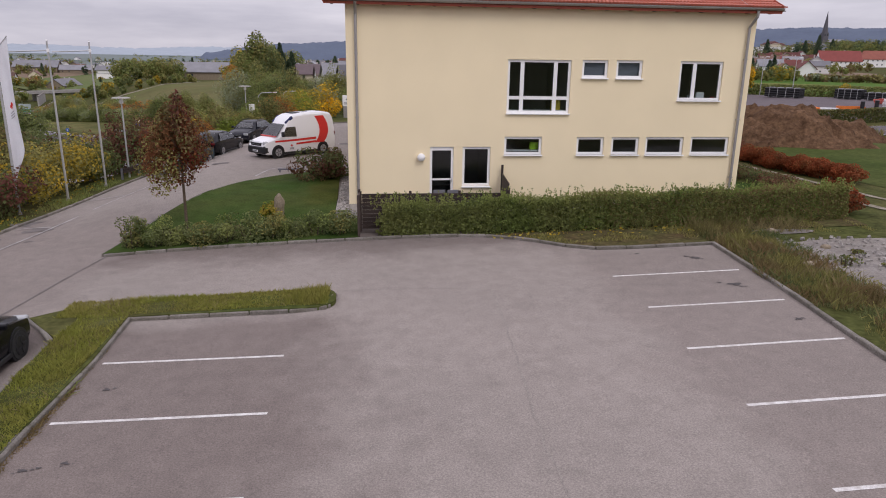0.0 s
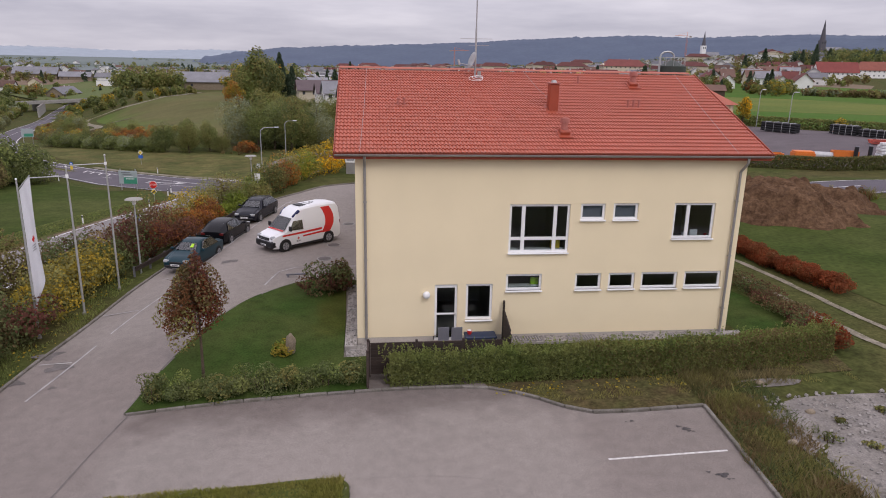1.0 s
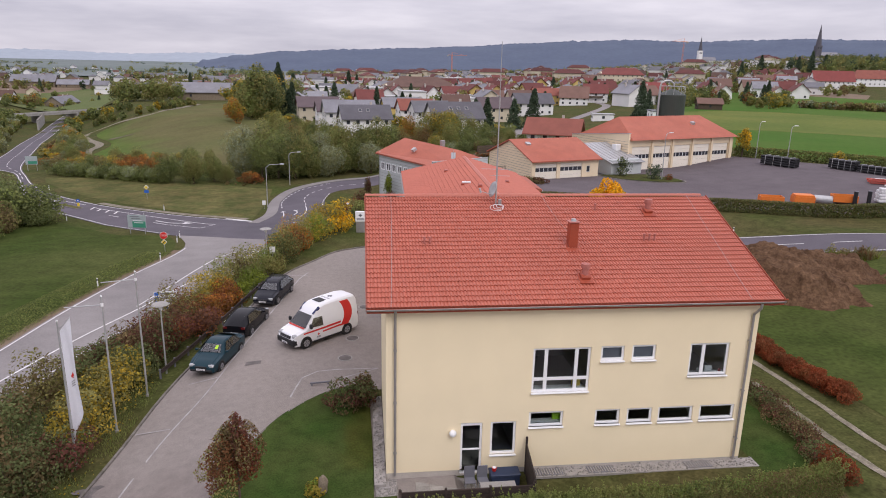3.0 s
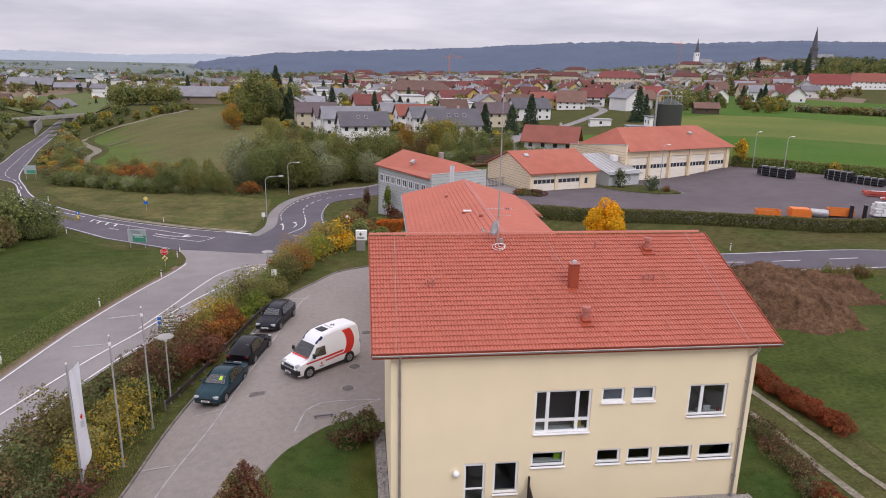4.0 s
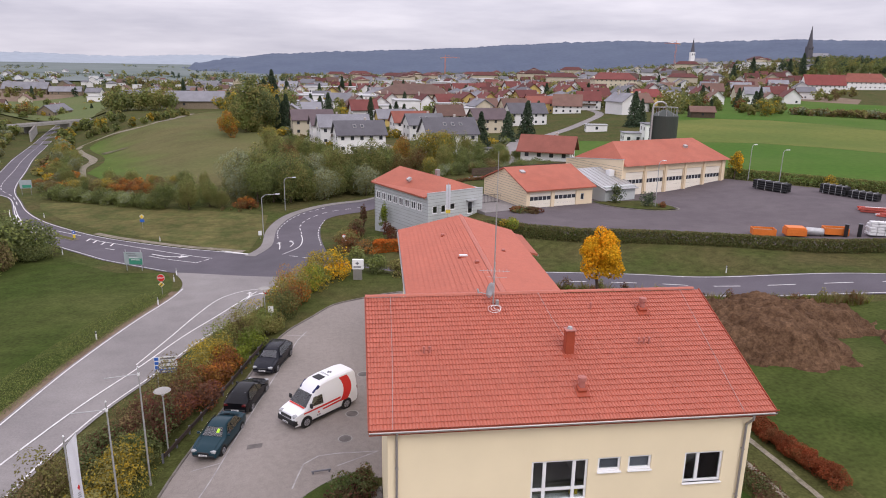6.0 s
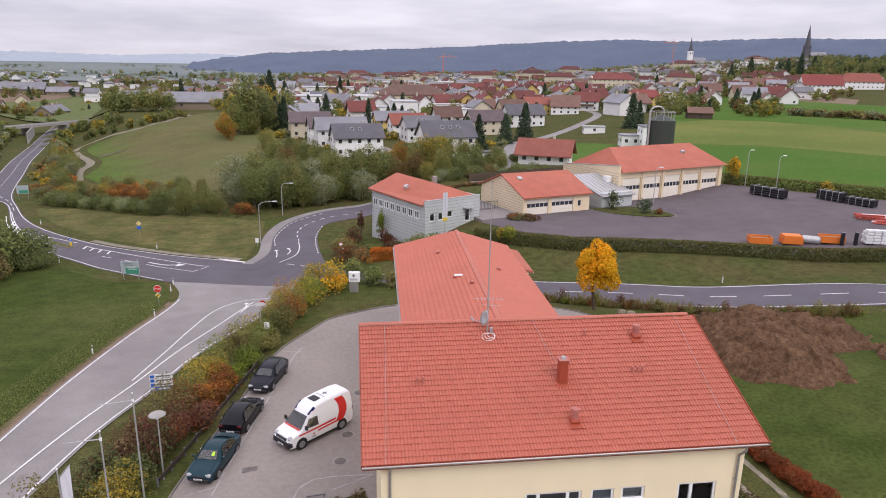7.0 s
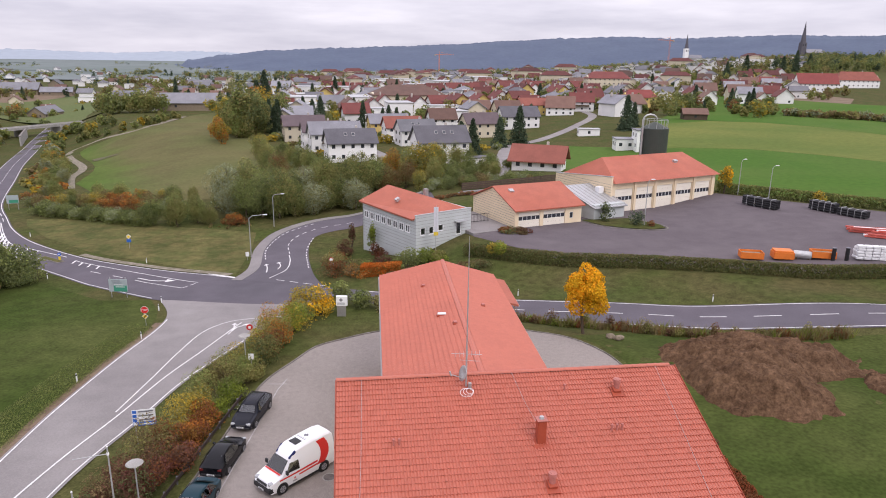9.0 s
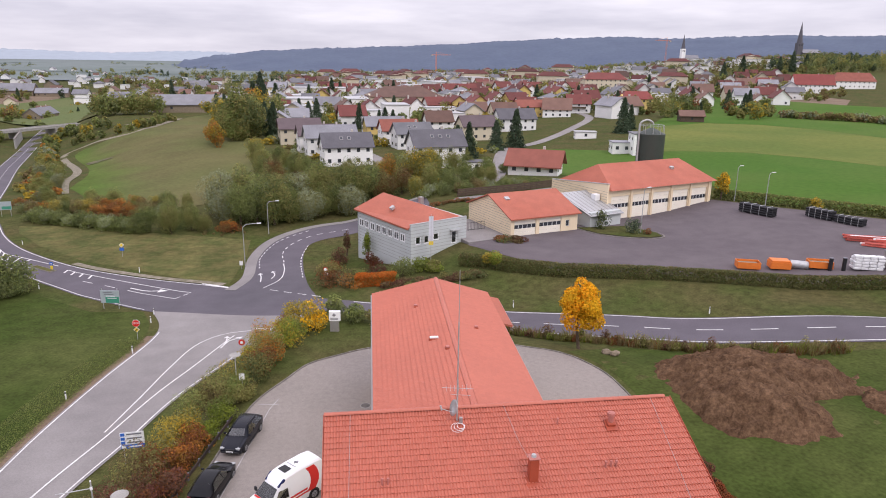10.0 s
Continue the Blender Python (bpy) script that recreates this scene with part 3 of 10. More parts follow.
stripe(smoothed([(-21.0, 33), (-20.1, 41), (-19.4, 48), (-18.2, 55.4), (-15.6, 59.6), (-12.5, 61)]), 0.14, 0.11)
stripe(V2([(-12.2, 61.9), (-8.8, 61.2)]), 0.5, 0.11)
stripe(offset(even(minor_w, 100), -0.3)[:92], 0.14, 0.11)
stripe(offset(even(minor_e, 100), 0.3)[:88], 0.14, 0.11)
ribbon("verge", offset(even(minor_w, 90)[:82], 0.9), offset(even(minor_w, 90)[:82], 0.05), M["soil"], 0.03, 1.5, 1, "bare brown soil verge beside the side road", "verge")

# site: car park, drive and yard round the hall in one sheet
west_kerb = [(-12.66, -59.99), (-13.39, -9.15), (-12.6, 5), (-11.8, 12.3), (-9.8, 21), (-7.9, 29.3), (-5.3, 34.2), (-3.6, 37), (-1, 38.6), (2.5, 40.2), (9, 41.4), (14, 41), (18.3, 39.4), (21.4, 37.7), (23.5, 33.6), (24.3, 30.6), (24.6, 26)]
site_line = smoothed(west_kerb, 4)
drape("car_park", site_line + V2([(23, 20), (18.6, 15), (17.3, 8.2), (-0.5, 8.2), (-0.5, -3.3), (4.93, -4.3), (6.34, -5.1), (7.71, -6.35), (12.0, -6.56), (11.12, -15.29), (10.84, -60.27)]), M["asphalt"], 0.045, 1.5,
      "worn grey asphalt of a car park and drive", "car park")

KERB_STONE = {}


def kerb(line, name="kerb", label="granite kerb stones edging the asphalt", w=0.13, h=0.1, ln=1.0):
    """A row of kerb stones, each a piece of its own."""
    holder = tagged(new(name), label, "kerb", kind="structure")
    n = max(1, round(length(line) / ln))
    p = even(line, n + 1)
    for a, b in zip(p, p[1:]):
        d = (b - a).length
        key = (w, h)
        if key not in KERB_STONE:
            bm = bmesh.new()
            box(bm, (0, 0, h / 2 - 0.08), (ln - 0.02, w, h + 0.16), bevel=0.02)
            KERB_STONE[key] = bpy.data.meshes.new("kerb_stone")
            bm.to_mesh(KERB_STONE[key])
            KERB_STONE[key].materials.append(M["kerb"])
            bm.free()
        o = new("kerb_stone", KERB_STONE[key])
        za, zb = H(a.x, a.y) + 0.045, H(b.x, b.y) + 0.045
        m = pose((a.x + b.x) / 2, (a.y + b.y) / 2, (za + zb) / 2 + random.uniform(-0.008, 0.008), 0, -math.degrees(math.atan2(zb - za, d)), math.degrees(math.atan2(b.y - a.y, b.x - a.x)))
        o.matrix_world = m @ Matrix.Diagonal((d / ln, 1, 1, 1))
        o.parent = holder
    return holder


kerb([p for p in site_line if p.y > -30])
kerb(smoothed([(-7.93, -4.52), (-4.21, -4.12), (0.41, -3.94), (3.6, -4.08), (4.93, -4.36), (6.24, -5.15), (7.7, -6.41), (9.18, -6.63), (11.99, -6.61)], 5))
kerb(V2([(11.99, -6.61), (11.61, -11.14), (11.12, -15.29), (10.84, -28.27)]))
lawn_edge = smoothed([(-7.93, -4.52), (-7.62, -1.7), (-6.88, 1.01), (-6.1, 3.4), (-5.1, 5.6), (-3.6, 7.4), (-2.3, 8.4), (-0.7, 9.0)], 5)
kerb(lawn_edge)
drape("lawn", lawn_edge + V2([(-0.55, 2), (-0.55, -1.22), (0.42, -1.22), (0.42, -3.85), (-4.21, -4.05)]), M["lawn"], 0.15, 0.8, "mown green lawn beside the drive", "lawn", 0.2, jitter=0.06)
# the island between the bays
isl = smoothed([(-7.54, -10.37), (-6.75, -9.86), (-5.45, -9.61), (-3.02, -9.39), (-0.63, -9.32), (-0.11, -9.92), (-0.51, -10.68), (-2.78, -10.69), (-5.11, -10.65)], 5)
isl_b = V2([(-5.11, -10.65), (-5.02, -13.14), (-5.11, -15.93), (-5.07, -30.06)])
isl_c = V2([(-6.11, -30.09), (-6.19, -14.61), (-6.36, -11.79), (-7.54, -10.37)])
kerb(isl)
kerb(isl_b)
kerb(isl_c)
drape("grass_island", isl, M["grass"], 0.16, 0.7, "overgrown grass island between parking bays", "grass island", 0.2, jitter=0.06)
drape("grass_island", V2([(-5.11, -10.65), (-7.54, -10.37), (-6.36, -11.79), (-6.19, -14.61), (-6.11, -30.09), (-5.07, -30.06), (-5.11, -15.93), (-5.02, -13.14)]), M["grass"], 0.16, 0.7, "overgrown grass strip between parking bays", "grass island", 0.2, jitter=0.06)
# paint of the bays
for x0, y0, x1, y1 in ((7.62, -9.3, 11.38, -9.32), (7.63, -11.8, 11.19, -11.82), (7.46, -14.26, 11.03, -14.27), (7.4, -16.7, 10.9, -16.72), (7.3, -19.15, 10.8, -19.17)):
    stripe(V2([(x0, y0), (x1, y1)]), 0.085, 0.05, material=M["bay_paint"], label="white painted parking bay line")
for y in (-13.14, -15.58, -18.02):
    stripe(V2([(-4.83, y), (-1.07, y - 0.18)]), 0.08, 0.05, material=M["bay_paint"], label="white painted parking bay line")
thin = mat("worn_paint", (0.42, 0.4, 0.39), 0.85, 0.2, 1.5, 20, 0.1, col2=(0.28, 0.26, 0.255))
for line in ([(-11.9, -3), (-11.58, -0.79), (-10.77, 4.58), (-9.64, 9.11), (-8.72, 14.5), (-7.5, 21.3), (-6.3, 28.6)], [(-4.9, 7.6), (-4.0, 10.6), (-0.1, 10.9)], [(-2.5, 9.6), (-0.2, 10.85)], [(-12.9, 0.3), (-11.6, 0.25)], [(-12.4, 5.85), (-10.7, 5.8)], [(-11.0, 10.9), (-9.4, 11.0)], [(-7.3, 29.6), (-5.6, 29.4)], [(-6.3, 28.6), (-5.7, 30.4)]):
    stripe(smoothed(line, 4), 0.09, 0.06, material=thin, label="faded painted line on the asphalt")
# seams and stains in the asphalt
for line in ([(-7.82, -4.63), (-8.14, -6.61), (-8.51, -9.77), (-8.97, -12.73)], [(-7.64, -10.31), (-8.5, -10.0)]):
    stripe(smoothed(line, 4), 0.06, 0.056, "asphalt_seam", M["crack"], "dark open seam in the asphalt")
for line in ([(-0.12, -9.24), (2.34, -9.44), (4.05, -9.83)], [(4.05, -9.83), (3.91, -12.56), (3.69, -15.52), (3.57, -17.18), (3.56, -19.11), (3.65, -22.11)]):
    wob = [p + Vector((0.09 * noise.noise(Vector((i * 0.31, 2, 0))) + 0.03 * noise.noise(Vector((i * 1.7, 5, 0))), 0.09 * noise.noise(Vector((i * 0.37, 8, 0))))) for i, p in enumerate(even(smoothed(line, 6), 70))]
    stripe(wob, 0.045, 0.049, "asphalt_seam", M["seam"], "worn soft seam in the asphalt", cell=0.15)


def blot(x, y, r, material, name="stain", label="dark oil stain on the asphalt", dz=0.058, sx=1.0):
    k = random.random() * 9
    pts = [(x + sx * r * (1 + 0.35 * math.sin(3 * a + k) + 0.2 * math.sin(5 * a + 2 * k)) * math.cos(a), y + r * (1 + 0.35 * math.sin(3 * a + k)) * math.sin(a)) for a in [i * math.pi / 9 for i in range(18)]]
    return drape(name, pts, material, dz, 1.0, label, "stain")


spat = random.Random(17)
for x, y, r, sx in ((10.7, -7.95, 0.2, 1.7), (9.15, -7.25, 0.12, 1.4), (10.6, -10.5, 0.24, 1.6), (10.75, -13.1, 0.1, 1.6), (-4.61, -17.03, 0.09, 1.8), (-4.04, -16.9, 0.08, 1.6), (-4.3, -14.4, 0.1, 1.5)):
    for k in range(6):
        a, d = spat.uniform(0, 6.28), r * spat.uniform(0.0, 1.5) if k else 0
        blot(x + sx * d * math.cos(a), y + 0.7 * d * math.sin(a), r * (0.42 if k == 0 else spat.uniform(0.1, 0.26)), M["stain"], sx=sx, dz=0.057 + 0.0004 * k)
for x, y, r in ((-12.9, 1.19, 0.4), (-11.95, -0.11, 0.4), (-13.0, -1.4, 0.25), (-11.4, -2.02, 0.12)):
    blot(x, y, r, M["crack"], "tarmac_patch", "dark patch mended in the asphalt", sx=1.3)


blot(-104.0, 274.6, 5.0, M["rut"], "soil_patch", "bare reddish soil patch in the field", 0.3, 0.9)


def manhole(x, y, r=0.38):
    t = thing("manhole_cover", "round dark iron manhole cover set in the asphalt", "manhole cover", (x, y, H(x, y) + 0.04), group="manhole covers")
    part("rim", rods(((0, 0, 0), (0, 0, 0.02), r + 0.07, None, 28)), M["concrete"], t)
    part("lid", rods(((0, 0, 0.0), (0, 0, 0.028), r, None, 28)), M["crack"], t)


drape("drain_cover", V2([(-8.0, 11.95), (-7.1, 12.0), (-7.1, 12.5), (-8.0, 12.45)]), M["crack"], 0.058, 0.5, "square dark drain cover set in the asphalt", "drain cover")
for p in ((-2.1, 12.5), (-1.7, 15.6), (-0.9, 21.5), (1.6, 28.4), (0.8, 24.2)):
    manhole(*p)

# grounds to the sides
drape("gravel_patch", smoothed([(13.7, -7.6), (15.5, -6.35), (19.41, -6.2), (24.67, -6.6), (30.72, -9.0), (30.52, -15.89), (22.89, -20.11), (16.27, -17.27), (14.1, -12.63), (13.7, -7.6)], 4)[:-1], M["gravel"], 0.03, 1.0, "pale gravel patch with weeds", "gravel", jitter=0.08)
drape("gravel_patch", smoothed([(13.6, -5.1), (15, -4.75), (16.6, -4.9), (16.2, -5.3), (14.6, -5.4), (13.6, -5.1)], 4)[:-1], M["gravel"], 0.03, 0.5, "small bare gravel spot in the verge", "gravel", jitter=0.22)
for line in ([(21.9, 16), (23.1, 11), (23.75, 4.7), (24.0, 0.2), (25.2, -5), (29, -13), (36, -20)], [(20.4, 15), (21.4, 9), (21.9, 3.6), (22.2, -1), (23.3, -6), (27, -14.5), (34, -21.5)]):
    ln = [q + Vector((0.16 * noise.noise(Vector((i * 0.5, 1, 0))), 0)) for i, q in enumerate(even(smoothed(line, 6), 60))]
    wob = [noise.noise(Vector((i * 0.45, line[0][0], 0))) for i in range(len(ln))]
    ribbon("track", [q + Vector((-0.2 - 0.13 * k, 0)) for q, k in zip(ln, wob)], [q + Vector((0.2 + 0.13 * k, 0)) for q, k in zip(ln, wob[::-1])], M["path"], 0.03, 0.4, 2, "pale stony wheel rut of a grass track", "track")
drape("meadow", V2([(25.2, 15.5), (24.7, 20), (25.3, 26), (25.0, 31), (24.2, 34.6), (22.4, 38.6), (30, 42.5), (40, 40), (56, 36), (120, 14), (120, -30), (40, -30), (31, -10), (26.6, 1)]), M["meadow"], 0.02, 2.0, "green meadow beside the site", "meadow")
drape("lawn", V2([(16.99, -1.84), (20.62, -1.41), (21, 1), (19.5, 6), (17.5, 9), (16.8, 14), (16.5, 14)]), M["lawn"], 0.02, 1.0, "mown grass beside the house", "lawn")
drape("meadow", [p + Vector((-1.2, 0)) for p in even(minor_w, 40)] + V2([(-36, 72.2), (-47, 82.5), (-60, 94.5), (-72, 113), (-86, 136), (-140, 150), (-200, 60), (-120, -60), (-60, -70)]), M["meadow"], 0.02, 2.5, "green meadow between the two roads", "meadow")
drape("grass_bank", V2([(-19, 83.8), (-35, 93.8), (-47, 101), (-60, 114), (-69, 126), (-72, 133), (-62, 131), (-44, 122), (-30, 117), (-19.5, 113), (-18.6, 98)]), M["dry"], 0.03, 2.0, "dry grass bank above the road", "grass bank")
drape("verge", V2([(4.2, -3.9), (5.2, -4.55), (6.4, -5.3), (7.8, -6.3), (11.9, -6.5), (12.3, -4.9), (19.3, -4.3), (19.6, -2.9), (12, -4.1), (6, -3.85)]), M["litter"], 0.025, 0.7, "brown thin grass and leaf litter under the hedge", "verge", jitter=0.03)
# depot yard
drape("depot_yard", V2([(20.3, 84), (23.5, 78), (31, 68.7), (54, 61.6), (72, 55), (84, 51), (104, 62), (112, 80), (97, 93), (85, 103), (78, 110), (53, 103.5), (44, 102), (41, 93), (28, 88.5), (22.5, 99), (20, 99)]), M["yard"], 0.05, 2.0, "dark asphalt of the depot yard", "yard")
# fields
drape("field", smoothed([(-85.2, 195.6), (-97.0, 245.9), (-132.3, 326.6), (-122.2, 338.1), (-101.9, 362.1), (-98.6, 447.0), (-59.8, 453.5), (-37.9, 334.2), (-33.3, 226.8), (-27.3, 174.3), (-36.1, 147.6), (-58.9, 152.7), (-85.2, 195.6)], 4)[:-1], M["field_brown"], 0.12, 3.0, "sprouting brown-green field on a low hill", "field")
ln = smoothed([(-82.1, 182.7), (-93.8, 214.7), (-102.9, 250.0), (-137.9, 327.4), (-130.6, 345.3), (-104.8, 339.8), (-104.0, 403.7), (-103.7, 419.6), (-104.5, 366.7), (-121.3, 373.0)], 5)
stripe(ln, 3.0, 0.2, "track", M["path"], "pale farm track round the field", cell=3)
field_a = [(103.6, 219.3), (124.1, 219.7), (145.7, 205.9), (156.3, 183.5), (160.1, 158.8), (165.8, 138.9)]
field_b = [(150.6, 304.3), (194.0, 328.1), (221.2, 318.1), (235.7, 292.1), (240.7, 253.8), (244.6, 218.9)]
field_c = [(196.7, 378.0), (312.1, 557.2), (357.1, 584.5), (363.9, 504.0), (384.5, 460.7), (399.8, 442.6), (406.1, 384.3)]
drape("field", V2([(84, 110), (98, 99), (122, 88), (330, 30)] + field_a[::-1]), M["field_green"], 0.1, 6.0, "bright green winter crop field", "field")
drape("field", V2(field_a + field_b[::-1]), M["field_yellow"], 0.14, 8.0, "yellowish stubble field strip", "field")
drape("field", V2(field_b + field_c[::-1]), M["field_green"], 0.18, 9.0, "bright green crop field behind the stubble", "field")
drape("field", V2(field_c[2:5] + [(423.9, 506.9), (421.0, 588.5), (413.3, 708.1)]), M["soil"], 0.24, 10.0, "ploughed brown field below the houses", "field")
drape("field", V2([(60, 170), (70, 140), (100, 158), (112, 225), (78, 248)]), M["field_green"], 0.1, 5.0, "green meadow by the houses", "field")
# the far sheet's haze is colour and glow in its material
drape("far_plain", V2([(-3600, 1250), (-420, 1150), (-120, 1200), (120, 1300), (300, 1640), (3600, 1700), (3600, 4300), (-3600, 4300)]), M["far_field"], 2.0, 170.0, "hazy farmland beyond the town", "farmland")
# distant patches; the pale and the farthest ones hold haze in their colour
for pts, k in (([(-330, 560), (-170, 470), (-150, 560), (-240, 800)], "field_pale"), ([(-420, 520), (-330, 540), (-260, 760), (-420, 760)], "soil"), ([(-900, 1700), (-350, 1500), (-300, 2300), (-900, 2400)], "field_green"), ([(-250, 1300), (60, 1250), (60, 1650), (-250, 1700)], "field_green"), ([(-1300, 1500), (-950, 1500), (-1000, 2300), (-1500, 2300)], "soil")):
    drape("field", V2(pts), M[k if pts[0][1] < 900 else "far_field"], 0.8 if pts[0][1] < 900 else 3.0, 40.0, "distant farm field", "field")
town_road = smoothed([(30, 140), (38, 152), (46, 178), (63, 243), (84, 268), (112, 310), (144, 370), (150, 430)], 5)
stripe(town_road, 5.0, 0.12, "road", M["pale_road"], "pale residential street climbing through the town", cell=4)
stripe(smoothed([(8, 190), (12, 215), (6, 250), (14, 300)], 5), 5.0, 0.12, "road", M["pale_road"], "pale residential street between houses", cell=4)
# dug earth
def mound(x0, y0, nx, ny, lobes, top, label):
    """A heap of tipped earth: overlapping lobes, furrows and clods of three sizes."""
    st = 0.24
    v, f, keep = [], [], []
    for j in range(ny):
        for i in range(nx):
            x, y = x0 + i * st, y0 + j * st
            wob = 0.2 * noise.noise(Vector((x * 0.3, y * 0.3, 1))) + 0.1 * noise.noise(Vector((x * 0.9, y * 0.9, 6)))
            d = min(math.hypot((x - a) / rx, (y - b) / ry) for a, b, rx, ry in lobes) + wob
            k = ss(1.02, 0.86, d)
            body = top * ss(1.02, 0.25, d) * (0.8 + 0.35 * noise.noise(Vector((x * 0.28, y * 0.28, 8))))
            heap = 0.75 * abs(noise.noise(Vector((x * 0.42, y * 0.42, 4)))) + 0.5 * abs(noise.noise(Vector((x * 0.95, y * 0.95, 9))))
            clod = 0.34 * max(0, noise.noise(Vector((x * 2.1, y * 2.1, 2)))) + 0.2 * max(0, noise.noise(Vector((x * 4.3, y * 4.3, 7))))
            keep.append(k > 0)
            v.append((x, y, H(x, y) - 0.12 + body + (0.12 + heap + clod) * k))
    for j in range(ny - 1):
        for i in range(nx - 1):
            q = (j * nx + i, j * nx + i + 1, (j + 1) * nx + i + 1, (j + 1) * nx + i)
            if any(keep[c] for c in q):
                f.append(q)
    bm = welded((v, f))
    bmesh.ops.delete(bm, geom=[c for c in bm.verts if not c.link_faces], context="VERTS")
    return tagged(part("earth_mound", bm, M["mound"]), label, "earth mound")


def welded(vf):
    bm = bmesh.new()
    vs = [bm.verts.new(p) for p in vf[0]]
    for f in vf[1]:
        bm.faces.new([vs[i] for i in f])
    bmesh.ops.remove_doubles(bm, verts=bm.verts[:], dist=1e-4)
    return bm


mound(25, 16, 125, 105, ((39.4, 31.6, 10.6, 7.0), (34.2, 25.2, 6.4, 6.6)), 2.7, "broad heap of tipped brown earth with clods on the meadow")
mound(42, 18, 60, 50, ((48.5, 23.8, 4.6, 3.4),), 0.7, "low heap of brown earth further along the meadow")

# ---- main building ----
def pierced(x0, x1, z0, z1, holes, thick, y=0.0):
    """An upright wall along x with its outer face at y, with rectangular holes and their reveals."""
    xs = sorted({x0, x1, *(h[0] for h in holes), *(h[2] for h in holes)})
    zs = sorted({z0, z1, *(h[1] for h in holes), *(h[3] for h in holes)})
    inside = lambda x, z: any(h[0] < x < h[2] and h[1] < z < h[3] for h in holes)
    v, f = [], []

    def quad(*p):
        k = len(v)
        v.extend(p)
        f.append((k, k + 1, k + 2, k + 3))
    for a, b in zip(xs, xs[1:]):
        for c, d in zip(zs, zs[1:]):
            if not inside((a + b) / 2, (c + d) / 2):
                quad((a, y, c), (b, y, c), (b, y, d), (a, y, d))
                quad((b, y + thick, c), (a, y + thick, c), (a, y + thick, d), (b, y + thick, d))
    for a, c, b, d in holes + [(x0, z0, x1, z1)]:
        quad((a, y, c), (a, y + thick, c), (b, y + thick, c), (b, y, c))
        quad((a, y, d), (b, y, d), (b, y + thick, d), (a, y + thick, d))
        quad((a, y, c), (a, y, d), (a, y + thick, d), (a, y + thick, c))
        quad((b, y, c), (b, y + thick, c), (b, y + thick, d), (b, y, d))
    return v, f


W, DEP, EAVE, RIDGE_Y, RIDGE = 16.35, 7.3, 7.95, 7.45, 11.1
SLOPE = (RIDGE - 8.03) / (RIDGE_Y + 0.35)
ROOF_X0, ROOF_X1 = -0.78, 17.15
house = thing("station_building", "two-storey cream stucco building with a red tiled single-slope roof", "building")
WINDOWS = [("big", 6.28, 3.8, 8.84, 5.87), ("small", 9.28, 5.2, 10.34, 5.89), ("small", 10.68, 5.2, 11.77, 5.9), ("two", 13.34, 4.36, 15.17, 5.9),
           ("low", 6.25, 2.14, 7.8, 2.87), ("low", 9.25, 2.14, 10.4, 2.86), ("low", 10.72, 2.15, 11.9, 2.86), ("low", 12.18, 2.14, 13.82, 2.87), ("low", 14.13, 2.15, 15.8, 2.88)]
DOOR, DWIN = (3.24, 0.16, 4.2, 2.46), (4.56, 0.86, 5.7, 2.46)
holes = [w[1:] for w in WINDOWS] + [DOOR, DWIN]
part("wall", pierced(0, W, 0.16, EAVE + 0.1, holes, 0.36), M["stucco"], house)
bm = bmesh.new()
box(bm, (0.18, DEP / 2, (EAVE + 0.4) / 2), (0.36, DEP - 0.72, EAVE - 0.2))
part("wall", bm, M["stucco"], house)
bm = bmesh.new()
box(bm, (W - 0.18, DEP / 2, (EAVE + 0.4) / 2), (0.36, DEP - 0.72, EAVE - 0.2))
part("wall", bm, M["stucco"], house)
part("wall", boxes(((W / 2, DEP - 0.18, RIDGE / 2 - 0.1), (W, 0.36, RIDGE - 0.5))), M["stucco"], house)
for x in (0.18, W - 0.18):
    v = [(x + s, y, z) for s in (-0.18, 0.18) for y, z in ((0.0, EAVE + 0.1), (DEP, EAVE + 0.1), (DEP, RIDGE - 0.3))]
    part("gable", (v, [(0, 1, 2), (3, 5, 4), (0, 3, 4, 1), (1, 4, 5, 2), (2, 5, 3, 0)]), M["stucco"], house)
part("plinth", boxes(((W / 2 + 2.15, 0.2, -0.1), (W - 4.3, 0.38, 0.52)), ((1.6, 0.2, -0.29), (3.2, 0.38, 0.9)), ((3.72, 0.2, -0.2), (1.1, 0.38, 0.3)), ((0.2, DEP / 2, -0.1), (0.38, DEP - 0.8, 0.9)), ((W - 0.2, DEP / 2, -0.1), (0.38, DEP - 0.8, 0.52))), M["stucco_pale"], house)
part("floor_slab", boxes(((W / 2, DEP / 2, 0.05), (W - 0.8, DEP - 0.8, 0.1)), ((W / 2, DEP / 2, 3.3), (W - 0.74, DEP - 0.74, 0.3)), ((W / 2, DEP / 2, 6.9), (W - 0.74, DEP - 0.74, 0.2))), M["interior"], house)
part("inner_wall", boxes(((W / 2, 4.6, 1.6), (W - 0.74, 0.15, 3.1)), ((W / 2, 4.6, 5.1), (W - 0.74, 0.15, 3.3)), ((9.12, 2.45, 5.1), (0.12, 4.1, 3.3)), ((12.5, 2.45, 5.1), (0.12, 4.1, 3.3)), ((6.0, 2.45, 5.1), (0.12, 4.1, 3.3)), ((8.6, 2.45, 1.6), (0.12, 4.1, 3.1)), ((6.0, 2.45, 1.6), (0.12, 4.1, 3.1))), M["interior"], house)


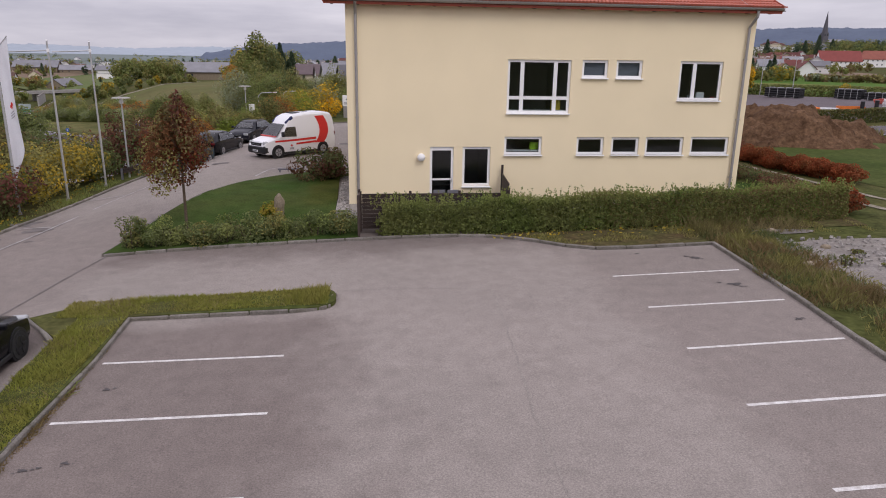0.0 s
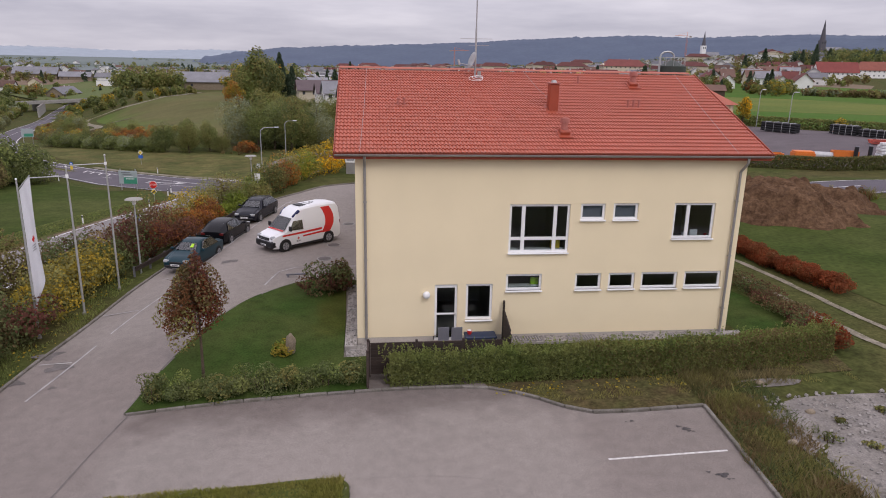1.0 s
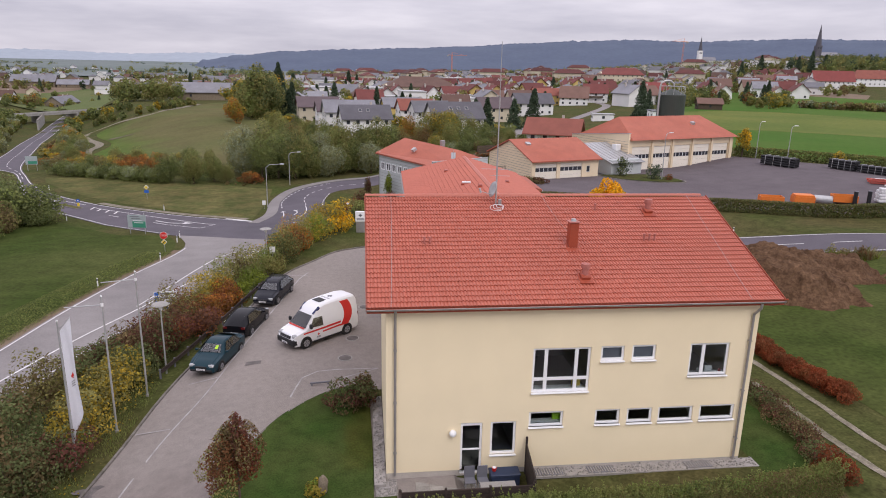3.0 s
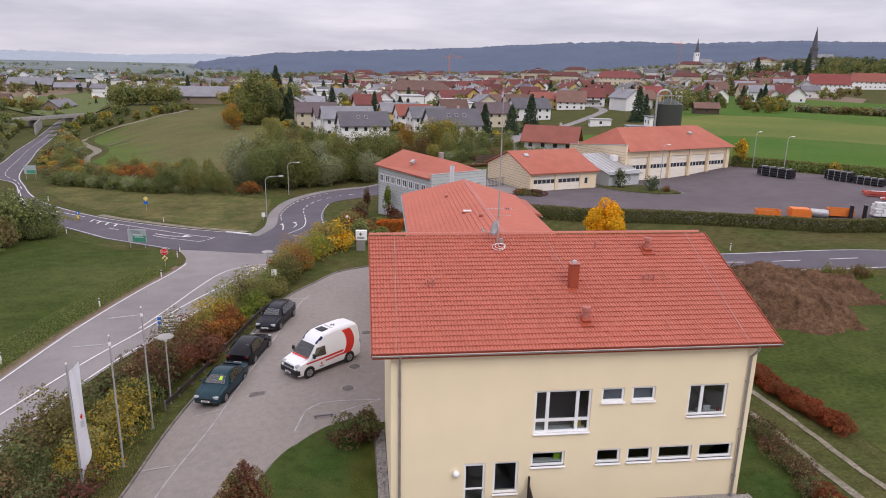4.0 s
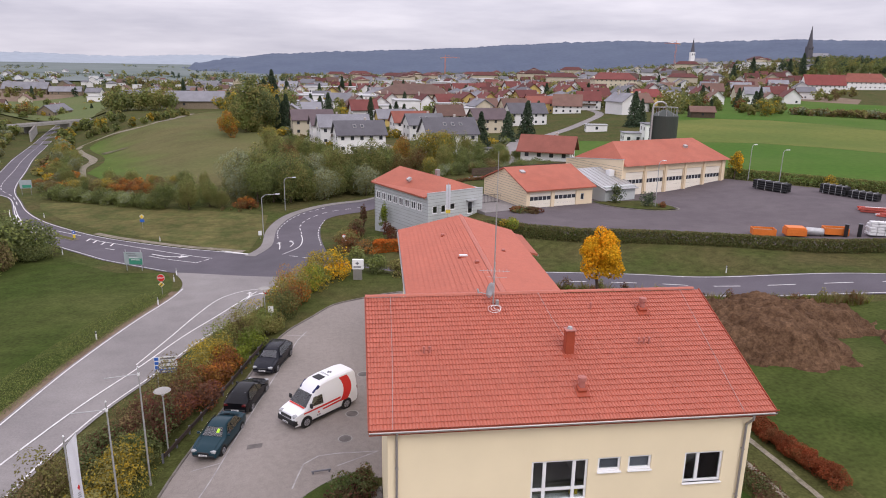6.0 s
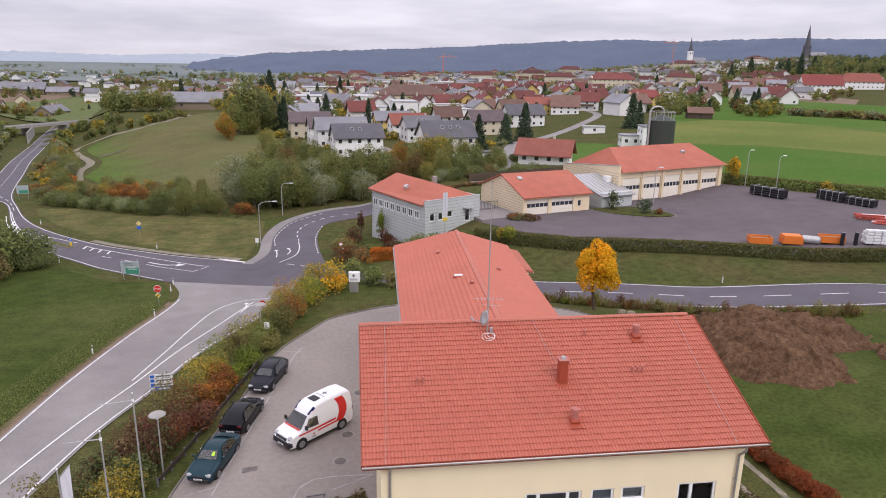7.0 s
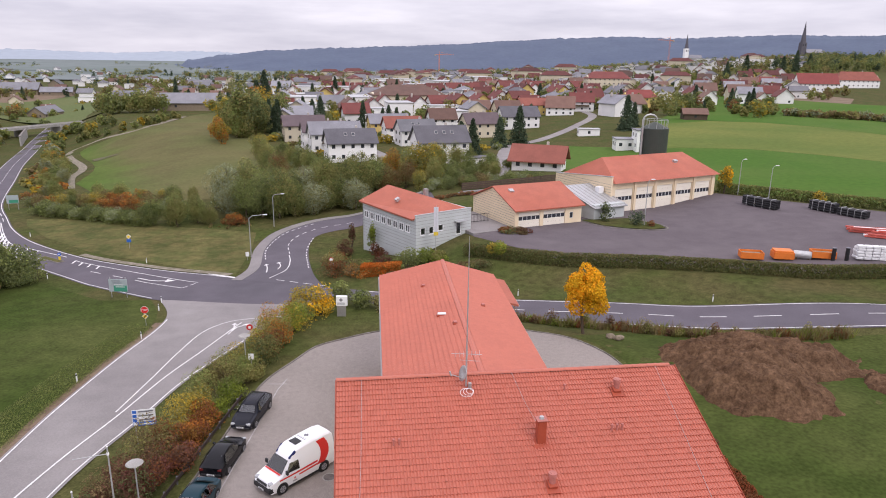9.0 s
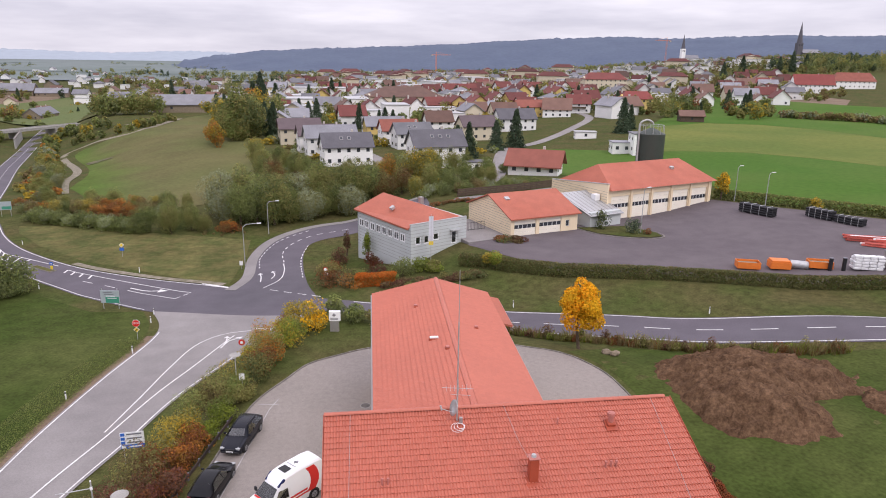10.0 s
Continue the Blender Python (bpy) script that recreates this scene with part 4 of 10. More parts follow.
def window(x0, z0, x1, z1, ups=(), levels=(), y=0.11, bar=0.1, parent=house, sill=True, m=None, blind=False):
    """A white frame with mullions, its panes and sill."""
    m = m or M["white"]
    w, h, t = x1 - x0, z1 - z0, 0.08
    us, vs = [0, *ups, 1], [0, *levels, 1]
    cells = []
    for ua, ub in zip(us, us[1:]):
        for va, vb in zip(vs, vs[1:]):
            a = x0 + w * ua + (bar if ua == 0 else bar * 0.75)
            b = x0 + w * ub - (bar if ub == 1 else bar * 0.75)
            c = z0 + h * va + (bar if va == 0 else bar * 0.65)
            d = z0 + h * vb - (bar if vb == 1 else bar * 0.65)
            cells.append((a, c, b, d))
    fr = part("window", welded(pierced(x0, x1, z0, z1, cells, t, y - t / 2)), m, parent)
    for a, c, b, d in cells:
        part("pane", boxes((((a + b) / 2, y + 0.01, (c + d) / 2), (b - a, 0.012, d - c))), GLASS, fr).visible_shadow = False
    if blind:
        part("blind", boxes((((x0 + x1) / 2, y + 0.09, z0 + h * 0.5), (w - 0.06, 0.02, h - 0.06))), M["shade"], fr, "pale grey roller blind")
    if sill:
        part("sill", boxes((((x0 + x1) / 2, 0.0, z0 - 0.025), (w + 0.05, 0.22, 0.05)), bevel=0.012), m, fr)
    return fr


for kind, x0, z0, x1, z1 in WINDOWS:
    if kind == "big":
        window(x0, z0, x1, z1, (0.235, 0.76), (0.29,), bar=0.1)
    elif kind == "two":
        window(x0, z0, x1, z1, (0.36,), bar=0.1)
    else:
        window(x0, z0, x1, z1, blind=kind == "small")
window(*DWIN)
dr = part("door", boxes(((DOOR[0] + 0.05, 0.1, 1.2), (0.1, 0.08, 2.52)), ((DOOR[2] - 0.05, 0.1, 1.2), (0.1, 0.08, 2.52)), ((3.72, 0.1, 0.0), (0.76, 0.08, 0.12)), ((3.72, 0.1, 2.38), (0.76, 0.08, 0.16)), ((3.72, 0.1, 1.13), (0.76, 0.07, 0.07)), bevel=0.008), M["white"], house, "white framed glazed terrace door")
part("pane", boxes(((3.72, 0.11, 1.2), (0.8, 0.012, 2.36))), GLASS, dr).visible_shadow = False
part("door_handle", boxes(((4.13, 0.04, 1.1), (0.02, 0.04, 0.14)), ((4.08, 0.02, 1.12), (0.12, 0.02, 0.02))), M["galv"], dr)
# things seen on the sills and in the rooms
for x, z, s, k, nm, lb in ((14.0, 4.42, (0.14, 0.12, 0.18), "white", "flower_pot", "white flower pot on the window sill"), (14.45, 4.45, (0.34, 0.1, 0.26), "white", "paper_stack", "white papers standing on the window sill"), (15.0, 4.4, (0.12, 0.1, 0.14), "van_red", "mug", "red mug on the window sill"), (8.35, 3.95, (0.4, 0.1, 0.38), "sign_yellow", "document_tray", "yellow document tray behind the window"), (7.55, 2.35, (0.35, 0.1, 0.3), "hivis", "jacket", "hi-vis yellow jacket behind the low window")):
    bm = boxes(((0, 0, s[2] / 2), s), bevel=0.02)
    o = part(nm, bm, M[k])
    o.location = (x, 0.32, z - 0.03)
    tagged(o, lb, nm.replace("_", " "))
for spec in (((14.26, 0.3, 4.37), (2.0, 0.3, 0.04)), ((7.57, 0.3, 3.9), (2.7, 0.3, 0.04)), ((7.0, 0.3, 2.29), (1.5, 0.3, 0.04))):
    part("sill_board", boxes(spec), M["white"], house)
lampball = thing("wall_lamp", "round white opal wall lamp beside the terrace door", "lamp", (2.88, -0.02, 2.05))
part("plate", rods(((0, 0.02, 0), (0, -0.03, 0), 0.12, None, 20)), M["white"], lampball)
bm = bmesh.new()
bmesh.ops.create_uvsphere(bm, u_segments=20, v_segments=12, radius=0.16, matrix=pose(0, -0.1, 0))
part("globe", bm, M["white"], lampball, smooth=True)
# roof body, fascia and gutter
def roof_z(y, off=0.0):
    return RIDGE - SLOPE * abs(y - RIDGE_Y) + off


EY0, EY1 = -0.36, RIDGE_Y + 0.14
v = []
for x in (ROOF_X0, ROOF_X1):
    v += [(x, EY0, roof_z(EY0, -0.08)), (x, RIDGE_Y, RIDGE - 0.08), (x, EY1, roof_z(EY1, -0.08)), (x, EY1, roof_z(EY1, -0.28)), (x, RIDGE_Y, RIDGE - 0.3), (x, EY0, roof_z(EY0, -0.28))]
part("roof", (v, [(0, 6, 7, 1), (1, 7, 8, 2), (2, 8, 9, 3), (3, 9, 10, 4), (4, 10, 11, 5), (5, 11, 6, 0), (0, 1, 4, 5), (1, 2, 3, 4), (6, 11, 10, 7), (7, 10, 9, 8)]), M["red_metal"], house)
part("soffit", boxes(((W / 2 + 0.2, -0.19, 7.86), (ROOF_X1 - ROOF_X0 - 0.1, 0.36, 0.03))), M["fence"], house)
for k in range(19):
    x = ROOF_X0 + 0.3 + k * 0.96
    part("rafter", boxes(((x, -0.17, 7.8), (0.1, 0.34, 0.1)), ), M["fence"], house)
bm = bmesh.new()
for a in range(6):
    t0, t1 = math.pi * a / 6, math.pi * (a + 1) / 6
    c = (EY0 - 0.07, roof_z(EY0) - 0.075)
    q = [(x, c[0] + 0.085 * math.cos(math.pi + t), c[1] + 0.085 * math.sin(math.pi + t)) for x, t in ((ROOF_X0, t0), (ROOF_X1, t0), (ROOF_X1, t1), (ROOF_X0, t1))]
    bm.faces.new([bm.verts.new(p) for p in q])
bmesh.ops.remove_doubles(bm, verts=bm.verts[:], dist=1e-4)
bm.normal_update()
bmesh.ops.solidify(bm, geom=bm.faces[:], thickness=0.012)
part("gutter", bm, M["zinc"], house)
gz = roof_z(EY0) - 0.18
for x, sx in ((0.38, 0.0), (16.02, 0.1)):
    ps = [(x + sx, EY0 - 0.06, gz), (x + sx, EY0 - 0.04, gz - 0.22), (x, -0.1, gz - 0.6), (x, -0.1, 0.1)]
    if not sx:
        ps = [(x, EY0 - 0.06, gz), (x, EY0 + 0.1, gz - 0.2), (x, -0.1, gz - 0.42), (x, -0.1, 0.1)]
    bm = bmesh.new()
    for a, b in zip(ps, ps[1:]):
        rod(bm, a, b, 0.055, None, 12)
    dp = part("downpipe", bm, M["zinc"], house, smooth=False)
    for z in (1.2, 3.6, 6.0):
        part("clip", boxes(((x, -0.08, z), (0.14, 0.16, 0.03))), M["zinc"], dp)
# ridge caps
cap = bpy.data.meshes.new("ridge_cap")
bm = bmesh.new()
for i in range(5):
    a0, a1 = math.pi * i / 5, math.pi * (i + 1) / 5
    bm.faces.new([bm.verts.new(p) for p in ((0, 0.15 * math.cos(a0), 0.1 * math.sin(a0)), (0.43, 0.13 * math.cos(a0), 0.085 * math.sin(a0)), (0.43, 0.13 * math.cos(a1), 0.085 * math.sin(a1)), (0, 0.15 * math.cos(a1), 0.1 * math.sin(a1)))])
bmesh.ops.remove_doubles(bm, verts=bm.verts[:], dist=1e-4)
bm.to_mesh(cap)
bm.free()
cap.materials.append(M["tile"])
k = 0
while ROOF_X0 + k * 0.41 < ROOF_X1 - 0.3:
    o = new("ridge_cap", cap)
    o.location, o.parent = (ROOF_X0 + k * 0.41, RIDGE_Y, RIDGE + 0.0), house
    k += 1
# verge boards
for x in (ROOF_X0 - 0.02, ROOF_X1 + 0.02):
    a, b = Vector((x, RIDGE_Y, RIDGE - 0.1)), Vector((x, EY0, roof_z(EY0, -0.1)))
    bm = box(bmesh.new(), (a + b) / 2, (0.03, (a - b).length, 0.26), rx=math.degrees(math.atan2(a.z - b.z, a.y - b.y)))
    part("verge_board", bm, M["red_metal"], house)
PITCH = math.degrees(math.atan(SLOPE))


def on_roof(x, y):
    return (x, y, roof_z(y))


def flue(x, y, h=1.1, s=0.42):
    t = thing("chimney", "red sheet-metal chimney with a bright steel cowl on the tiled roof", "chimney", on_roof(x, y))
    part("shaft", boxes(((0, 0, h / 2 - 0.1), (s, s, h + 0.2)), bevel=0.015), M["red_metal"], t)
    part("cap", boxes(((0, 0, h + 0.03), (s + 0.1, s + 0.1, 0.05)), bevel=0.01), M["pink_pipe"], t)
    part("cowl", rods(((0, 0, h + 0.05), (0, 0, h + 0.16), 0.13, 0.1, 16)), M["galv"], t)
    part("flashing", boxes(((0, -0.05, -0.02), (s + 0.3, s + 0.4, 0.04), 0, PITCH)), M["red_metal"], t)


def hood(x, y):
    t = thing("roof_vent", "faded red round vent with a flashing on the tiled roof", "vent", on_roof(x, y), group="round roof vents")
    part("base", boxes(((0, 0, 0.06), (0.42, 0.42, 0.3), 0, PITCH), bevel=0.03), M["red_metal"], t)
    part("pipe", rods(((0, 0, 0.1), (0, 0, 0.48), 0.15, 0.14, 16)), M["pink_pipe"], t)
    part("cap", rods(((0, 0, 0.48), (0, 0, 0.66), 0.2, 0.19, 16), ((0, 0, 0.66), (0, 0, 0.68), 0.12, 0.1, 16)), M["pink_pipe"], t)
    part("flashing", boxes(((0, -0.08, 0.02), (0.6, 0.7, 0.03), 0, PITCH)), M["red_metal"], t)


def small_vent(x, y, count):
    t = thing("roof_vent", "small row of faded red vent pipes on the tiled roof", "vent", on_roof(x, y), group="small pipe vents")
    for i in range(count):
        dx = (i - (count - 1) / 2) * 0.26
        p = part("pipe", rods(((dx, 0, -0.02), (dx, 0, 0.26), 0.045, None, 10)), M["pink_pipe"], t)
        part("cap", rods(((dx, 0, 0.26), (dx, 0, 0.33), 0.07, 0.06, 10)), M["pink_pipe"], p)


part("drip_edge", boxes(((W / 2 + 0.18, EY0 - 0.02, roof_z(EY0) - 0.02), (ROOF_X1 - ROOF_X0, 0.03, 0.05))), M["red_metal"], house)
flue(8.74, 3.4)
hood(8.69, 1.15)
hood(13.38, 5.95)
small_vent(2.0, 3.6, 2)
small_vent(12.6, 3.7, 3)
small_vent(10.7, 6.15, 1)
# lightning wires
for ps in ([(0.2, -0.45), (0.38, 3.3), (0.5, 7.3)], [(15.62, -0.45), (15.8, 3.0), (16.05, 7.4)], [(8.2, 7.4), (8.5, 5.4), (8.9, 3.9)]):
    bm = bmesh.new()
    for a, b in zip(ps, ps[1:]):
        rod(bm, (*a, roof_z(a[1]) + 0.06), (*b, roof_z(b[1]) + 0.06), 0.007, None, 5)
    part("lightning_wire", bm, M["galv"], house)
# mast with aerials and dish
mast = thing("aerial_mast", "thin steel aerial mast with a grey satellite dish", "aerial mast", on_roof(5.72, 6.7))
part("mast", rods(((0, 0, -0.3), (0, 0, 2.2), 0.045, None, 8), ((0, 0, 2.2), (0, 0, 5.2), 0.032, None, 8), ((0, 0, 5.2), (0, 0, 7.8), 0.022, 0.014, 6)), M["galv"], mast)
boom = part("aerial", rods(((-0.75, 0.15, 1.75), (0.75, -0.15, 1.75), 0.012, None, 5)), M["galv"], mast)
for i in range(7):
    part("aerial_element", rods(((-0.6 + 0.2 * i, -0.3, 1.76), (-0.6 + 0.2 * i + 0.1, 0.3, 1.76), 0.007, None, 4)), M["galv"], boom)
part("aerial_rod", rods(((-0.35, 0.0, 1.45), (0.6, -0.25, 1.45), 0.01, None, 5)), M["galv"], mast)
bm = bmesh.new()
bmesh.ops.create_uvsphere(bm, u_segments=24, v_segments=12, radius=0.85, matrix=Matrix.Identity(4))
bmesh.ops.delete(bm, geom=[q for q in bm.verts if q.co.z > -0.68], context="VERTS")
for q in bm.verts:
    q.co.z += 0.8
bmesh.ops.solidify(bm, geom=bm.faces[:], thickness=0.02)
bmesh.ops.transform(bm, matrix=pose(-0.14, -0.1, 0.75, 0, -72, 12) @ Matrix.Scale(0.95, 4), verts=bm.verts[:])
dish = part("dish", bm, M["galv"], mast, "light grey satellite dish", smooth=True)
part("feed_arm", rods(((-0.2, -0.1, 0.5), (-0.75, 0.1, 0.62), 0.018, None, 6), ((-0.75, 0.1, 0.55), (-0.82, 0.13, 0.78), 0.05, None, 8)), M["galv"], dish)
bm = bmesh.new()
for j in range(3):
    for i in range(14):
        a0, a1 = [2 * math.pi * k / 14 for k in (i, i + 1)]
        r = 0.33 - 0.07 * j
        f3 = lambda a: (r * math.cos(a) - 0.05 + 0.08 * j, -0.55 + r * 0.8 * math.sin(a), 0.14 + 0.04 * j + SLOPE * (-0.55 + r * 0.8 * math.sin(a)))
        rod(bm, f3(a0), f3(a1), 0.011, None, 5)
part("cable_coil", bm, M["white"], mast, "coiled white aerial cable")
part("junction_box", boxes(((0.16, -0.2, 0.12), (0.16, 0.14, 0.3)), bevel=0.01), M["zinc"], mast)
# terrace behind the fence
tagged(part("terrace_base", boxes(((3.65, -1.28, -0.46), (4.9, 2.5, 0.5))), M["concrete"]), "concrete bed under the terrace slabs", "terrace", kind="structure")
slabs = tagged(new("terrace"), "terrace of grey concrete slabs behind the fence", "terrace", kind="structure")
me = bpy.data.meshes.new("slab")
bm = boxes(((0, 0, 0), (0.58, 0.58, 0.06)), bevel=0.008)
bm.to_mesh(me)
bm.free()
me.materials.append(M["slab"])
for i in range(8):
    for j in range(4):
        o = new("slab", me)
        o.location, o.parent = (1.55 + 0.6 * i, -0.35 - 0.6 * j, -0.17), slabs
for x, y in ((7.2, -0.32), (9.6, -0.32), (14.2, -0.32)):
    o = thing("light_shaft_grate", "grey steel grate over a cellar light shaft at the wall foot", "grate", (x, y, 0.0), group="cellar light shafts")
    part("frame", boxes(((0, -0.02, 0.05), (1.25, 0.5, 0.06))), M["bar"], o)
    for i in range(10):
        part("slat", boxes(((-0.54 + 0.12 * i, -0.02, 0.085), (0.05, 0.42, 0.02))), M["zinc"], o)
part("gravel_strip", boxes(((11.6, -0.35, 0.02), (10.8, 0.7, 0.1))), M["pebble"], None)
tagged(bpy.data.objects["gravel_strip"], "strip of pale pebbles at the foot of the wall", "gravel strip", kind="structure")
tagged(part("gravel_strip", boxes(((-0.27, 3.35, -0.1), (0.5, 8.0, 0.34)), ((0.0, -0.62, -0.28), (0.9, 1.2, 0.3))), M["pebble"]), "strip of pale pebbles at the house corner", "gravel strip", kind="structure")
bm = bmesh.new()
rng = random.Random(5)
for i in range(900):
    if i < 450:
        x, y = rng.uniform(6.3, 16.9), rng.uniform(-0.68, -0.02)
        z = 0.075
    elif i < 650:
        x, y, z = rng.uniform(-0.44, 0.44), rng.uniform(-1.2, -0.04), -0.12
    else:
        x, y, z = rng.uniform(-0.5, -0.04), rng.uniform(-0.6, 7.2), 0.08
    r = rng.uniform(0.03, 0.07)
    bmesh.ops.create_cube(bm, size=r, matrix=pose(x, y, z, rng.uniform(0, 90), rng.uniform(0, 90), rng.uniform(0, 90)))
tagged(part("pebbles", bm, M["pebble"]), "loose pale pebbles along the wall", "pebbles", kind="stuff")
part("shaft_cover", boxes(((-0.1, -0.45, -0.1), (0.45, 0.5, 0.05)), bevel=0.01), M["zinc"])
tagged(bpy.data.objects["shaft_cover"], "grey metal shaft cover beside the house wall", "cover")


def fence_run(a, b, h0, h1, name="fence"):
    """Dark panels of boards between posts; the top steps from h0 to h1."""
    t = thing(name, "dark brown stained wooden privacy fence round the terrace", "fence")
    a, b = Vector(a), Vector(b)
    L = (b - a).length
    n = max(1, round(L / 1.8))
    ang = math.degrees(math.atan2(b.y - a.y, b.x - a.x))
    for i in range(n + 1):
        p = a.lerp(b, i / n)
        h = lerp(h0, h1, min(1, (i + 0.0) / n))
        part("post", boxes(((p.x, p.y, h / 2 - 0.18), (0.09, 0.09, h + 0.5), ang), bevel=0.008), M["fence"], t)
    for i in range(n):
        p, q = a.lerp(b, i / n), a.lerp(b, (i + 1) / n)
        h = lerp(h0, h1, (i + 0.5) / n) - 0.05
        m = (p + q) / 2
        w = (q - p).length - 0.1
        k = 9
        for j in range(k):
            part("board", boxes(((m.x, m.y, -0.2 + (h + 0.2) * (j + 0.5) / k), (w, 0.022, (h + 0.2) / k - 0.008), ang)), M["fence"], t)
        part("rail", boxes(((m.x, m.y, h + 0.0), (w, 0.05, 0.05), ang)), M["fence"], t)
    return t


fence_run((0.48, -2.75, 0), (5.9, -2.7, 0), 1.12, 1.12)
fence_run((6.18, -0.15, 0), (5.95, -2.65, 0), 1.68, 1.2)
fence_run((0.44, -2.8, 0), (0.42, -3.8, 0), 1.2, 1.2)
bench = thing("storage_bench", "navy lidded storage box on the terrace", "storage box", (5.1, -0.75, -0.14))
part("body", boxes(((0, 0, 0.28), (1.25, 0.6, 0.56)), bevel=0.02), M["blue_box"], bench)
part("lid", boxes(((0, 0, 0.6), (1.32, 0.66, 0.09)), bevel=0.02), M["blue_box"], bench)
ash = thing("bucket", "small red bucket on the storage box", "bucket", (4.65, -0.7, 0.51))
part("body", rods(((0, 0, 0), (0, 0, 0.16), 0.08, 0.11, 14)), M["van_red"], ash)
part("content", rods(((0, 0, 0.14), (0, 0, 0.17), 0.09, None, 14)), M["white"], ash)
tab = thing("terrace_table", "grey garden table on the terrace", "table", (4.6, -2.0, -0.14))
part("tabletop", boxes(((0, 0, 0.72), (1.5, 0.8, 0.04)), bevel=0.01), M["concrete"], tab)
for sx in (-1, 1):
    for sy in (-1, 1):
        part("leg", boxes(((sx * 0.68, sy * 0.33, 0.35), (0.05, 0.05, 0.7))), M["galv"], tab)
ch = thing("garden_chair", "grey slatted garden chair on the terrace", "chair", (3.55, -1.0, -0.14), group="terrace chairs")
part("seat", boxes(((0, 0, 0.43), (0.46, 0.44, 0.04)), bevel=0.01), M["bar"], ch)
part("backrest", boxes(((0, 0.22, 0.72), (0.46, 0.04, 0.56)), bevel=0.01), M["bar"], ch)
for sx in (-1, 1):
    for sy in (-1, 1):
        part("leg", boxes(((sx * 0.2, sy * 0.19, 0.21), (0.035, 0.035, 0.42))), M["galv"], ch)
copy_thing(ch, pose(4.12, -1.02, -0.14, 0, 0, 4))

# ---- rear hall ----
def gable_roof(x0, x1, y0, y1, eave, ridge, thick=0.2, along="y", xr=None):
    """A ridged roof body; the ridge runs along the given axis."""
    if along == "y":
        xm = (x0 + x1) / 2 if xr is None else xr
        prof = [(x0, eave), (xm, ridge), (x1, eave), (x1, eave - thick), (xm, ridge - thick), (x0, eave - thick)]
        v = [(p[0], y, p[1]) for y in (y0, y1) for p in prof]
    else:
        ym = (y0 + y1) / 2
        prof = [(y0, eave), (ym, ridge), (y1, eave), (y1, eave - thick), (ym, ridge - thick), (y0, eave - thick)]
        v = [(x, p[0], p[1]) for x in (x0, x1) for p in prof]
    f = [(0, 1, 7, 6), (1, 2, 8, 7), (2, 3, 9, 8), (3, 4, 10, 9), (4, 5, 11, 10), (5, 0, 6, 11), (0, 5, 4, 1), (1, 4, 3, 2), (6, 7, 10, 11), (7, 8, 9, 10)]
    return v, f


hall = thing("vehicle_hall", "long low hall with a red tiled gable roof behind the house", "hall")
hall.matrix_world = pose(7.9, 32.2, 0, 0, 0, -1.8) @ pose(-7.9, -32.2, 0)
HX0, HX1, HXR, HR, HE, HY0, HY1 = 2.42, 13.2, 12.4, 7.9, 8.5, 7.7, 32.2
HTOP = 9.85
part("wall", boxes(((HX0 + 0.55, (HY0 + HY1) / 2 + 0.4, 4.1), (0.3, HY1 - HY0 - 1.0, 8.3))), M["stucco"], hall)
part("wall", boxes(((HXR - 0.25, (HY0 + HY1) / 2 + 0.4, 4.1), (0.3, HY1 - HY0 - 1.0, 8.2))), M["stucco"], hall)
part("wall", boxes(((7.42, HY1 - 0.6, 4.2), (9.1, 0.3, 8.5))), M["stucco"], hall)
v, f = gable_roof(HX0, HXR, HY0, HY1, HE, HTOP, xr=HR)
part("roof", (v, f), M["tile"], hall)
part("roof_extension", boxes(((HXR + 0.38, 27.8, HE - 0.14), (0.84, 6.2, 0.16), 0, 0, 14)), M["roof_orange"], hall)
v = [(HR + dx, y, HTOP + dz) for y in (HY0, HY1) for dx, dz in ((-0.17, 0.04), (0, 0.13), (0.17, 0.04), (0.17, -0.2), (-0.17, -0.2))]
part("ridge", (v, [(0, 1, 6, 5), (1, 2, 7, 6), (2, 3, 8, 7), (3, 4, 9, 8), (4, 0, 5, 9), (0, 4, 3, 2, 1), (5, 6, 7, 8, 9)]), M["tile"], hall)
for x, w in ((HX0 - 0.07, 0.12), (HX1 + 0.02, 0.1)):
    part("gutter", boxes(((x, (HY0 + HY1) / 2 if x < 5 else 27.8, HE - 0.14 if x < 5 else HE - 0.3), (w, HY1 - HY0 if x < 5 else 6.2, 0.12)), bevel=0.02), M["zinc"], hall)
part("gutter", boxes(((HXR + 0.08, (HY0 + 24.7) / 2, HE - 0.12), (0.13, 24.7 - HY0, 0.12)), bevel=0.02), M["zinc"], hall)
for x, y, s in ((6.6, 19.6, 0.7), (5.8, 26.5, 0.3), (9.9, 22, 0.28), (7.3, 17.6, 0.3)):
    z = HE + (HTOP - HE) * ((x - HX0) / (HR - HX0) if x < HR else (HXR - x) / (HXR - HR))
    o = thing("roof_vent", "small vent hood on the hall roof", "vent", hall.matrix_world @ Vector((x, y, z)), group="hall roof vents")
    part("base", boxes(((0, 0, 0.05), (s, 0.3, 0.2)), bevel=0.02), M["red_metal"], o)
    part("hood", boxes(((0, 0, 0.2), (s * 0.85, 0.24, 0.12)), bevel=0.03), M["plate"] if s > 0.5 else M["pink_pipe"], o)
part("gate", boxes(((HX0 + 0.36, 20, 2.0), (0.08, 4, 3.6)), ((HX0 + 0.36, 26, 2.0), (0.08, 4, 3.6)), bevel=0.02), M["gate"], hall)

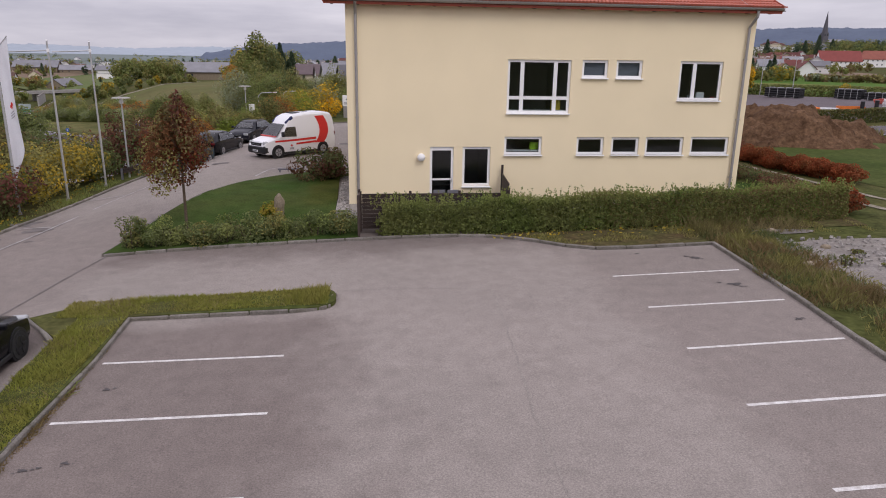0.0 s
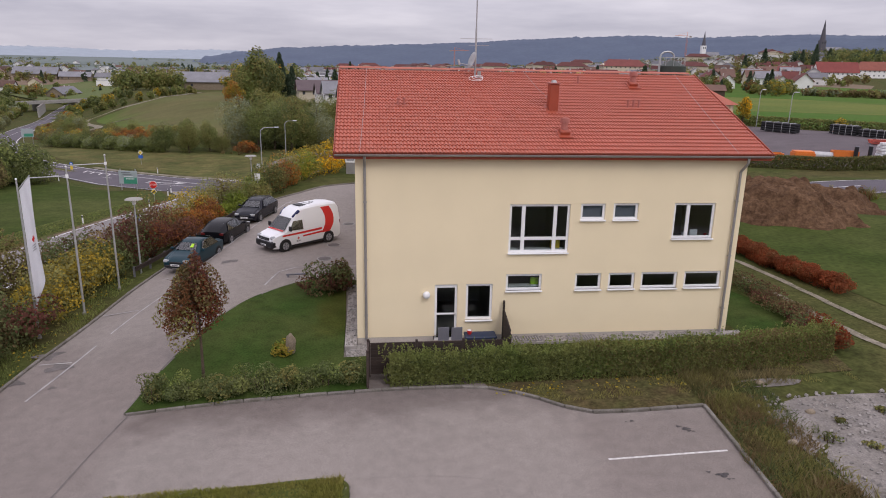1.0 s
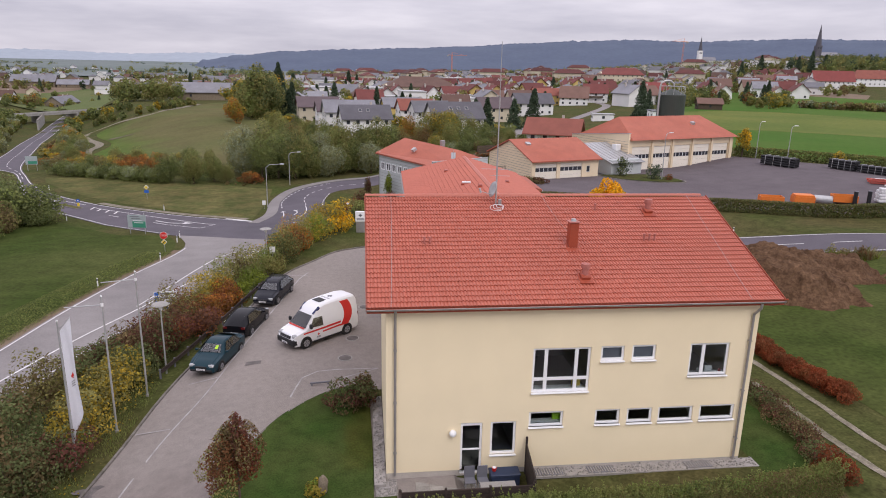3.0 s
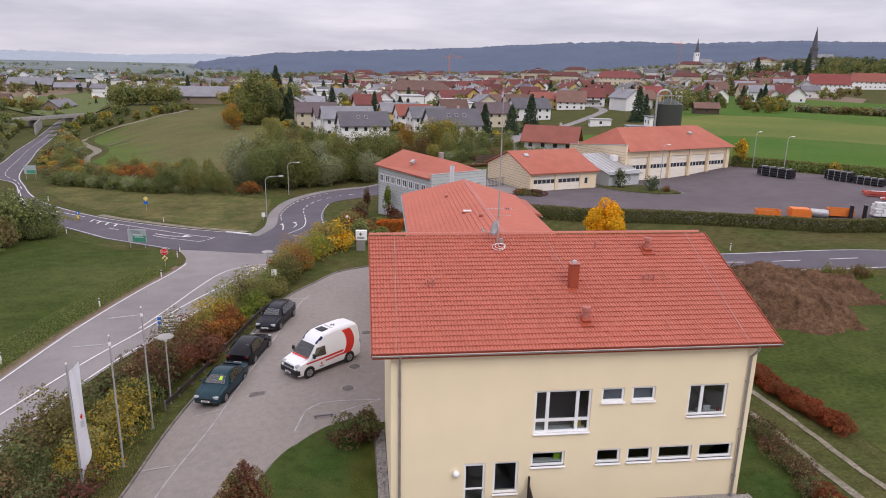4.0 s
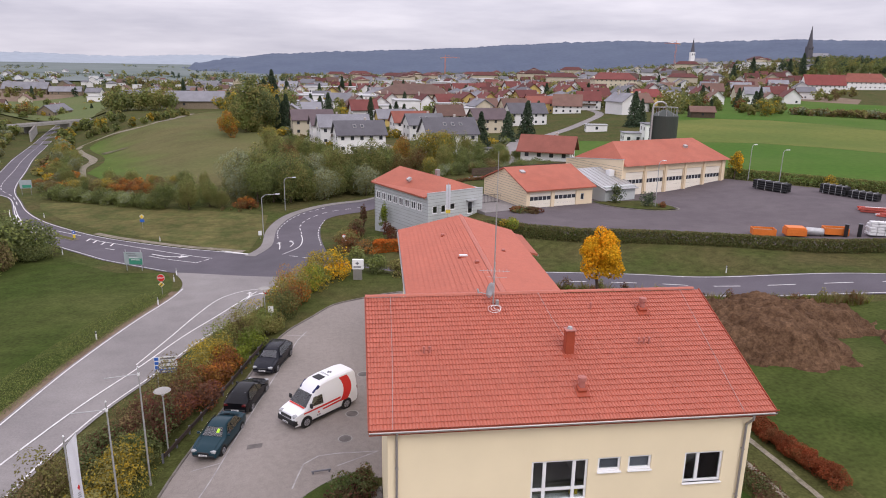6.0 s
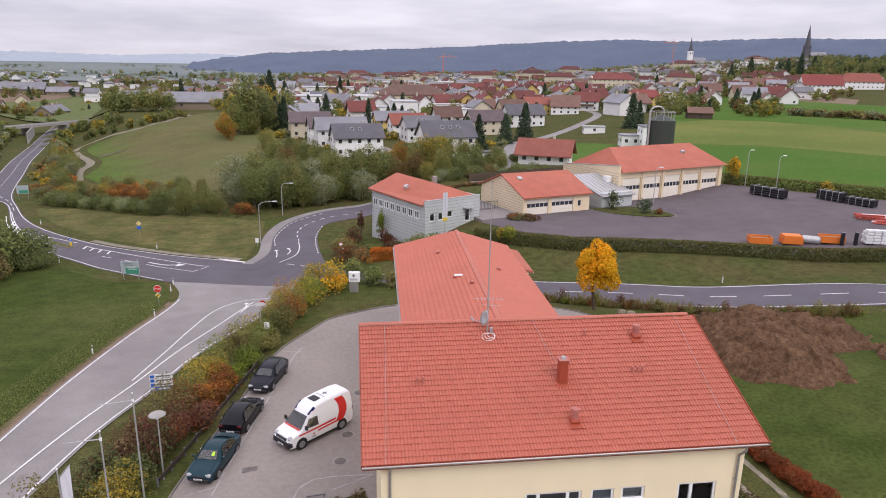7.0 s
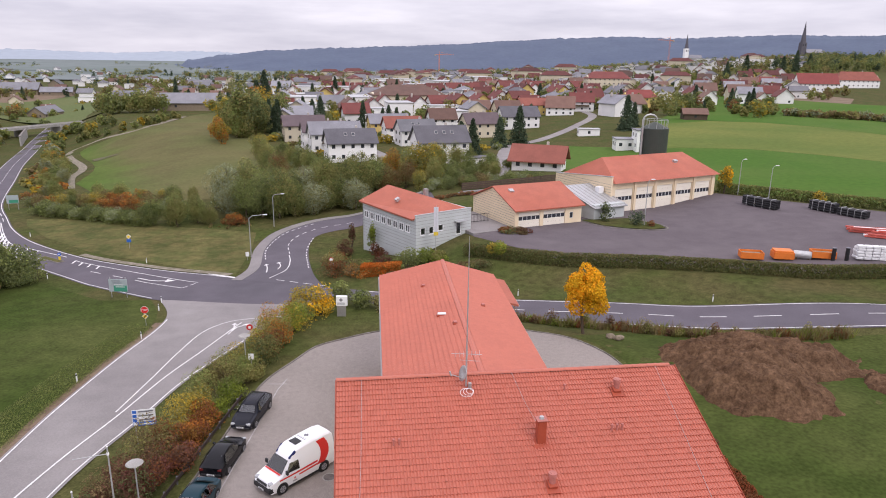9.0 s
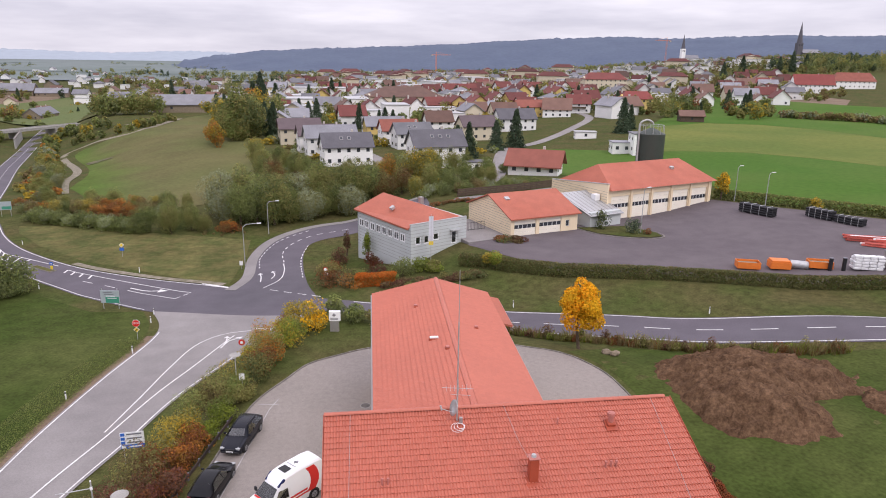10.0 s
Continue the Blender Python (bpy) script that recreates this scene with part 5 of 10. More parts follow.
# ---- depot: office, garage, engine shed ----
def frame_xf(ax, ay, bx, by, z):
    """A pose with its origin at a, x towards b."""
    return pose(ax, ay, z, 0, 0, math.degrees(math.atan2(by - ay, bx - ax))), math.hypot(bx - ax, by - ay)


m0, L0 = frame_xf(10.3, 82.2, 19.9, 87.6, -4.5)
office = tagged(new("depot_office"), "grey-blue clad office building with an orange-red hipped roof", "building")
office.matrix_world = m0
OL, OD, OH = 11.6, 17.0, 6.4
front_holes = [(0.9, 3.5, 2.0, 4.9), (2.6, 3.5, 3.7, 4.9), (4.5, 3.8, 5.7, 5.0), (8.3, 2.7, 9.5, 4.9)]
part("wall", pierced(0, OL, 0, 7.0, front_holes, 0.3, 0), M["siding"], office)
v, f = pierced(0, OD - 0.3, -3, OH, [(1.4 + 1.9 * i, 3.8, 2.8 + 1.9 * i, 5.1) for i in range(8)], 0.3, 0)
part("wall", ([(y * 1.0, p + 0.3, z) for p, y, z in v], [q[::-1] for q in f]), M["siding"], office)
part("wall", boxes(((OL - 0.15, OD / 2, 3), (0.3, OD - 0.6, 7.8))), M["siding"], office)
part("wall", boxes(((OL / 2, OD - 0.15, 3), (OL, 0.3, 7.8))), M["siding"], office)
part("floor", boxes(((OL / 2, OD / 2, 2.6), (OL - 0.7, OD - 0.7, 0.2)), ((OL / 2, 3, 4.5), (OL - 0.8, 0.1, 4))), M["interior"], office)
for h in front_holes:
    fr = part("window", boxes((((h[0] + h[2]) / 2, 0.1, h[1] + 0.08), (h[2] - h[0], 0.1, 0.16)), (((h[0] + h[2]) / 2, 0.1, h[3] - 0.08), (h[2] - h[0], 0.1, 0.16)), ((h[0] + 0.08, 0.1, (h[1] + h[3]) / 2), (0.16, 0.1, h[3] - h[1] - 0.3)), ((h[2] - 0.08, 0.1, (h[1] + h[3]) / 2), (0.16, 0.1, h[3] - h[1] - 0.3))), M["white"], office)
    part("pane", boxes((((h[0] + h[2]) / 2, 0.12, (h[1] + h[3]) / 2), (h[2] - h[0] - 0.1, 0.02, h[3] - h[1] - 0.1))), GLASS, fr)
for i in range(8):
    y0 = 1.05 + 1.9 * i
    fr = part("window", boxes(((0.02, y0 + 0.72, 4.45), (0.12, 0.16, 1.4)), ((0.02, y0 + 1.98, 4.45), (0.12, 0.16, 1.4)), ((0.02, y0 + 1.35, 3.83), (0.12, 1.2, 0.16)), ((0.02, y0 + 1.35, 5.07), (0.12, 1.2, 0.16)), ((0.02, y0 + 1.35, 4.45), (0.12, 0.12, 1.1))), M["white"], office)
    part("pane", boxes(((0.12, y0 + 1.35, 4.45), (0.02, 1.3, 1.2))), M["pane_far"], fr)
for j in range(12):
    z = 0.4 + 0.56 * j
    part("siding_joint", boxes(((OL / 2, -0.006, z), (OL, 0.02, 0.035)), *([((-0.006, OD / 2, z), (0.02, OD, 0.035))] if z < OH else [])), M["joint"], office)
v = [(-0.5, 0.45, 6.45), (3.2, 0.45, 6.75), (OL - 0.4, 0.45, 6.75), (OL + 0.5, 1.2, 6.6), (OL + 0.5, OD + 0.5, 6.6), (-0.5, OD + 0.5, 6.7), (7.4, 2.9, 8.3), (5.45, 16.9, 9.15)]
v += [(p[0], p[1], p[2] - 0.25) for p in v]
part("roof", (v, [(0, 1, 6, 7, 5), (1, 2, 6), (2, 3, 6), (3, 4, 7, 6), (4, 5, 7), (8, 13, 15, 14, 9), (0, 8, 9, 1), (0, 5, 13, 8), (4, 12, 13, 5), (3, 11, 12, 4), (2, 10, 11, 3)]), M["roof_orange"], office)
part("skylight", boxes(((2.6, 9.5, 7.9), (0.8, 0.7, 0.5), 0, 0, -30), bevel=0.03), M["galv"], office)
part("parapet", boxes(((OL / 2, 0.15, 7.04), (OL + 0.1, 0.4, 0.1))), M["galv"], office)
part("canopy", boxes(((8.9, -0.5, 5.15), (1.9, 1.1, 0.1))), M["galv"], office)
part("chimney", boxes(((OL / 2 + 2.6, 9, OH + 2.0), (0.7, 0.7, 1.8)), bevel=0.03), M["zinc"], office)

m1, L1 = frame_xf(28.2, 87.6, 41.2, 91.9, -1.32)
garage = tagged(new("depot_garage"), "cream garage with two sectional gates and an orange-red gable roof", "garage")
garage.matrix_world = m1
GL, GD, GH, GR = 14.2, 15.4, 3.35, 3.0
part("wall", pierced(0, GL, 0, GH, [(0.7, 0, 5.2, 2.75), (5.9, 0, 10.6, 2.75), (11.6, 0.9, 12.4, 2.1)], 0.3, 0), M["cream"], garage)
part("wall", boxes(((GL - 0.15, GD / 2, GH / 2), (0.3, GD - 0.6, GH))), M["cream"], garage)
part("wall", boxes(((GL / 2, GD - 0.15, GH / 2), (GL, 0.3, GH))), M["cream"], garage)
v = [(x, y, z) for x in (0, 0.3) for y, z in ((0.3, 0), (GD - 0.3, 0), (GD - 0.3, GH), (GD / 2, GH + GR - 0.2), (0.3, GH))]
part("gable_wall", (v, [(0, 4, 3, 2, 1), (5, 6, 7, 8, 9), (0, 5, 9, 4), (4, 9, 8, 3), (3, 8, 7, 2), (1, 2, 7, 6), (0, 1, 6, 5)]), M["cream"], garage)
part("plinth", boxes(((GL / 2, GD / 2, -1.6), (GL + 0.02, GD + 0.02, 3.2))), M["stucco_pale"], garage)
for j in range(12):
    part("panel_joint", boxes(((-0.012, GD / 2, 0.4 + 0.45 * j), (0.02, (GD - 0.6) * min(1, max(0.08, (GH + GR - 0.75 - 0.45 * j) / (GR - 0.2))), 0.035))), M["joint"], garage)
v, f = gable_roof(-0.4, GL + 0.4, -0.6, GD + 0.6, GH - 0.05, GH + GR + 0.05, along="x")
part("roof", (v, f), M["roof_orange"], garage)
for x0 in (0.7, 5.9):
    w = 4.5 if x0 < 1 else 4.7
    g = part("gate", boxes(*[((x0 + w / 2, 0.2, 0.34 + 0.68 * j), (w - 0.04, 0.06, 0.66)) for j in range(4) if j != 2], bevel=0.01), M["gate"], garage)
    part("pane", boxes(((x0 + w / 2, 0.2, 1.7), (w - 0.1, 0.05, 0.62))), M["pane_far"], g)
    for k in range(5):
        part("glazing_bar", boxes(((x0 + w * (k + 0.5) / 5 + w / 10, 0.16, 1.7), (0.07, 0.06, 0.62))), M["white"], g)
fr = part("window", boxes(((12.0, 0.12, 1.5), (0.76, 0.06, 1.16))), M["white"], garage)
part("pane", boxes(((12.0, 0.08, 1.5), (0.6, 0.04, 1.0))), M["pane_far"], fr)
part("skylight", boxes(((2.4, 5.6, GH + 2.25), (0.9, 0.9, 0.6), 0, 20), bevel=0.03), M["galv"], garage)

m2, L2 = frame_xf(49.9, 98.8, 77.0, 109.2, -1.3)
shed = tagged(new("engine_shed"), "cream engine shed with five tall sectional gates and an orange-red roof", "engine shed")
shed.matrix_world = m2
SL, SD, SH = 29.0, 15.0, 5.9
gates = [(0.9 + 5.5 * i, 0.0, 5.6 + 5.5 * i, 4.6) for i in range(5)]
part("wall", pierced(0, SL, 0, SH, gates, 0.35, 0), M["cream"], shed)
part("wall", boxes(((SL - 0.2, SD / 2, SH / 2), (0.35, SD - 0.7, SH))), M["cream"], shed)
part("wall", boxes(((SL / 2, SD - 0.2, SH / 2), (SL, 0.35, SH))), M["cream"], shed)
v = [(x, y, z) for x in (-0.35, 0.0) for y, z in ((-0.2, 0), (SD + 2, 0), (SD + 2, SH - 0.3), (-0.2, SH + 1.2))]
part("gable_wall", (v, [(0, 3, 2, 1), (4, 5, 6, 7), (0, 4, 7, 3), (3, 7, 6, 2), (1, 2, 6, 5)]), M["cream"], shed)
for j in range(11):
    part("panel_joint", boxes(((-0.362, SD / 2 + 0.8, 0.6 + 0.5 * j), (0.02, SD + 2, 0.04))), M["joint"], shed)
part("wall_cap", boxes(((-0.18, SD / 2 + 0.9, SH + 0.5), (0.5, SD + 2.4, 0.12), 0, -5.4)), M["galv"], shed)
v = [(0.1, -0.9, SH), (SL + 0.5, -0.9, SH), (SL + 0.5, SD, SH), (0.1, SD, SH), (3.6, SD / 2, SH + 3.9), (SL - 2.5, SD / 2, SH + 3.9)]
part("roof", (v, [(0, 1, 5, 4), (1, 2, 5), (2, 3, 4, 5), (3, 0, 4), (0, 3, 2, 1)]), M["roof_orange"], shed)
for i, h in enumerate(gates):
    xm = (h[0] + h[2]) / 2
    g = part("gate", boxes(*[((xm, 0.22, 0.38 + 0.76 * j), (4.6, 0.08, 0.74)) for j in range(6) if j not in (3,)], bevel=0.01), M["gate"], shed)
    part("pane", boxes(((xm, 0.22, 2.66), (4.4, 0.06, 0.74))), M["pane_far"], g)
    for k in range(4):
        part("glazing_bar", boxes(((h[0] + 4.7 * (k + 1) / 5, 0.17, 2.66), (0.08, 0.08, 0.7))), M["white"], g)
    part("pier", boxes(((h[2] + 0.4, -0.14, 2.9), (0.5, 0.3, 5.6))), M["cream"], shed)
part("skylight", boxes(((21, 4.2, SH + 2.5), (0.9, 0.7, 0.7), 0, 16), bevel=0.03), M["galv"], shed)
pv = [(20.3, 84.6), (28.15, 87.55), (23.4, 102), (15.0, 100.5)]
part("forecourt", (([(x, y, z) for z in (-1.215, -8.0) for x, y in pv]), [(0, 1, 2, 3), (0, 4, 5, 1), (1, 5, 6, 2), (2, 6, 7, 3), (3, 7, 4, 0)]), M["pale_road"])
tagged(bpy.data.objects["forecourt"], "pale paved forecourt between the office and the garage", "pavement", kind="structure")
gatef = thing("yard_gate", "dark steel bar gate between the office and the garage", "gate", (22.6, 92.6, -1.215), 20)
for k in range(2):
    part("rail", boxes(((0, 0, 0.25 + 1.3 * k), (4.6, 0.06, 0.06))), M["black"], gatef)
for k in range(16):
    part("bar", boxes(((-2.25 + 0.3 * k, 0, 0.85), (0.035, 0.035, 1.5))), M["black"], gatef)
link = thing("link_building", "low flat-roofed link between garage and engine shed", "building", (46.3, 98.5, -1.3), 22)
part("wall", boxes(((0, 0, 1.4), (7.5, 9, 2.8))), M["siding"], link)
part("roof", boxes(((0, 0, 3.6), (8.2, 10.4, 0.16), 0, 15), bevel=0.02), M["galv"], link, "pale grey sheet-metal lean-to roof")
for k in range(8):
    part("roof_seam", boxes(((-3.7 + 1.05 * k, 0, 3.7), (0.06, 10.3, 0.08), 0, 15)), M["zinc"], link)
part("flue_box", boxes(((2.2, 1.0, 4.4), (1.3, 1.1, 1.2)), bevel=0.03), M["plate"], link)
rw = thing("retaining_wall", "weathered timber and block wall behind the garage", "wall", (36, 121, -4.0), 8)
for i in range(13):
    part("panel", boxes(((-12 + 2 * i, 0, 1.6), (1.9, 0.3, 3.4))), M["concrete"], rw)
silo = thing("silo", "tall dark green cylindrical silo behind the engine shed", "silo", (72.3, 130.5, -2.2))
part("shell", rods(((0, 0, 0), (0, 0, 14.4), 3.2, None, 40)), M["silo"], silo, smooth=False)
part("roof", rods(((0, 0, 14.4), (0, 0, 15.8), 3.3, 0.5, 12)), M["silo"], silo)
part("rail", rods(*[((2.9 * math.cos(a), 2.9 * math.sin(a), 14.5), (2.9 * math.cos(a), 2.9 * math.sin(a), 16.4), 0.06, None, 5) for a in [i * math.pi / 5 for i in range(10)]], *[((2.9 * math.cos(a), 2.9 * math.sin(a), 16.4), (2.9 * math.cos(a + 0.63), 2.9 * math.sin(a + 0.63), 16.4), 0.05, None, 5) for a in [i * math.pi / 5 for i in range(10)]]), M["galv"], silo)
bm = rods(((-3.5, -0.9, 0), (-3.5, -0.9, 16.5), 0.25, None, 8))
for i in range(6):
    a0, a1 = math.pi - math.pi * i / 6, math.pi - math.pi * (i + 1) / 6
    rod(bm, (-1.8 + 1.7 * math.cos(a0), -0.9, 16.5 + 1.2 * math.sin(a0)), (-1.8 + 1.7 * math.cos(a1), -0.9, 16.5 + 1.2 * math.sin(a1)), 0.2, None, 8)
part("filling_pipe", bm, M["galv"], silo, "bright steel filling pipe")

# yard goods
for (ax, ay), (bx, by), rows in (((77.0, 98.3), (79.9, 91.9), 4), ((87.6, 92.9), (89.5, 88.3), 4), ((89.7, 87.8), (91.8, 83.2), 3)):
    L, ang = math.hypot(bx - ax, by - ay), math.degrees(math.atan2(by - ay, bx - ax))
    mx, my = (ax + bx) / 2 + 0.7, (ay + by) / 2 + 0.3
    t = thing("pipe_bundle", "bundle of black plastic pipes held by grey steel straps", "pipe bundle", (mx, my, H(mx, my) + 0.05), ang, "pipe bundles")
    for r in range(rows):
        for c in range(4):
            part("pipe", rods(((-L / 2, -0.63 + 0.42 * c, 0.36 + 0.42 * r), (L / 2, -0.63 + 0.42 * c, 0.36 + 0.42 * r), 0.21, None, 12)), M["black"], t)
    for k in (-0.36, -0.12, 0.12, 0.36):
        hh = 0.42 * rows + 0.2
        part("strap", boxes(((L * k, 0, hh / 2 + 0.04), (0.08, 1.78, hh)), bevel=0.02), M["galv"], t)
    part("tag", boxes(((0, 0.9, 0.9), (0.7, 0.03, 0.3))), M["plate"], t)
rng = random.Random(3)
for x, y, rz, n, lg in ((85.6, 74.6, -24, 16, 6.5), (88.6, 71.6, -30, 18, 7.0), (85.0, 71.4, -34, 8, 4.5)):
    pl = thing("beam_pile", "pile of long faded red and white steel beams in the yard", "steel beams", (x, y, H(x, y) + 0.05), rz, "beam piles")
    for i in range(n):
        part("beam", boxes(((rng.uniform(-0.5, 0.5), -1.4 + 0.42 * (i % 7) + 0.15 * (i // 7), 0.2 + 0.3 * (i // 7)), (lg * rng.uniform(0.8, 1.1), 0.26, 0.24), rng.uniform(-5, 5), 0, rng.uniform(-2, 2)), bevel=0.02), M["white"] if i % 6 == 3 else M["beam_red"], pl)


def skip(x, y, rz, w=3.2, d=1.9, full=False):
    t = thing("steel_skip", "orange steel tipping skip beside the yard hedge", "skip", (x, y, H(x, y) + 0.05), rz, "orange skips")
    part("floor", boxes(((0, 0, 0.25), (w, d, 0.1))), M["orange"], t)
    for s in (-1, 1):
        part("side", boxes(((0, s * d / 2, 0.7), (w, 0.08, 0.95))), M["orange"], t)
        part("end", boxes(((s * w / 2, 0, 0.7), (0.08, d - 0.1, 0.95))), M["orange"], t)
    if full:
        part("lid", boxes(((0, 0, 1.2), (w - 0.2, d - 0.2, 0.5)), bevel=0.05), M["orange"], t)
    else:
        part("load", boxes(((0, 0, 0.6), (w - 0.2, d - 0.2, 0.6)), bevel=0.1), M["stone"], t)


skip(59.4, 66.2, -18)
skip(63.8, 65.2, -16, 2.8, 2.0, True)
skip(69.0, 63.4, -20)
tk = thing("tank", "grey cylindrical tank lying beside the skips", "tank", (66.4, 64.3, H(66, 64) + 0.05), -30)
part("shell", rods(((-1.2, 0, 0.65), (1.2, 0, 0.65), 0.6, None, 20)), M["galv"], tk, smooth=False)
part("cradle", boxes(((-0.8, 0, 0.12), (0.2, 1.0, 0.3)), ((0.8, 0, 0.12), (0.2, 1.0, 0.3))), M["bark"], tk)
for x, y in ((69.6, 61.9), (71.2, 61.2)):
    o = thing("gate_post", "dark plastic bollard post beside the skips", "post", (x, y, H(x, y)), group="dark posts")
    part("post", rods(((0, 0, 0), (0, 0, 1.9), 0.28, None, 14)), M["black"], o)
    part("cap", rods(((0, 0, 1.9), (0, 0, 1.98), 0.3, None, 14)), M["bar"], o)
st = thing("bag_stack", "stepped stack of white wrapped sacks on pallets", "sack stack", (74.2, 60.6, H(74, 60) + 0.05), -18)
for j in range(5):
    for i in range(4):
        for k in range(2 if j < 4 else 1):
            part("sack", boxes(((-1.5 + 1.0 * i + 0.1 * (j % 2), -0.5 + 0.9 * k, 0.3 + 0.42 * j), (0.94, 0.84, 0.38)), bevel=0.06), M["plate"], st)
bx = thing("container", "dark grey steel box container in the yard", "container", (78.0, 59.6, H(78, 59) + 0.05), -18)
part("body", boxes(((0, 0, 1.2), (2.6, 2.2, 2.3)), bevel=0.05), M["zinc"], bx)
part("lid", boxes(((0, 0, 2.42), (2.7, 2.3, 0.14)), bevel=0.03), M["bar"], bx)
yi = thing("yard_island", "grass island with a kerb in the depot yard", "grass island", kind="structure")
part("grass", ([(*p, H(*p) + 0.18) for p in [(42.0, 93), (44.4, 88.6), (48.4, 85.9), (52.6, 84.8), (55.2, 85.6), (55.2, 88.4), (51.5, 93.6)]], [tuple(range(7))]), M["grass"], yi)

kerb(smoothed([(41.6, 93.2), (44.2, 88.4), (48.3, 85.6), (52.6, 84.5), (55.5, 85.4), (55.4, 88.6), (51.7, 93.8)], 5), label="pale kerb round the yard island", w=0.3)

# ---- vehicles ----
def loft(stations, sect):
    """Rings of points along x, closed at both ends."""
    v, f = [], []
    rings = [sect(*s) for s in stations]
    n = len(rings[0])
    for s, r in zip(stations, rings):
        v += [(s[0], y, z) for y, z in r]
    for i in range(len(rings) - 1):
        for j in range(n):
            a, b = i * n + j, i * n + (j + 1) % n
            f.append((a, b, b + n, a + n))
    f.append(tuple(range(n))[::-1])
    f.append(tuple(range((len(rings) - 1) * n, len(rings) * n)))
    return v, f


def section(x, zb, zs, zt, ws, wt):
    half = [(wt * 0.55, zt), (wt * 0.9, zt - 0.02), (wt, zt - 0.07), (lerp(wt, ws, 0.5), lerp(zt - 0.07, zs, 0.5)), (ws - 0.02, zs), (ws, zs - 0.12), (ws, lerp(zb, zs, 0.35)), (ws - 0.05, zb)]
    return half + [(-y, z) for y, z in half[::-1]]


def wheel(t, x, y, r, w):
    s = 1 if y > 0 else -1
    bm = rods(((x, y - s * w, r), (x, y, r), r, None, 22))
    tyre = part("wheel", bm, M["rubber"], t)
    part("rim", rods(((x, y - 0.02 * s, r), (x, y + 0.012 * s, r), r * 0.66, None, 18)), M["rim"], tyre)
    for k in range(5):
        a = 2 * math.pi * k / 5
        bm = bmesh.new()
        box(bm, (x + 0.4 * r * math.cos(a), y + 0.018 * s, r + 0.4 * r * math.sin(a)), (r * 0.16, 0.012, r * 0.5), ry=90 - math.degrees(a))
        part("spoke", bm, M["bar"], tyre)


def panel(pts, th=0.012):
    """A thin plate over a loop of points."""
    bm = bmesh.new()
    bm.faces.new([bm.verts.new(p) for p in pts])
    bm.normal_update()
    bmesh.ops.solidify(bm, geom=bm.faces[:], thickness=th)
    return bm


def glazed(name, pts, body, out=0.02):
    """A pane standing a little off the body, with the dark cabin lining behind it."""
    q = [Vector(c) for c in pts]
    nrm = (q[1] - q[0]).cross(q[2] - q[0]).normalized()
    mid = sum(q, Vector()) / len(q)
    if nrm.dot(mid - Vector((0, 0, 0.8))) < 0:
        nrm = -nrm
    pane = part(name, panel([c + nrm * out for c in q], 0.006), CARGLASS, body)
    part("cabin_lining", panel([c + nrm * 0.004 for c in q], 0.004), M["car_lining"], body)
    return pane


def crease(ob, degrees=32):
    """Smooth panels that keep their folds."""
    ob.data.polygons.foreach_set("use_smooth", [True] * len(ob.data.polygons))
    ob.data.set_sharp_from_angle(angle=radians(degrees))
    return ob


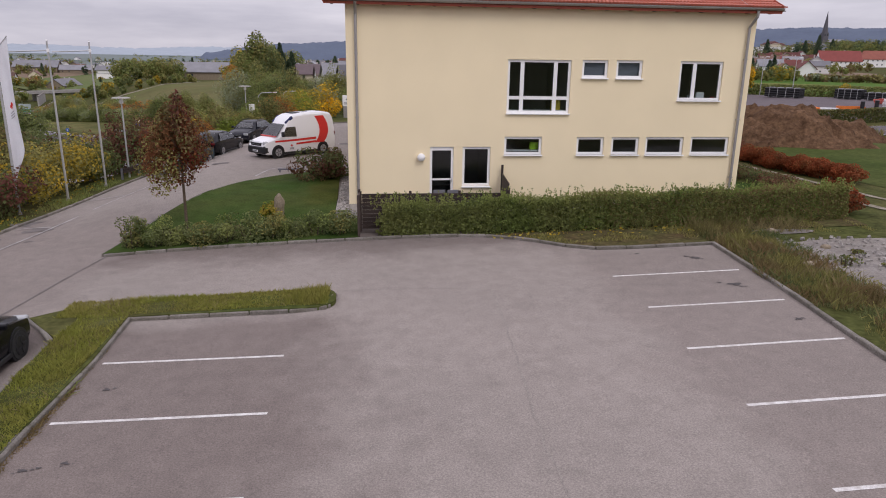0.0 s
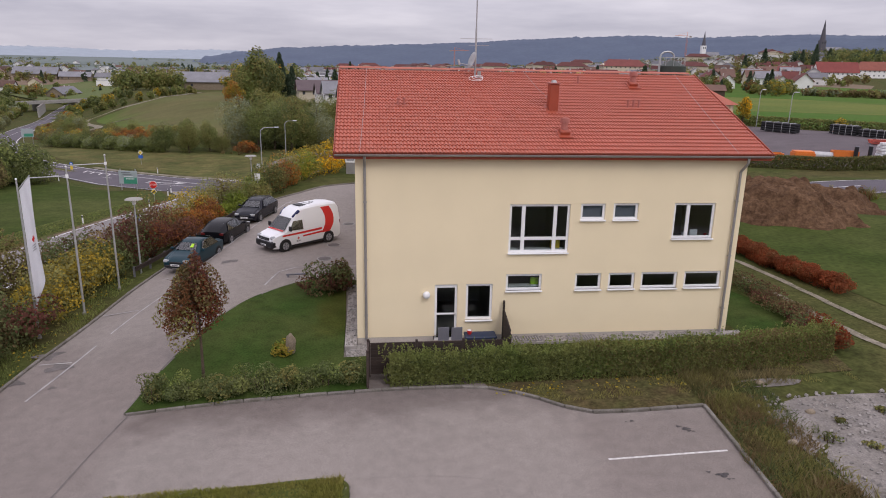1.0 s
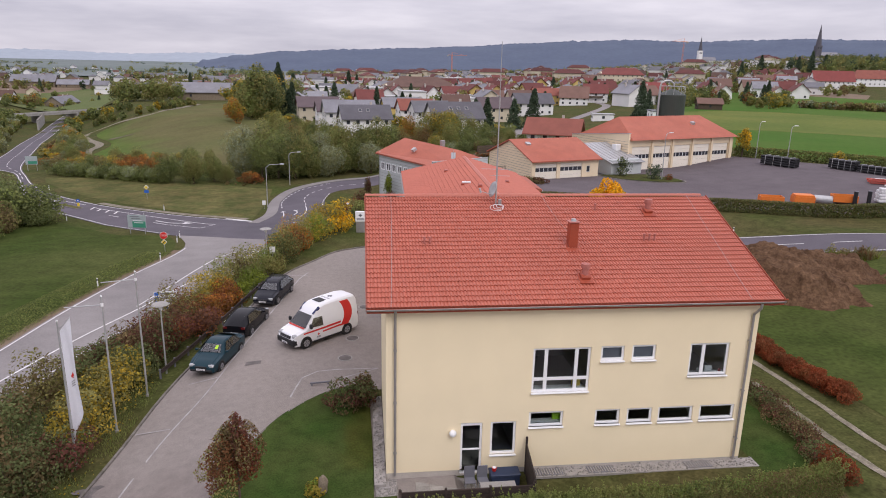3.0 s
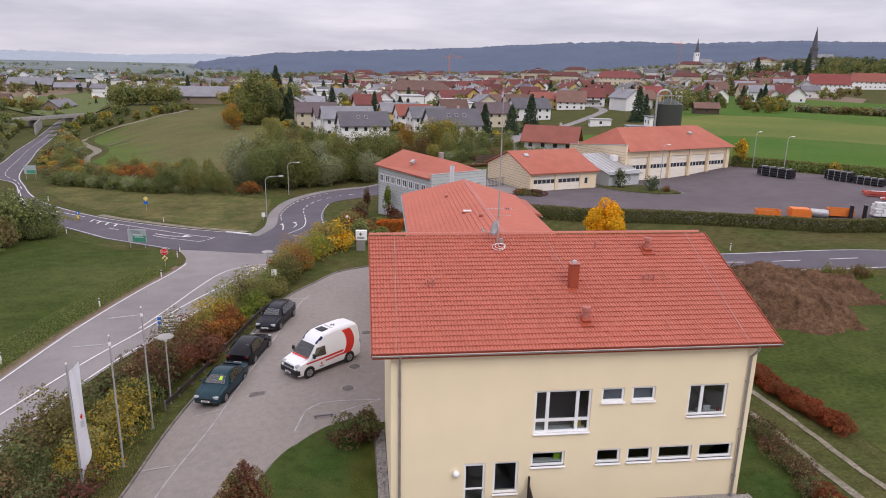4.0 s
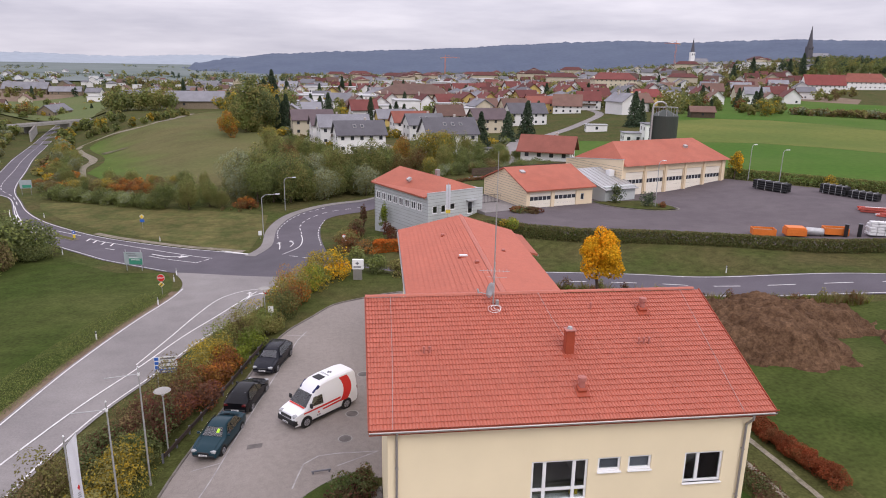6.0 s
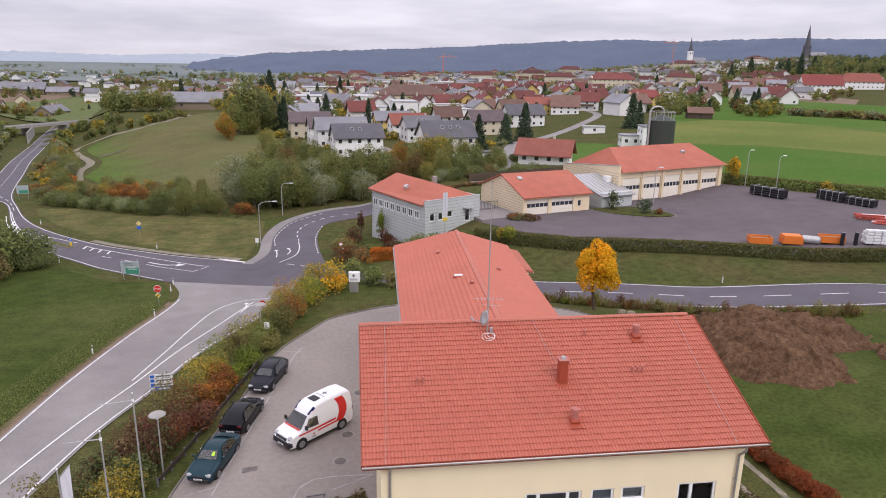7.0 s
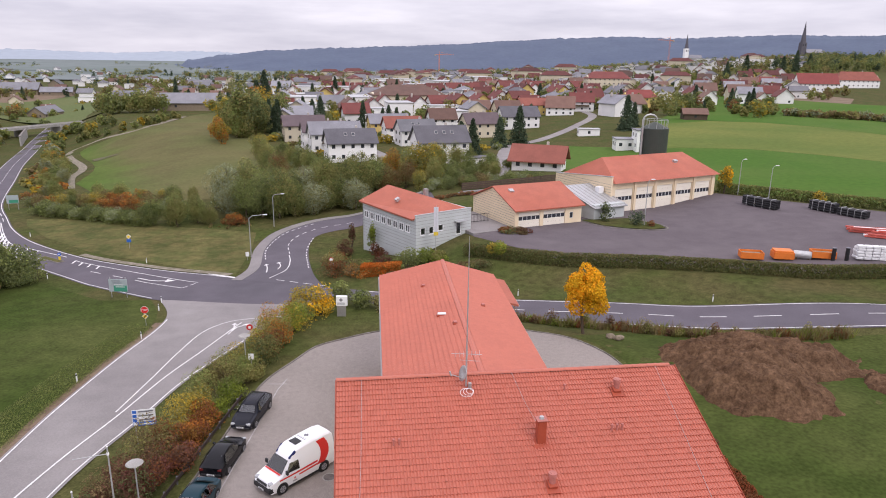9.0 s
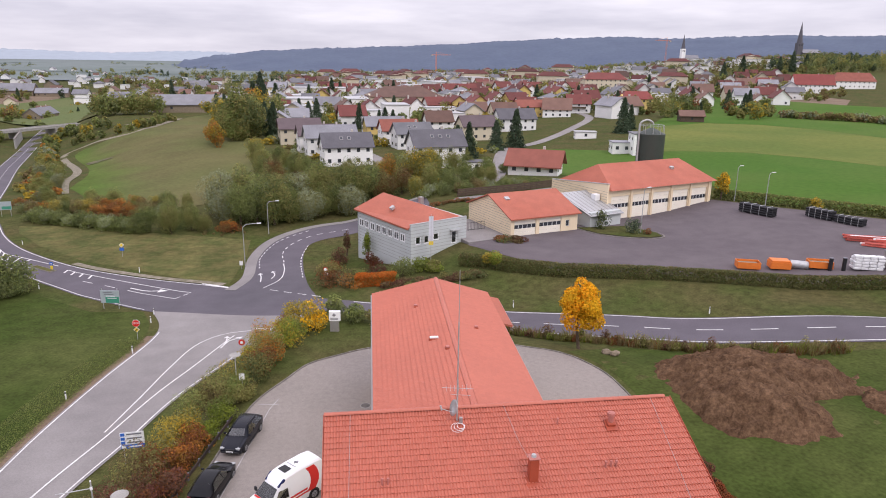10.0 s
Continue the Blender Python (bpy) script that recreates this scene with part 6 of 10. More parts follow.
def car(name, label, x, y, rz, paint, L=4.5, estate=False):
    t = thing(name, label, "car", (x, y, H(x, y) + 0.05), rz)
    h = L / 2
    w = 0.87
    tail = [(-h + 0.75, 0.2, 0.92, 1.38, w, 0.58), (-h + 0.25, 0.24, 0.92, 1.1 if estate else 0.97, w - 0.02, 0.62), (-h, 0.32, 0.85, 0.93, w - 0.1, 0.66)] if estate else [(-h + 1.15, 0.2, 0.92, 1.28, w, 0.56), (-h + 0.55, 0.24, 0.92, 0.98, w - 0.02, 0.66), (-h + 0.06, 0.28, 0.9, 0.95, w - 0.06, 0.66), (-h, 0.36, 0.8, 0.86, w - 0.12, 0.6)]
    st = [(h, 0.3, 0.55, 0.6, w - 0.22, 0.5), (h - 0.12, 0.22, 0.66, 0.72, w - 0.1, 0.6), (h - 0.6, 0.2, 0.78, 0.84, w - 0.02, 0.64), (h - 1.25, 0.2, 0.88, 0.95, w, 0.66), (h - 1.75, 0.2, 0.92, 1.3, w, 0.55), (h - 2.1, 0.2, 0.92, 1.42, w, 0.56), (0.0 - 0.3, 0.2, 0.92, 1.45, w, 0.57)] + tail
    body = crease(part("body", loft(st, section), paint, t))
    # glazing follows the cabin sides
    f0, f1, b0 = h - 1.36, h - 1.98, -h + (0.85 if estate else 1.2)
    for s in (-1, 1):
        for xa, xb, xc, xd in ((f0 - 0.1, f1 - 0.12, -0.12, -0.12), (-0.2, -0.2, b0 + 0.1, b0 - 0.35)):
            glazed("side_window", [(xa, s * (w + 0.0), 0.95), (xb, s * 0.615, 1.35), (xc, s * 0.62, 1.37), (xd, s * (w + 0.0), 0.95)], body)
        part("mirror", boxes(((f0 - 0.15, s * (w + 0.1), 1.0), (0.14, 0.2, 0.13)), bevel=0.03), paint, body)
        part("headlamp", boxes(((h - 0.13, s * 0.58, 0.63), (0.2, 0.34, 0.15), s * -12), bevel=0.03), M["lamp"], body)
        part("tail_lamp", boxes(((-h + 0.04, s * 0.6, 0.8), (0.12, 0.3, 0.16), s * 10), bevel=0.02), M["tail"], body)
        part("sill_trim", boxes(((0, s * (w - 0.01), 0.24), (L * 0.5, 0.05, 0.1)), bevel=0.01), M["black"], body)
        for wx in (h - 0.85, -h + 0.85):
            part("wheel_arch", rods(((wx, s * (w - 0.2), 0.33), (wx, s * (w + 0.012), 0.33), 0.38, None, 24)), M["black"], body)
            wheel(t, wx, s * (w + 0.03), 0.32, 0.2)
    glazed("windscreen", [(h - 1.28, 0.63, 0.972), (h - 1.28, -0.63, 0.972), (h - 1.76, -0.5, 1.305), (h - 1.76, 0.5, 1.305)], body)
    rb = -h + (0.3 if estate else 0.6)
    glazed("rear_window", [(rb - 0.03, 0.6, 1.02), (rb + 0.5, 0.5, 1.36), (rb + 0.5, -0.5, 1.36), (rb - 0.03, -0.6, 1.02)], body)
    part("grille", boxes(((h - 0.03, 0, 0.52), (0.1, 0.7, 0.2)), bevel=0.02), M["black"], body)
    part("front_bumper", boxes(((h - 0.05, 0, 0.36), (0.16, 1.35, 0.14)), bevel=0.04), M["black"], body)
    part("rear_bumper", boxes(((-h + 0.05, 0, 0.42), (0.16, 1.4, 0.18)), bevel=0.04), M["black"], body)
    for e in (h + 0.04, -h - 0.04):
        part("plate", boxes(((e, 0, 0.43), (0.02, 0.52, 0.11))), M["plate"], body)
        part("plate_bar", boxes(((e * 1.005, 0, 0.43), (0.02, 0.36, 0.05))), M["bar"], body)
    if estate and paint is M["car_grey"]:
        for s in (-1, 1):
            part("roof_rail", rods(((h - 2.1, s * 0.52, 1.48), (-h + 0.9, s * 0.52, 1.47), 0.02, None, 6)), M["black"], body)
    return t


c1 = car("car", "dark teal saloon car parked along the kerb", -9.87, 13.6, 256, M["car_teal"], 4.45)
c2 = car("car", "black hatchback parked backwards along the kerb", -8.9, 18.5, 77, M["car_black"], 4.35, True)
car("car", "graphite estate car with roof rails parked along the kerb", -7.8, 24.2, 256, M["car_grey"], 4.6, True)
c4 = car("car", "black hatchback parked beside the grass island", -7.6, -13.78, 90, M["car_black"], 4.2, True)
for o in c4.children_recursive:
    if o.name.startswith(("rim", "spoke")):
        o.data.materials[0] = M["black"]
for y in (0.2,):
    part("vest", panel([(0.8, y, 1.135), (0.8, y + 0.2, 1.135), (0.58, y + 0.18, 1.285), (0.58, y + 0.03, 1.285)], 0.006), M["hivis"], c1, "hi-vis yellow vest hung over the seat")


def van_section(x, zb, zs, zt, ws, wt):
    half = [(wt * 0.5, zt), (wt * 0.85, zt - 0.03), (wt, zt - 0.13), (lerp(wt, ws, 0.5), lerp(zt - 0.13, zs, 0.5)), (ws - 0.01, zs), (ws, zs - 0.15), (ws, lerp(zb, zs, 0.3)), (ws - 0.04, zb)]
    return half + [(-y, z) for y, z in half[::-1]]


van = thing("ambulance", "white high-roof ambulance van with red stripes and blue lights", "ambulance", (-3.9, 16.0, H(-3.9, 16.0) + 0.05), 222)
VST = [(2.62, 0.38, 0.75, 0.82, 0.72, 0.5), (2.52, 0.26, 0.92, 1.0, 0.86, 0.62), (2.1, 0.24, 1.05, 1.13, 0.93, 0.72), (1.62, 0.24, 1.18, 1.26, 0.95, 0.78), (1.0, 0.24, 1.2, 1.95, 0.95, 0.73), (0.72, 0.24, 1.2, 2.3, 0.95, 0.72), (0.3, 0.24, 1.2, 2.5, 0.95, 0.72), (-0.5, 0.24, 1.2, 2.58, 0.95, 0.73), (-1.9, 0.26, 1.2, 2.6, 0.95, 0.74), (-2.45, 0.28, 1.2, 2.52, 0.94, 0.72), (-2.64, 0.36, 1.2, 2.3, 0.9, 0.68)]
vb = crease(part("body", loft(VST, van_section), M["van_white"], van))


def vside(x, z):
    """Half width of the van's side at x and z."""
    for a, b in zip(VST, VST[1:]):
        if b[0] <= x <= a[0]:
            k = (a[0] - x) / (a[0] - b[0])
            zb, zs, zt, ws, wt = (lerp(a[i], b[i], k) for i in range(1, 6))
            if z <= zs - 0.15:
                return ws
            return lerp(ws, wt, min(1, max(0, (z - zs) / max(0.01, zt - 0.13 - zs))))
    return 0.95


def vstrip(pts, mt, nm, lb="", th=0.012):
    for s in (-1, 1):
        q = [(x, s * (vside(x, z) + 0.012), z) for x, z in pts]
        part(nm, panel(q if s < 0 else q[::-1], th), mt, vb, lb)


for s in (-1, 1):
    glazed("side_window", [(x, s * (vside(x, z) + 0.006), z) for x, z in ((1.36, 1.24), (0.98, 1.76), (0.36, 1.78), (0.36, 1.2))], vb)
vstrip([(1.9, 0.94), (1.9, 1.04), (0.4, 1.06), (0.4, 0.94)], M["van_red"], "stripe", "red stripe")
vstrip([(0.4, 0.94), (0.4, 1.06), (-1.1, 1.1), (-1.1, 0.96)], M["van_red"], "stripe", "red stripe")
vstrip([(0.4, 0.72), (0.4, 0.82), (-1.1, 0.88), (-1.1, 0.76)], M["van_red"], "stripe", "red stripe")
for k in range(6):
    z0, z1 = 0.74 + 0.27 * k, 0.74 + 0.27 * (k + 1)
    c = lambda z: -1.36 + 0.42 * (1 - ((z - 1.62) / 0.9) ** 2) * -1
    vstrip([(c(z0) + 0.34, z0), (c(z1) + 0.34, z1), (c(z1) - 0.34, z1), (c(z0) - 0.34, z0)], M["van_red"], "stripe", "broad red band")
glazed("windscreen", [(1.66, 0.8, 1.27), (1.66, -0.8, 1.27), (1.03, -0.68, 1.93), (1.03, 0.68, 1.93)], vb)
part("bonnet_band", boxes(((1.74, 0, 1.262), (0.1, 1.5, 0.03), 0, 0, 13)), M["van_red"], vb, "red band across the bonnet")
for s in (-1, 1):
    part("light_bar", boxes(((0.68, s * 0.66, 2.16), (0.62, 0.13, 0.2), s * -6, 0, 38), bevel=0.04), M["van_blue"], vb, "blue warning light")
part("hatch", boxes(((-0.1, 0, 2.56), (0.55, 0.7, 0.05)), bevel=0.01), M["black"], vb, "dark roof hatch")
part("roof_emblem", boxes(((-1.0, 0, 2.6), (0.1, 0.34, 0.015)), ((-1.0, 0, 2.6), (0.34, 0.1, 0.017))), M["bar"], vb)
part("roof_lettering", boxes(*[((-0.62, -0.35 + 0.17 * i, 2.592), (0.14, 0.09, 0.012)) for i in range(5)]), M["rim"], vb)
part("bumper", boxes(((2.46, 0, 0.52), (0.42, 1.76, 0.46)), bevel=0.09), M["black"], vb)
part("grille", boxes(((2.58, 0, 0.84), (0.14, 1.0, 0.17)), bevel=0.02), M["black"], vb)
part("grille_trim", boxes(((2.655, 0, 0.84), (0.02, 0.8, 0.02))), M["rim"], vb)
part("rear_bumper", boxes(((-2.62, 0, 0.44), (0.2, 1.7, 0.2)), bevel=0.05), M["black"], vb)
for s in (-1, 1):
    part("headlamp", boxes(((2.42, s * 0.68, 0.9), (0.3, 0.3, 0.2), s * -20), bevel=0.05), M["lamp"], vb)
    part("mirror", boxes(((1.42, s * 1.08, 1.4), (0.14, 0.24, 0.3)), bevel=0.04), M["black"], vb)
    part("tail_lamp", boxes(((-2.62, s * 0.84, 1.1), (0.1, 0.12, 0.5)), bevel=0.02), M["tail"], vb)
    part("sill_trim", boxes(((0, s * 0.93, 0.28), (3.0, 0.06, 0.1))), M["black"], vb)
    part("emblem", boxes(((0.75, s * 0.962, 0.7), (0.05, 0.012, 0.16)), ((0.75, s * 0.962, 0.7), (0.16, 0.014, 0.05))), M["van_red"], vb)
    part("lettering", boxes(*[((0.75, s * 0.962, 0.55 - 0.06 * i), (0.3, 0.01, 0.025)) for i in range(2)]), M["bar"], vb)
    for wx in (1.72, -1.62):
        part("wheel_arch", rods(((wx, s * 0.75, 0.36), (wx, s * 0.957, 0.36), 0.43, None, 26)), M["black"], vb)
        wheel(van, wx, s * 0.975, 0.35, 0.22)
for e in (2.69, -2.74):
    part("plate", boxes(((e, 0, 0.46), (0.02, 0.52, 0.11))), M["plate"], vb)
    part("plate_bar", boxes(((e * 1.004, 0, 0.46), (0.02, 0.36, 0.05))), M["bar"], vb)

# ---- plants ----
def leaf_mesh(name, pts, size, seed, flat=0.0, long=1.6, nrm=None, kinds=None, which=None):
    """One small leaf at every point; with nrm the leaves mostly face that way, with kinds each takes one of several colours."""
    r = np.random.RandomState(seed)
    pts = np.asarray(pts, float)
    n = len(pts)
    if nrm is not None:
        w = nrm + r.normal(size=(n, 3)) * 0.55
        a = np.cross(w, r.normal(size=(n, 3)))
        a /= np.linalg.norm(a, axis=1)[:, None] + 1e-9
        b = np.cross(w, a)
    else:
        a = r.normal(size=(n, 3))
        a[:, 2] *= 1 - flat
        a /= np.linalg.norm(a, axis=1)[:, None] + 1e-9
        b = np.cross(a, r.normal(size=(n, 3)))
    b /= np.linalg.norm(b, axis=1)[:, None] + 1e-9
    s = size * r.uniform(0.6, 1.3, (n, 1))
    v = np.stack([pts - a * s * long / 2, pts + b * s / 2, pts + a * s * long / 2, pts - b * s / 2], 1).reshape(-1, 3)
    me = bpy.data.meshes.new(name)
    me.vertices.add(4 * n)
    me.vertices.foreach_set("co", v.ravel())
    me.loops.add(4 * n)
    me.loops.foreach_set("vertex_index", np.arange(4 * n))
    me.polygons.add(n)
    me.polygons.foreach_set("loop_start", np.arange(0, 4 * n, 4))
    for k in kinds or ():
        me.materials.append(LEAF[k])
    if which is not None:
        me.polygons.foreach_set("material_index", np.asarray(which, np.int32))
    me.update()
    me.validate()
    return me


def clumps(n, rx, ry, rz, k, seed, core=0.42, rag=0.0):
    """Points and outward directions in k overlapping clumps that fill an uneven ellipsoid; also each one's clump."""
    r = np.random.RandomState(seed)
    c = r.normal(size=(k, 3))
    c /= np.linalg.norm(c, axis=1)[:, None]
    c *= r.uniform(0.25, 0.78, (k, 1)) * (1 + rag * r.uniform(-0.5, 1.0, (k, 1)))
    rad = r.uniform(core * 0.65, core * 1.15, k)
    w = rad ** 2 / (rad ** 2).sum()
    i = r.choice(k, n, p=w)
    d = r.normal(size=(n, 3))
    d /= np.linalg.norm(d, axis=1)[:, None]
    p = c[i] + d * rad[i][:, None] * r.uniform(0.55, 1.0 + 0.4 * rag, (n, 1)) ** 0.5
    out = d * 0.7 + c[i] * 0.5 + (0, 0, 0.25)
    return p * (rx, ry, rz), out, i


def leaf_kind(i, k, kinds, seed):
    """A colour for every leaf: each clump has a main one, with some of the others strewn in."""
    r = np.random.RandomState(seed + 900)
    main = r.randint(0, len(kinds), k)
    return np.where(r.uniform(size=len(i)) < 0.7, main[i], r.randint(0, len(kinds), len(i)))


def wood(h, r0, spread, top, seed, limbs=7):
    """A tapered trunk with limbs that reach into the crown."""
    rg = random.Random(seed)
    bm = bmesh.new()
    bend = [(0, 0, -0.2), (rg.uniform(-0.05, 0.05) * h, rg.uniform(-0.05, 0.05) * h, h * 0.4), (rg.uniform(-0.05, 0.05) * h, rg.uniform(-0.05, 0.05) * h, top * 0.85)]
    rod(bm, bend[0], bend[1], r0, r0 * 0.7, 8)
    rod(bm, bend[1], bend[2], r0 * 0.7, r0 * 0.2, 7)
    for i in range(limbs):
        a = 2 * math.pi * i / limbs + rg.uniform(-0.4, 0.4)
        k = rg.uniform(0.15, 0.75)
        p = Vector(bend[1]).lerp(Vector(bend[2]), k)
        q = p + Vector((math.cos(a) * spread * 0.7, math.sin(a) * spread * 0.7, (top - h * 0.4) * rg.uniform(0.1, 0.35)))
        rod(bm, p, q, r0 * 0.35 * (1 - k * 0.5), r0 * 0.08, 5)
    return bm


SEED = [10]


def tree(x, y, h, rx, kinds, name="tree", label="", clear=0.25, n=900, leaf=0.34, k=14, group="", z=None, taper=0.25, core=0.42, rag=0.0, bole=1.0):
    """A tree: tapered trunk and limbs, and a crown of leaves in one or more colours."""
    SEED[0] += 1
    t = thing(name, label, "tree", (x, y, H(x, y) if z is None else z), group=group)
    part("trunk", wood(h, bole * (0.022 * h + 0.03), rx, h, SEED[0]), M["bark"], t)
    cz = h * (1 + clear) / 2
    p, out, i = clumps(n, rx, rx, h * (1 - clear) / 2, k, SEED[0], core, rag)
    q = np.clip(p[:, 2] / (h * (1 - clear) / 2), -1, 1)
    p[:, :2] *= (1 - taper * q)[:, None] / (1 + taper * 0.5)
    part_mesh = leaf_mesh("crown", p + (0, 0, cz), leaf, SEED[0], nrm=out, kinds=kinds, which=leaf_kind(i, k, kinds, SEED[0]))
    new("crown", part_mesh).parent = t
    return t


def bush(x, y, rx, h, kinds, label="", name="bush", n=700, leaf=0.17, ry=None, group="", rz=0, k=12):
    SEED[0] += 1
    t = thing(name, label or kinds[0] + " leaved shrub", "shrub", (x, y, H(x, y)), rz, group)
    part("stem", rods(*[((0.1 * math.cos(a), 0.1 * math.sin(a), -0.1), (rx * 0.5 * math.cos(a), (ry or rx) * 0.5 * math.sin(a), h * 0.7), 0.03, 0.01, 5) for a in [i * 1.26 for i in range(5)]]), M["bark"], t)
    p, out, i = clumps(n, rx, ry or rx, h * 0.56, k, SEED[0], 0.5, 0.25)
    p = p + (0, 0, h * 0.5)
    keep = p[:, 2] > 0.02
    new("foliage", leaf_mesh("foliage", p[keep], leaf, SEED[0], nrm=out[keep], kinds=kinds, which=leaf_kind(i, k, kinds, SEED[0])[keep])).parent = t
    return t


def hedge(line, w, h, kinds, label, n=6000, leaf=0.12, top=0.12, name="hedge", wavy=1.0, low=0.0, late=(), shoots=0):
    """A clipped hedge along a line, with loose shoots on top."""
    SEED[0] += 1
    r = np.random.RandomState(SEED[0])
    L = length(line)
    base = even(line, max(2, int(L / 0.5)))
    t = thing(name, label, "hedge", (base[0].x, base[0].y, H(base[0].x, base[0].y)))
    o0 = Vector(t.matrix_world.translation)
    stems = bmesh.new()
    for p in even(line, max(3, int(L / 0.8))):
        z = H(p.x, p.y)
        rod(stems, (p.x - o0.x, p.y - o0.y, z - o0.z - 0.1), (p.x - o0.x + r.uniform(-0.2, 0.2), p.y - o0.y + r.uniform(-0.2, 0.2), z - o0.z + h * 0.7), 0.03, 0.01, 5)
    tagged(part("stem", stems, M["bark"], t), kind="stuff")
    per = n // len(kinds)
    for j, kd in enumerate(kinds):
        s = r.uniform(0, len(base) - 1.001, per)
        if kd in late:
            s = (len(base) - 1.001) * (0.4 + 0.6 * r.uniform(0, 1, per) ** 0.6)
        i = s.astype(int)
        f = (s - i)[:, None]
        P = np.array([(p.x, p.y) for p in base])
        c = P[i] * (1 - f) + P[i + 1] * f
        d = P[i + 1] - P[i]
        d /= np.linalg.norm(d, axis=1)[:, None]
        side = np.stack([-d[:, 1], d[:, 0]], 1)
        # most leaves lie on the outer faces
        u, q = r.uniform(-1, 1, per), r.uniform(0, 1, per)
        face = r.uniform(0, 1, per)
        u = np.where(face < 0.6, np.sign(u) * r.uniform(0.75, 1.05, per), u)
        q = np.where(face > 0.6, r.uniform(0.86, 1.0 + top, per), q)
        wave = 1 + wavy * (0.06 * np.sin(s * 0.37 + 2 * j) + 0.05 * np.sin(s * 0.91)) - low * (1 - np.clip(s / len(base) * 4 - 0.4, 0, 1))
        xy = c + side * (u * w / 2 * (1 - 0.25 * q))[:, None]
        g = np.array([H(a, b) for a, b in xy])
        p = np.stack([xy[:, 0] - o0.x, xy[:, 1] - o0.y, g - o0.z + q * h * wave], 1)
        me = leaf_mesh("foliage", p, leaf, SEED[0] + 7 * j)
        me.materials.append(LEAF[kd])
        o = new("foliage", me)
        o.parent = t
    if shoots:
        pts = []
        for _ in range(shoots):
            q = base[r.randint(0, len(base))]
            x, y, tall = q.x + r.uniform(-0.4, 0.4), q.y + r.uniform(-0.45, 0.45) * w, r.uniform(0.12, 0.5)
            dx, dy = r.uniform(-0.15, 0.15, 2)
            for k in range(int(tall * 46)):
                u = r.uniform(0, 1)
                pts.append((x - o0.x + dx * u + r.uniform(-0.04, 0.04), y - o0.y + dy * u + r.uniform(-0.04, 0.04), H(x, y) - o0.z + h * 0.97 + tall * u))
        me = leaf_mesh("shoot", pts, leaf * 0.95, SEED[0] + 50)
        me.materials.append(LEAF[kinds[0]])
        tagged(new("shoot", me), kind="stuff").parent = t
    # the shaded inside
    m = n // 9
    s = r.uniform(0, len(base) - 1.001, m)
    i = s.astype(int)
    P = np.array([(p.x, p.y) for p in base])
    c = P[i] + (P[i + 1] - P[i]) * (s - i)[:, None] + r.uniform(-0.32, 0.32, (m, 2)) * w
    g = np.array([H(a, b) for a, b in c])
    q = r.uniform(0.05, 0.88, m) * h * (1 - low * 0.8 * (1 - np.clip(s / len(base) * 4 - 0.4, 0, 1)))
    me = leaf_mesh("inner_foliage", np.stack([c[:, 0] - o0.x, c[:, 1] - o0.y, g - o0.z + q], 1), leaf * 2.4, SEED[0] + 99)
    me.materials.append(LEAF["green"])
    new("inner_foliage", me).parent = t
    return t


def blades(name, label, spots, hgt, wid, kind, n, seed, lean=0.35, bare=-0.15, rise=0.02):
    """Upright grass blades scattered over rectangles (x0, y0, x1, y1)."""
    r = np.random.RandomState(seed)
    v, f = [], []
    for x0, y0, x1, y1 in spots:
        for _ in range(n):
            x, y = r.uniform(x0, x1), r.uniform(y0, y1)
            if y < -14 and x < -6.15 or -11.8 < y < -10.6 and -5.1 < x < 0:
                continue
            patch = noise.noise(Vector((x * 0.8, y * 0.8, seed)))
            if patch < bare:
                continue
            z, a = H(x, y) + rise, r.uniform(0, 6.28)
            h = hgt * r.uniform(0.4, 1.1) * max(0.35, 0.7 + patch)
            dx, dy = math.cos(a) * wid, math.sin(a) * wid
            lx, ly = r.normal(0, lean * h), r.normal(0, lean * h)
            k = len(v)
            v += [(x - dx, y - dy, z), (x + dx, y + dy, z), (x + lx * 0.5 + dx * 0.7, y + ly * 0.5 + dy * 0.7, z + h * 0.6), (x + lx, y + ly, z + h)]
            f += [(k, k + 1, k + 2, k + 3)]
    o = part(name, (v, f), LEAF[kind])
    return tagged(o, label, "grass", kind="stuff")


# by the house
hedge(V2([(1.25, -3.35), (6, -3.42), (12, -3.75), (16, -3.4), (19.2, -2.7)]), 1.0, 1.13, ["hedge", "green", "hedge", "dark", "olive", "brown"], "clipped green hornbeam hedge with loose shoots on top", 84000, 0.05, 0.1, low=0.12, late=("olive", "brown"), shoots=420)
tree(-5.8, -2.25, 5.5, 1.45, ["red", "rust", "maroon", "olive", "red", "brown", "red"], label="young maple with red and olive autumn leaves on the lawn", clear=0.22, n=12000, leaf=0.065, k=26, taper=0.72, core=0.36, rag=0.6, bole=0.4)
rng = random.Random(8)
for i in range(10):
    bush(-7.25 + 0.77 * i, -3.75 + 0.06 * i, 0.6 + 0.2 * rng.random(), 0.8 + 0.4 * rng.random(), ["dark", "dark", "green"] if i % 3 else ["dark", "olive"], "low dark green shrub along the kerb", n=1800, leaf=0.055, group="kerb shrubs")
bush(-1.75, 6.3, 1.35, 1.7, ["maroon", "brown", "dark"], "dark brownish round shrub at the house corner", n=2200, leaf=0.1)
bush(-1.0, 7.2, 0.8, 1.3, ["brown", "dark"], "dark brownish round shrub at the house corner", n=900, leaf=0.1)
bush(-3.1, -0.65, 0.48, 0.72, ["yellow", "lime"], "yellow-green small shrub beside a standing stone", n=700, leaf=0.08)
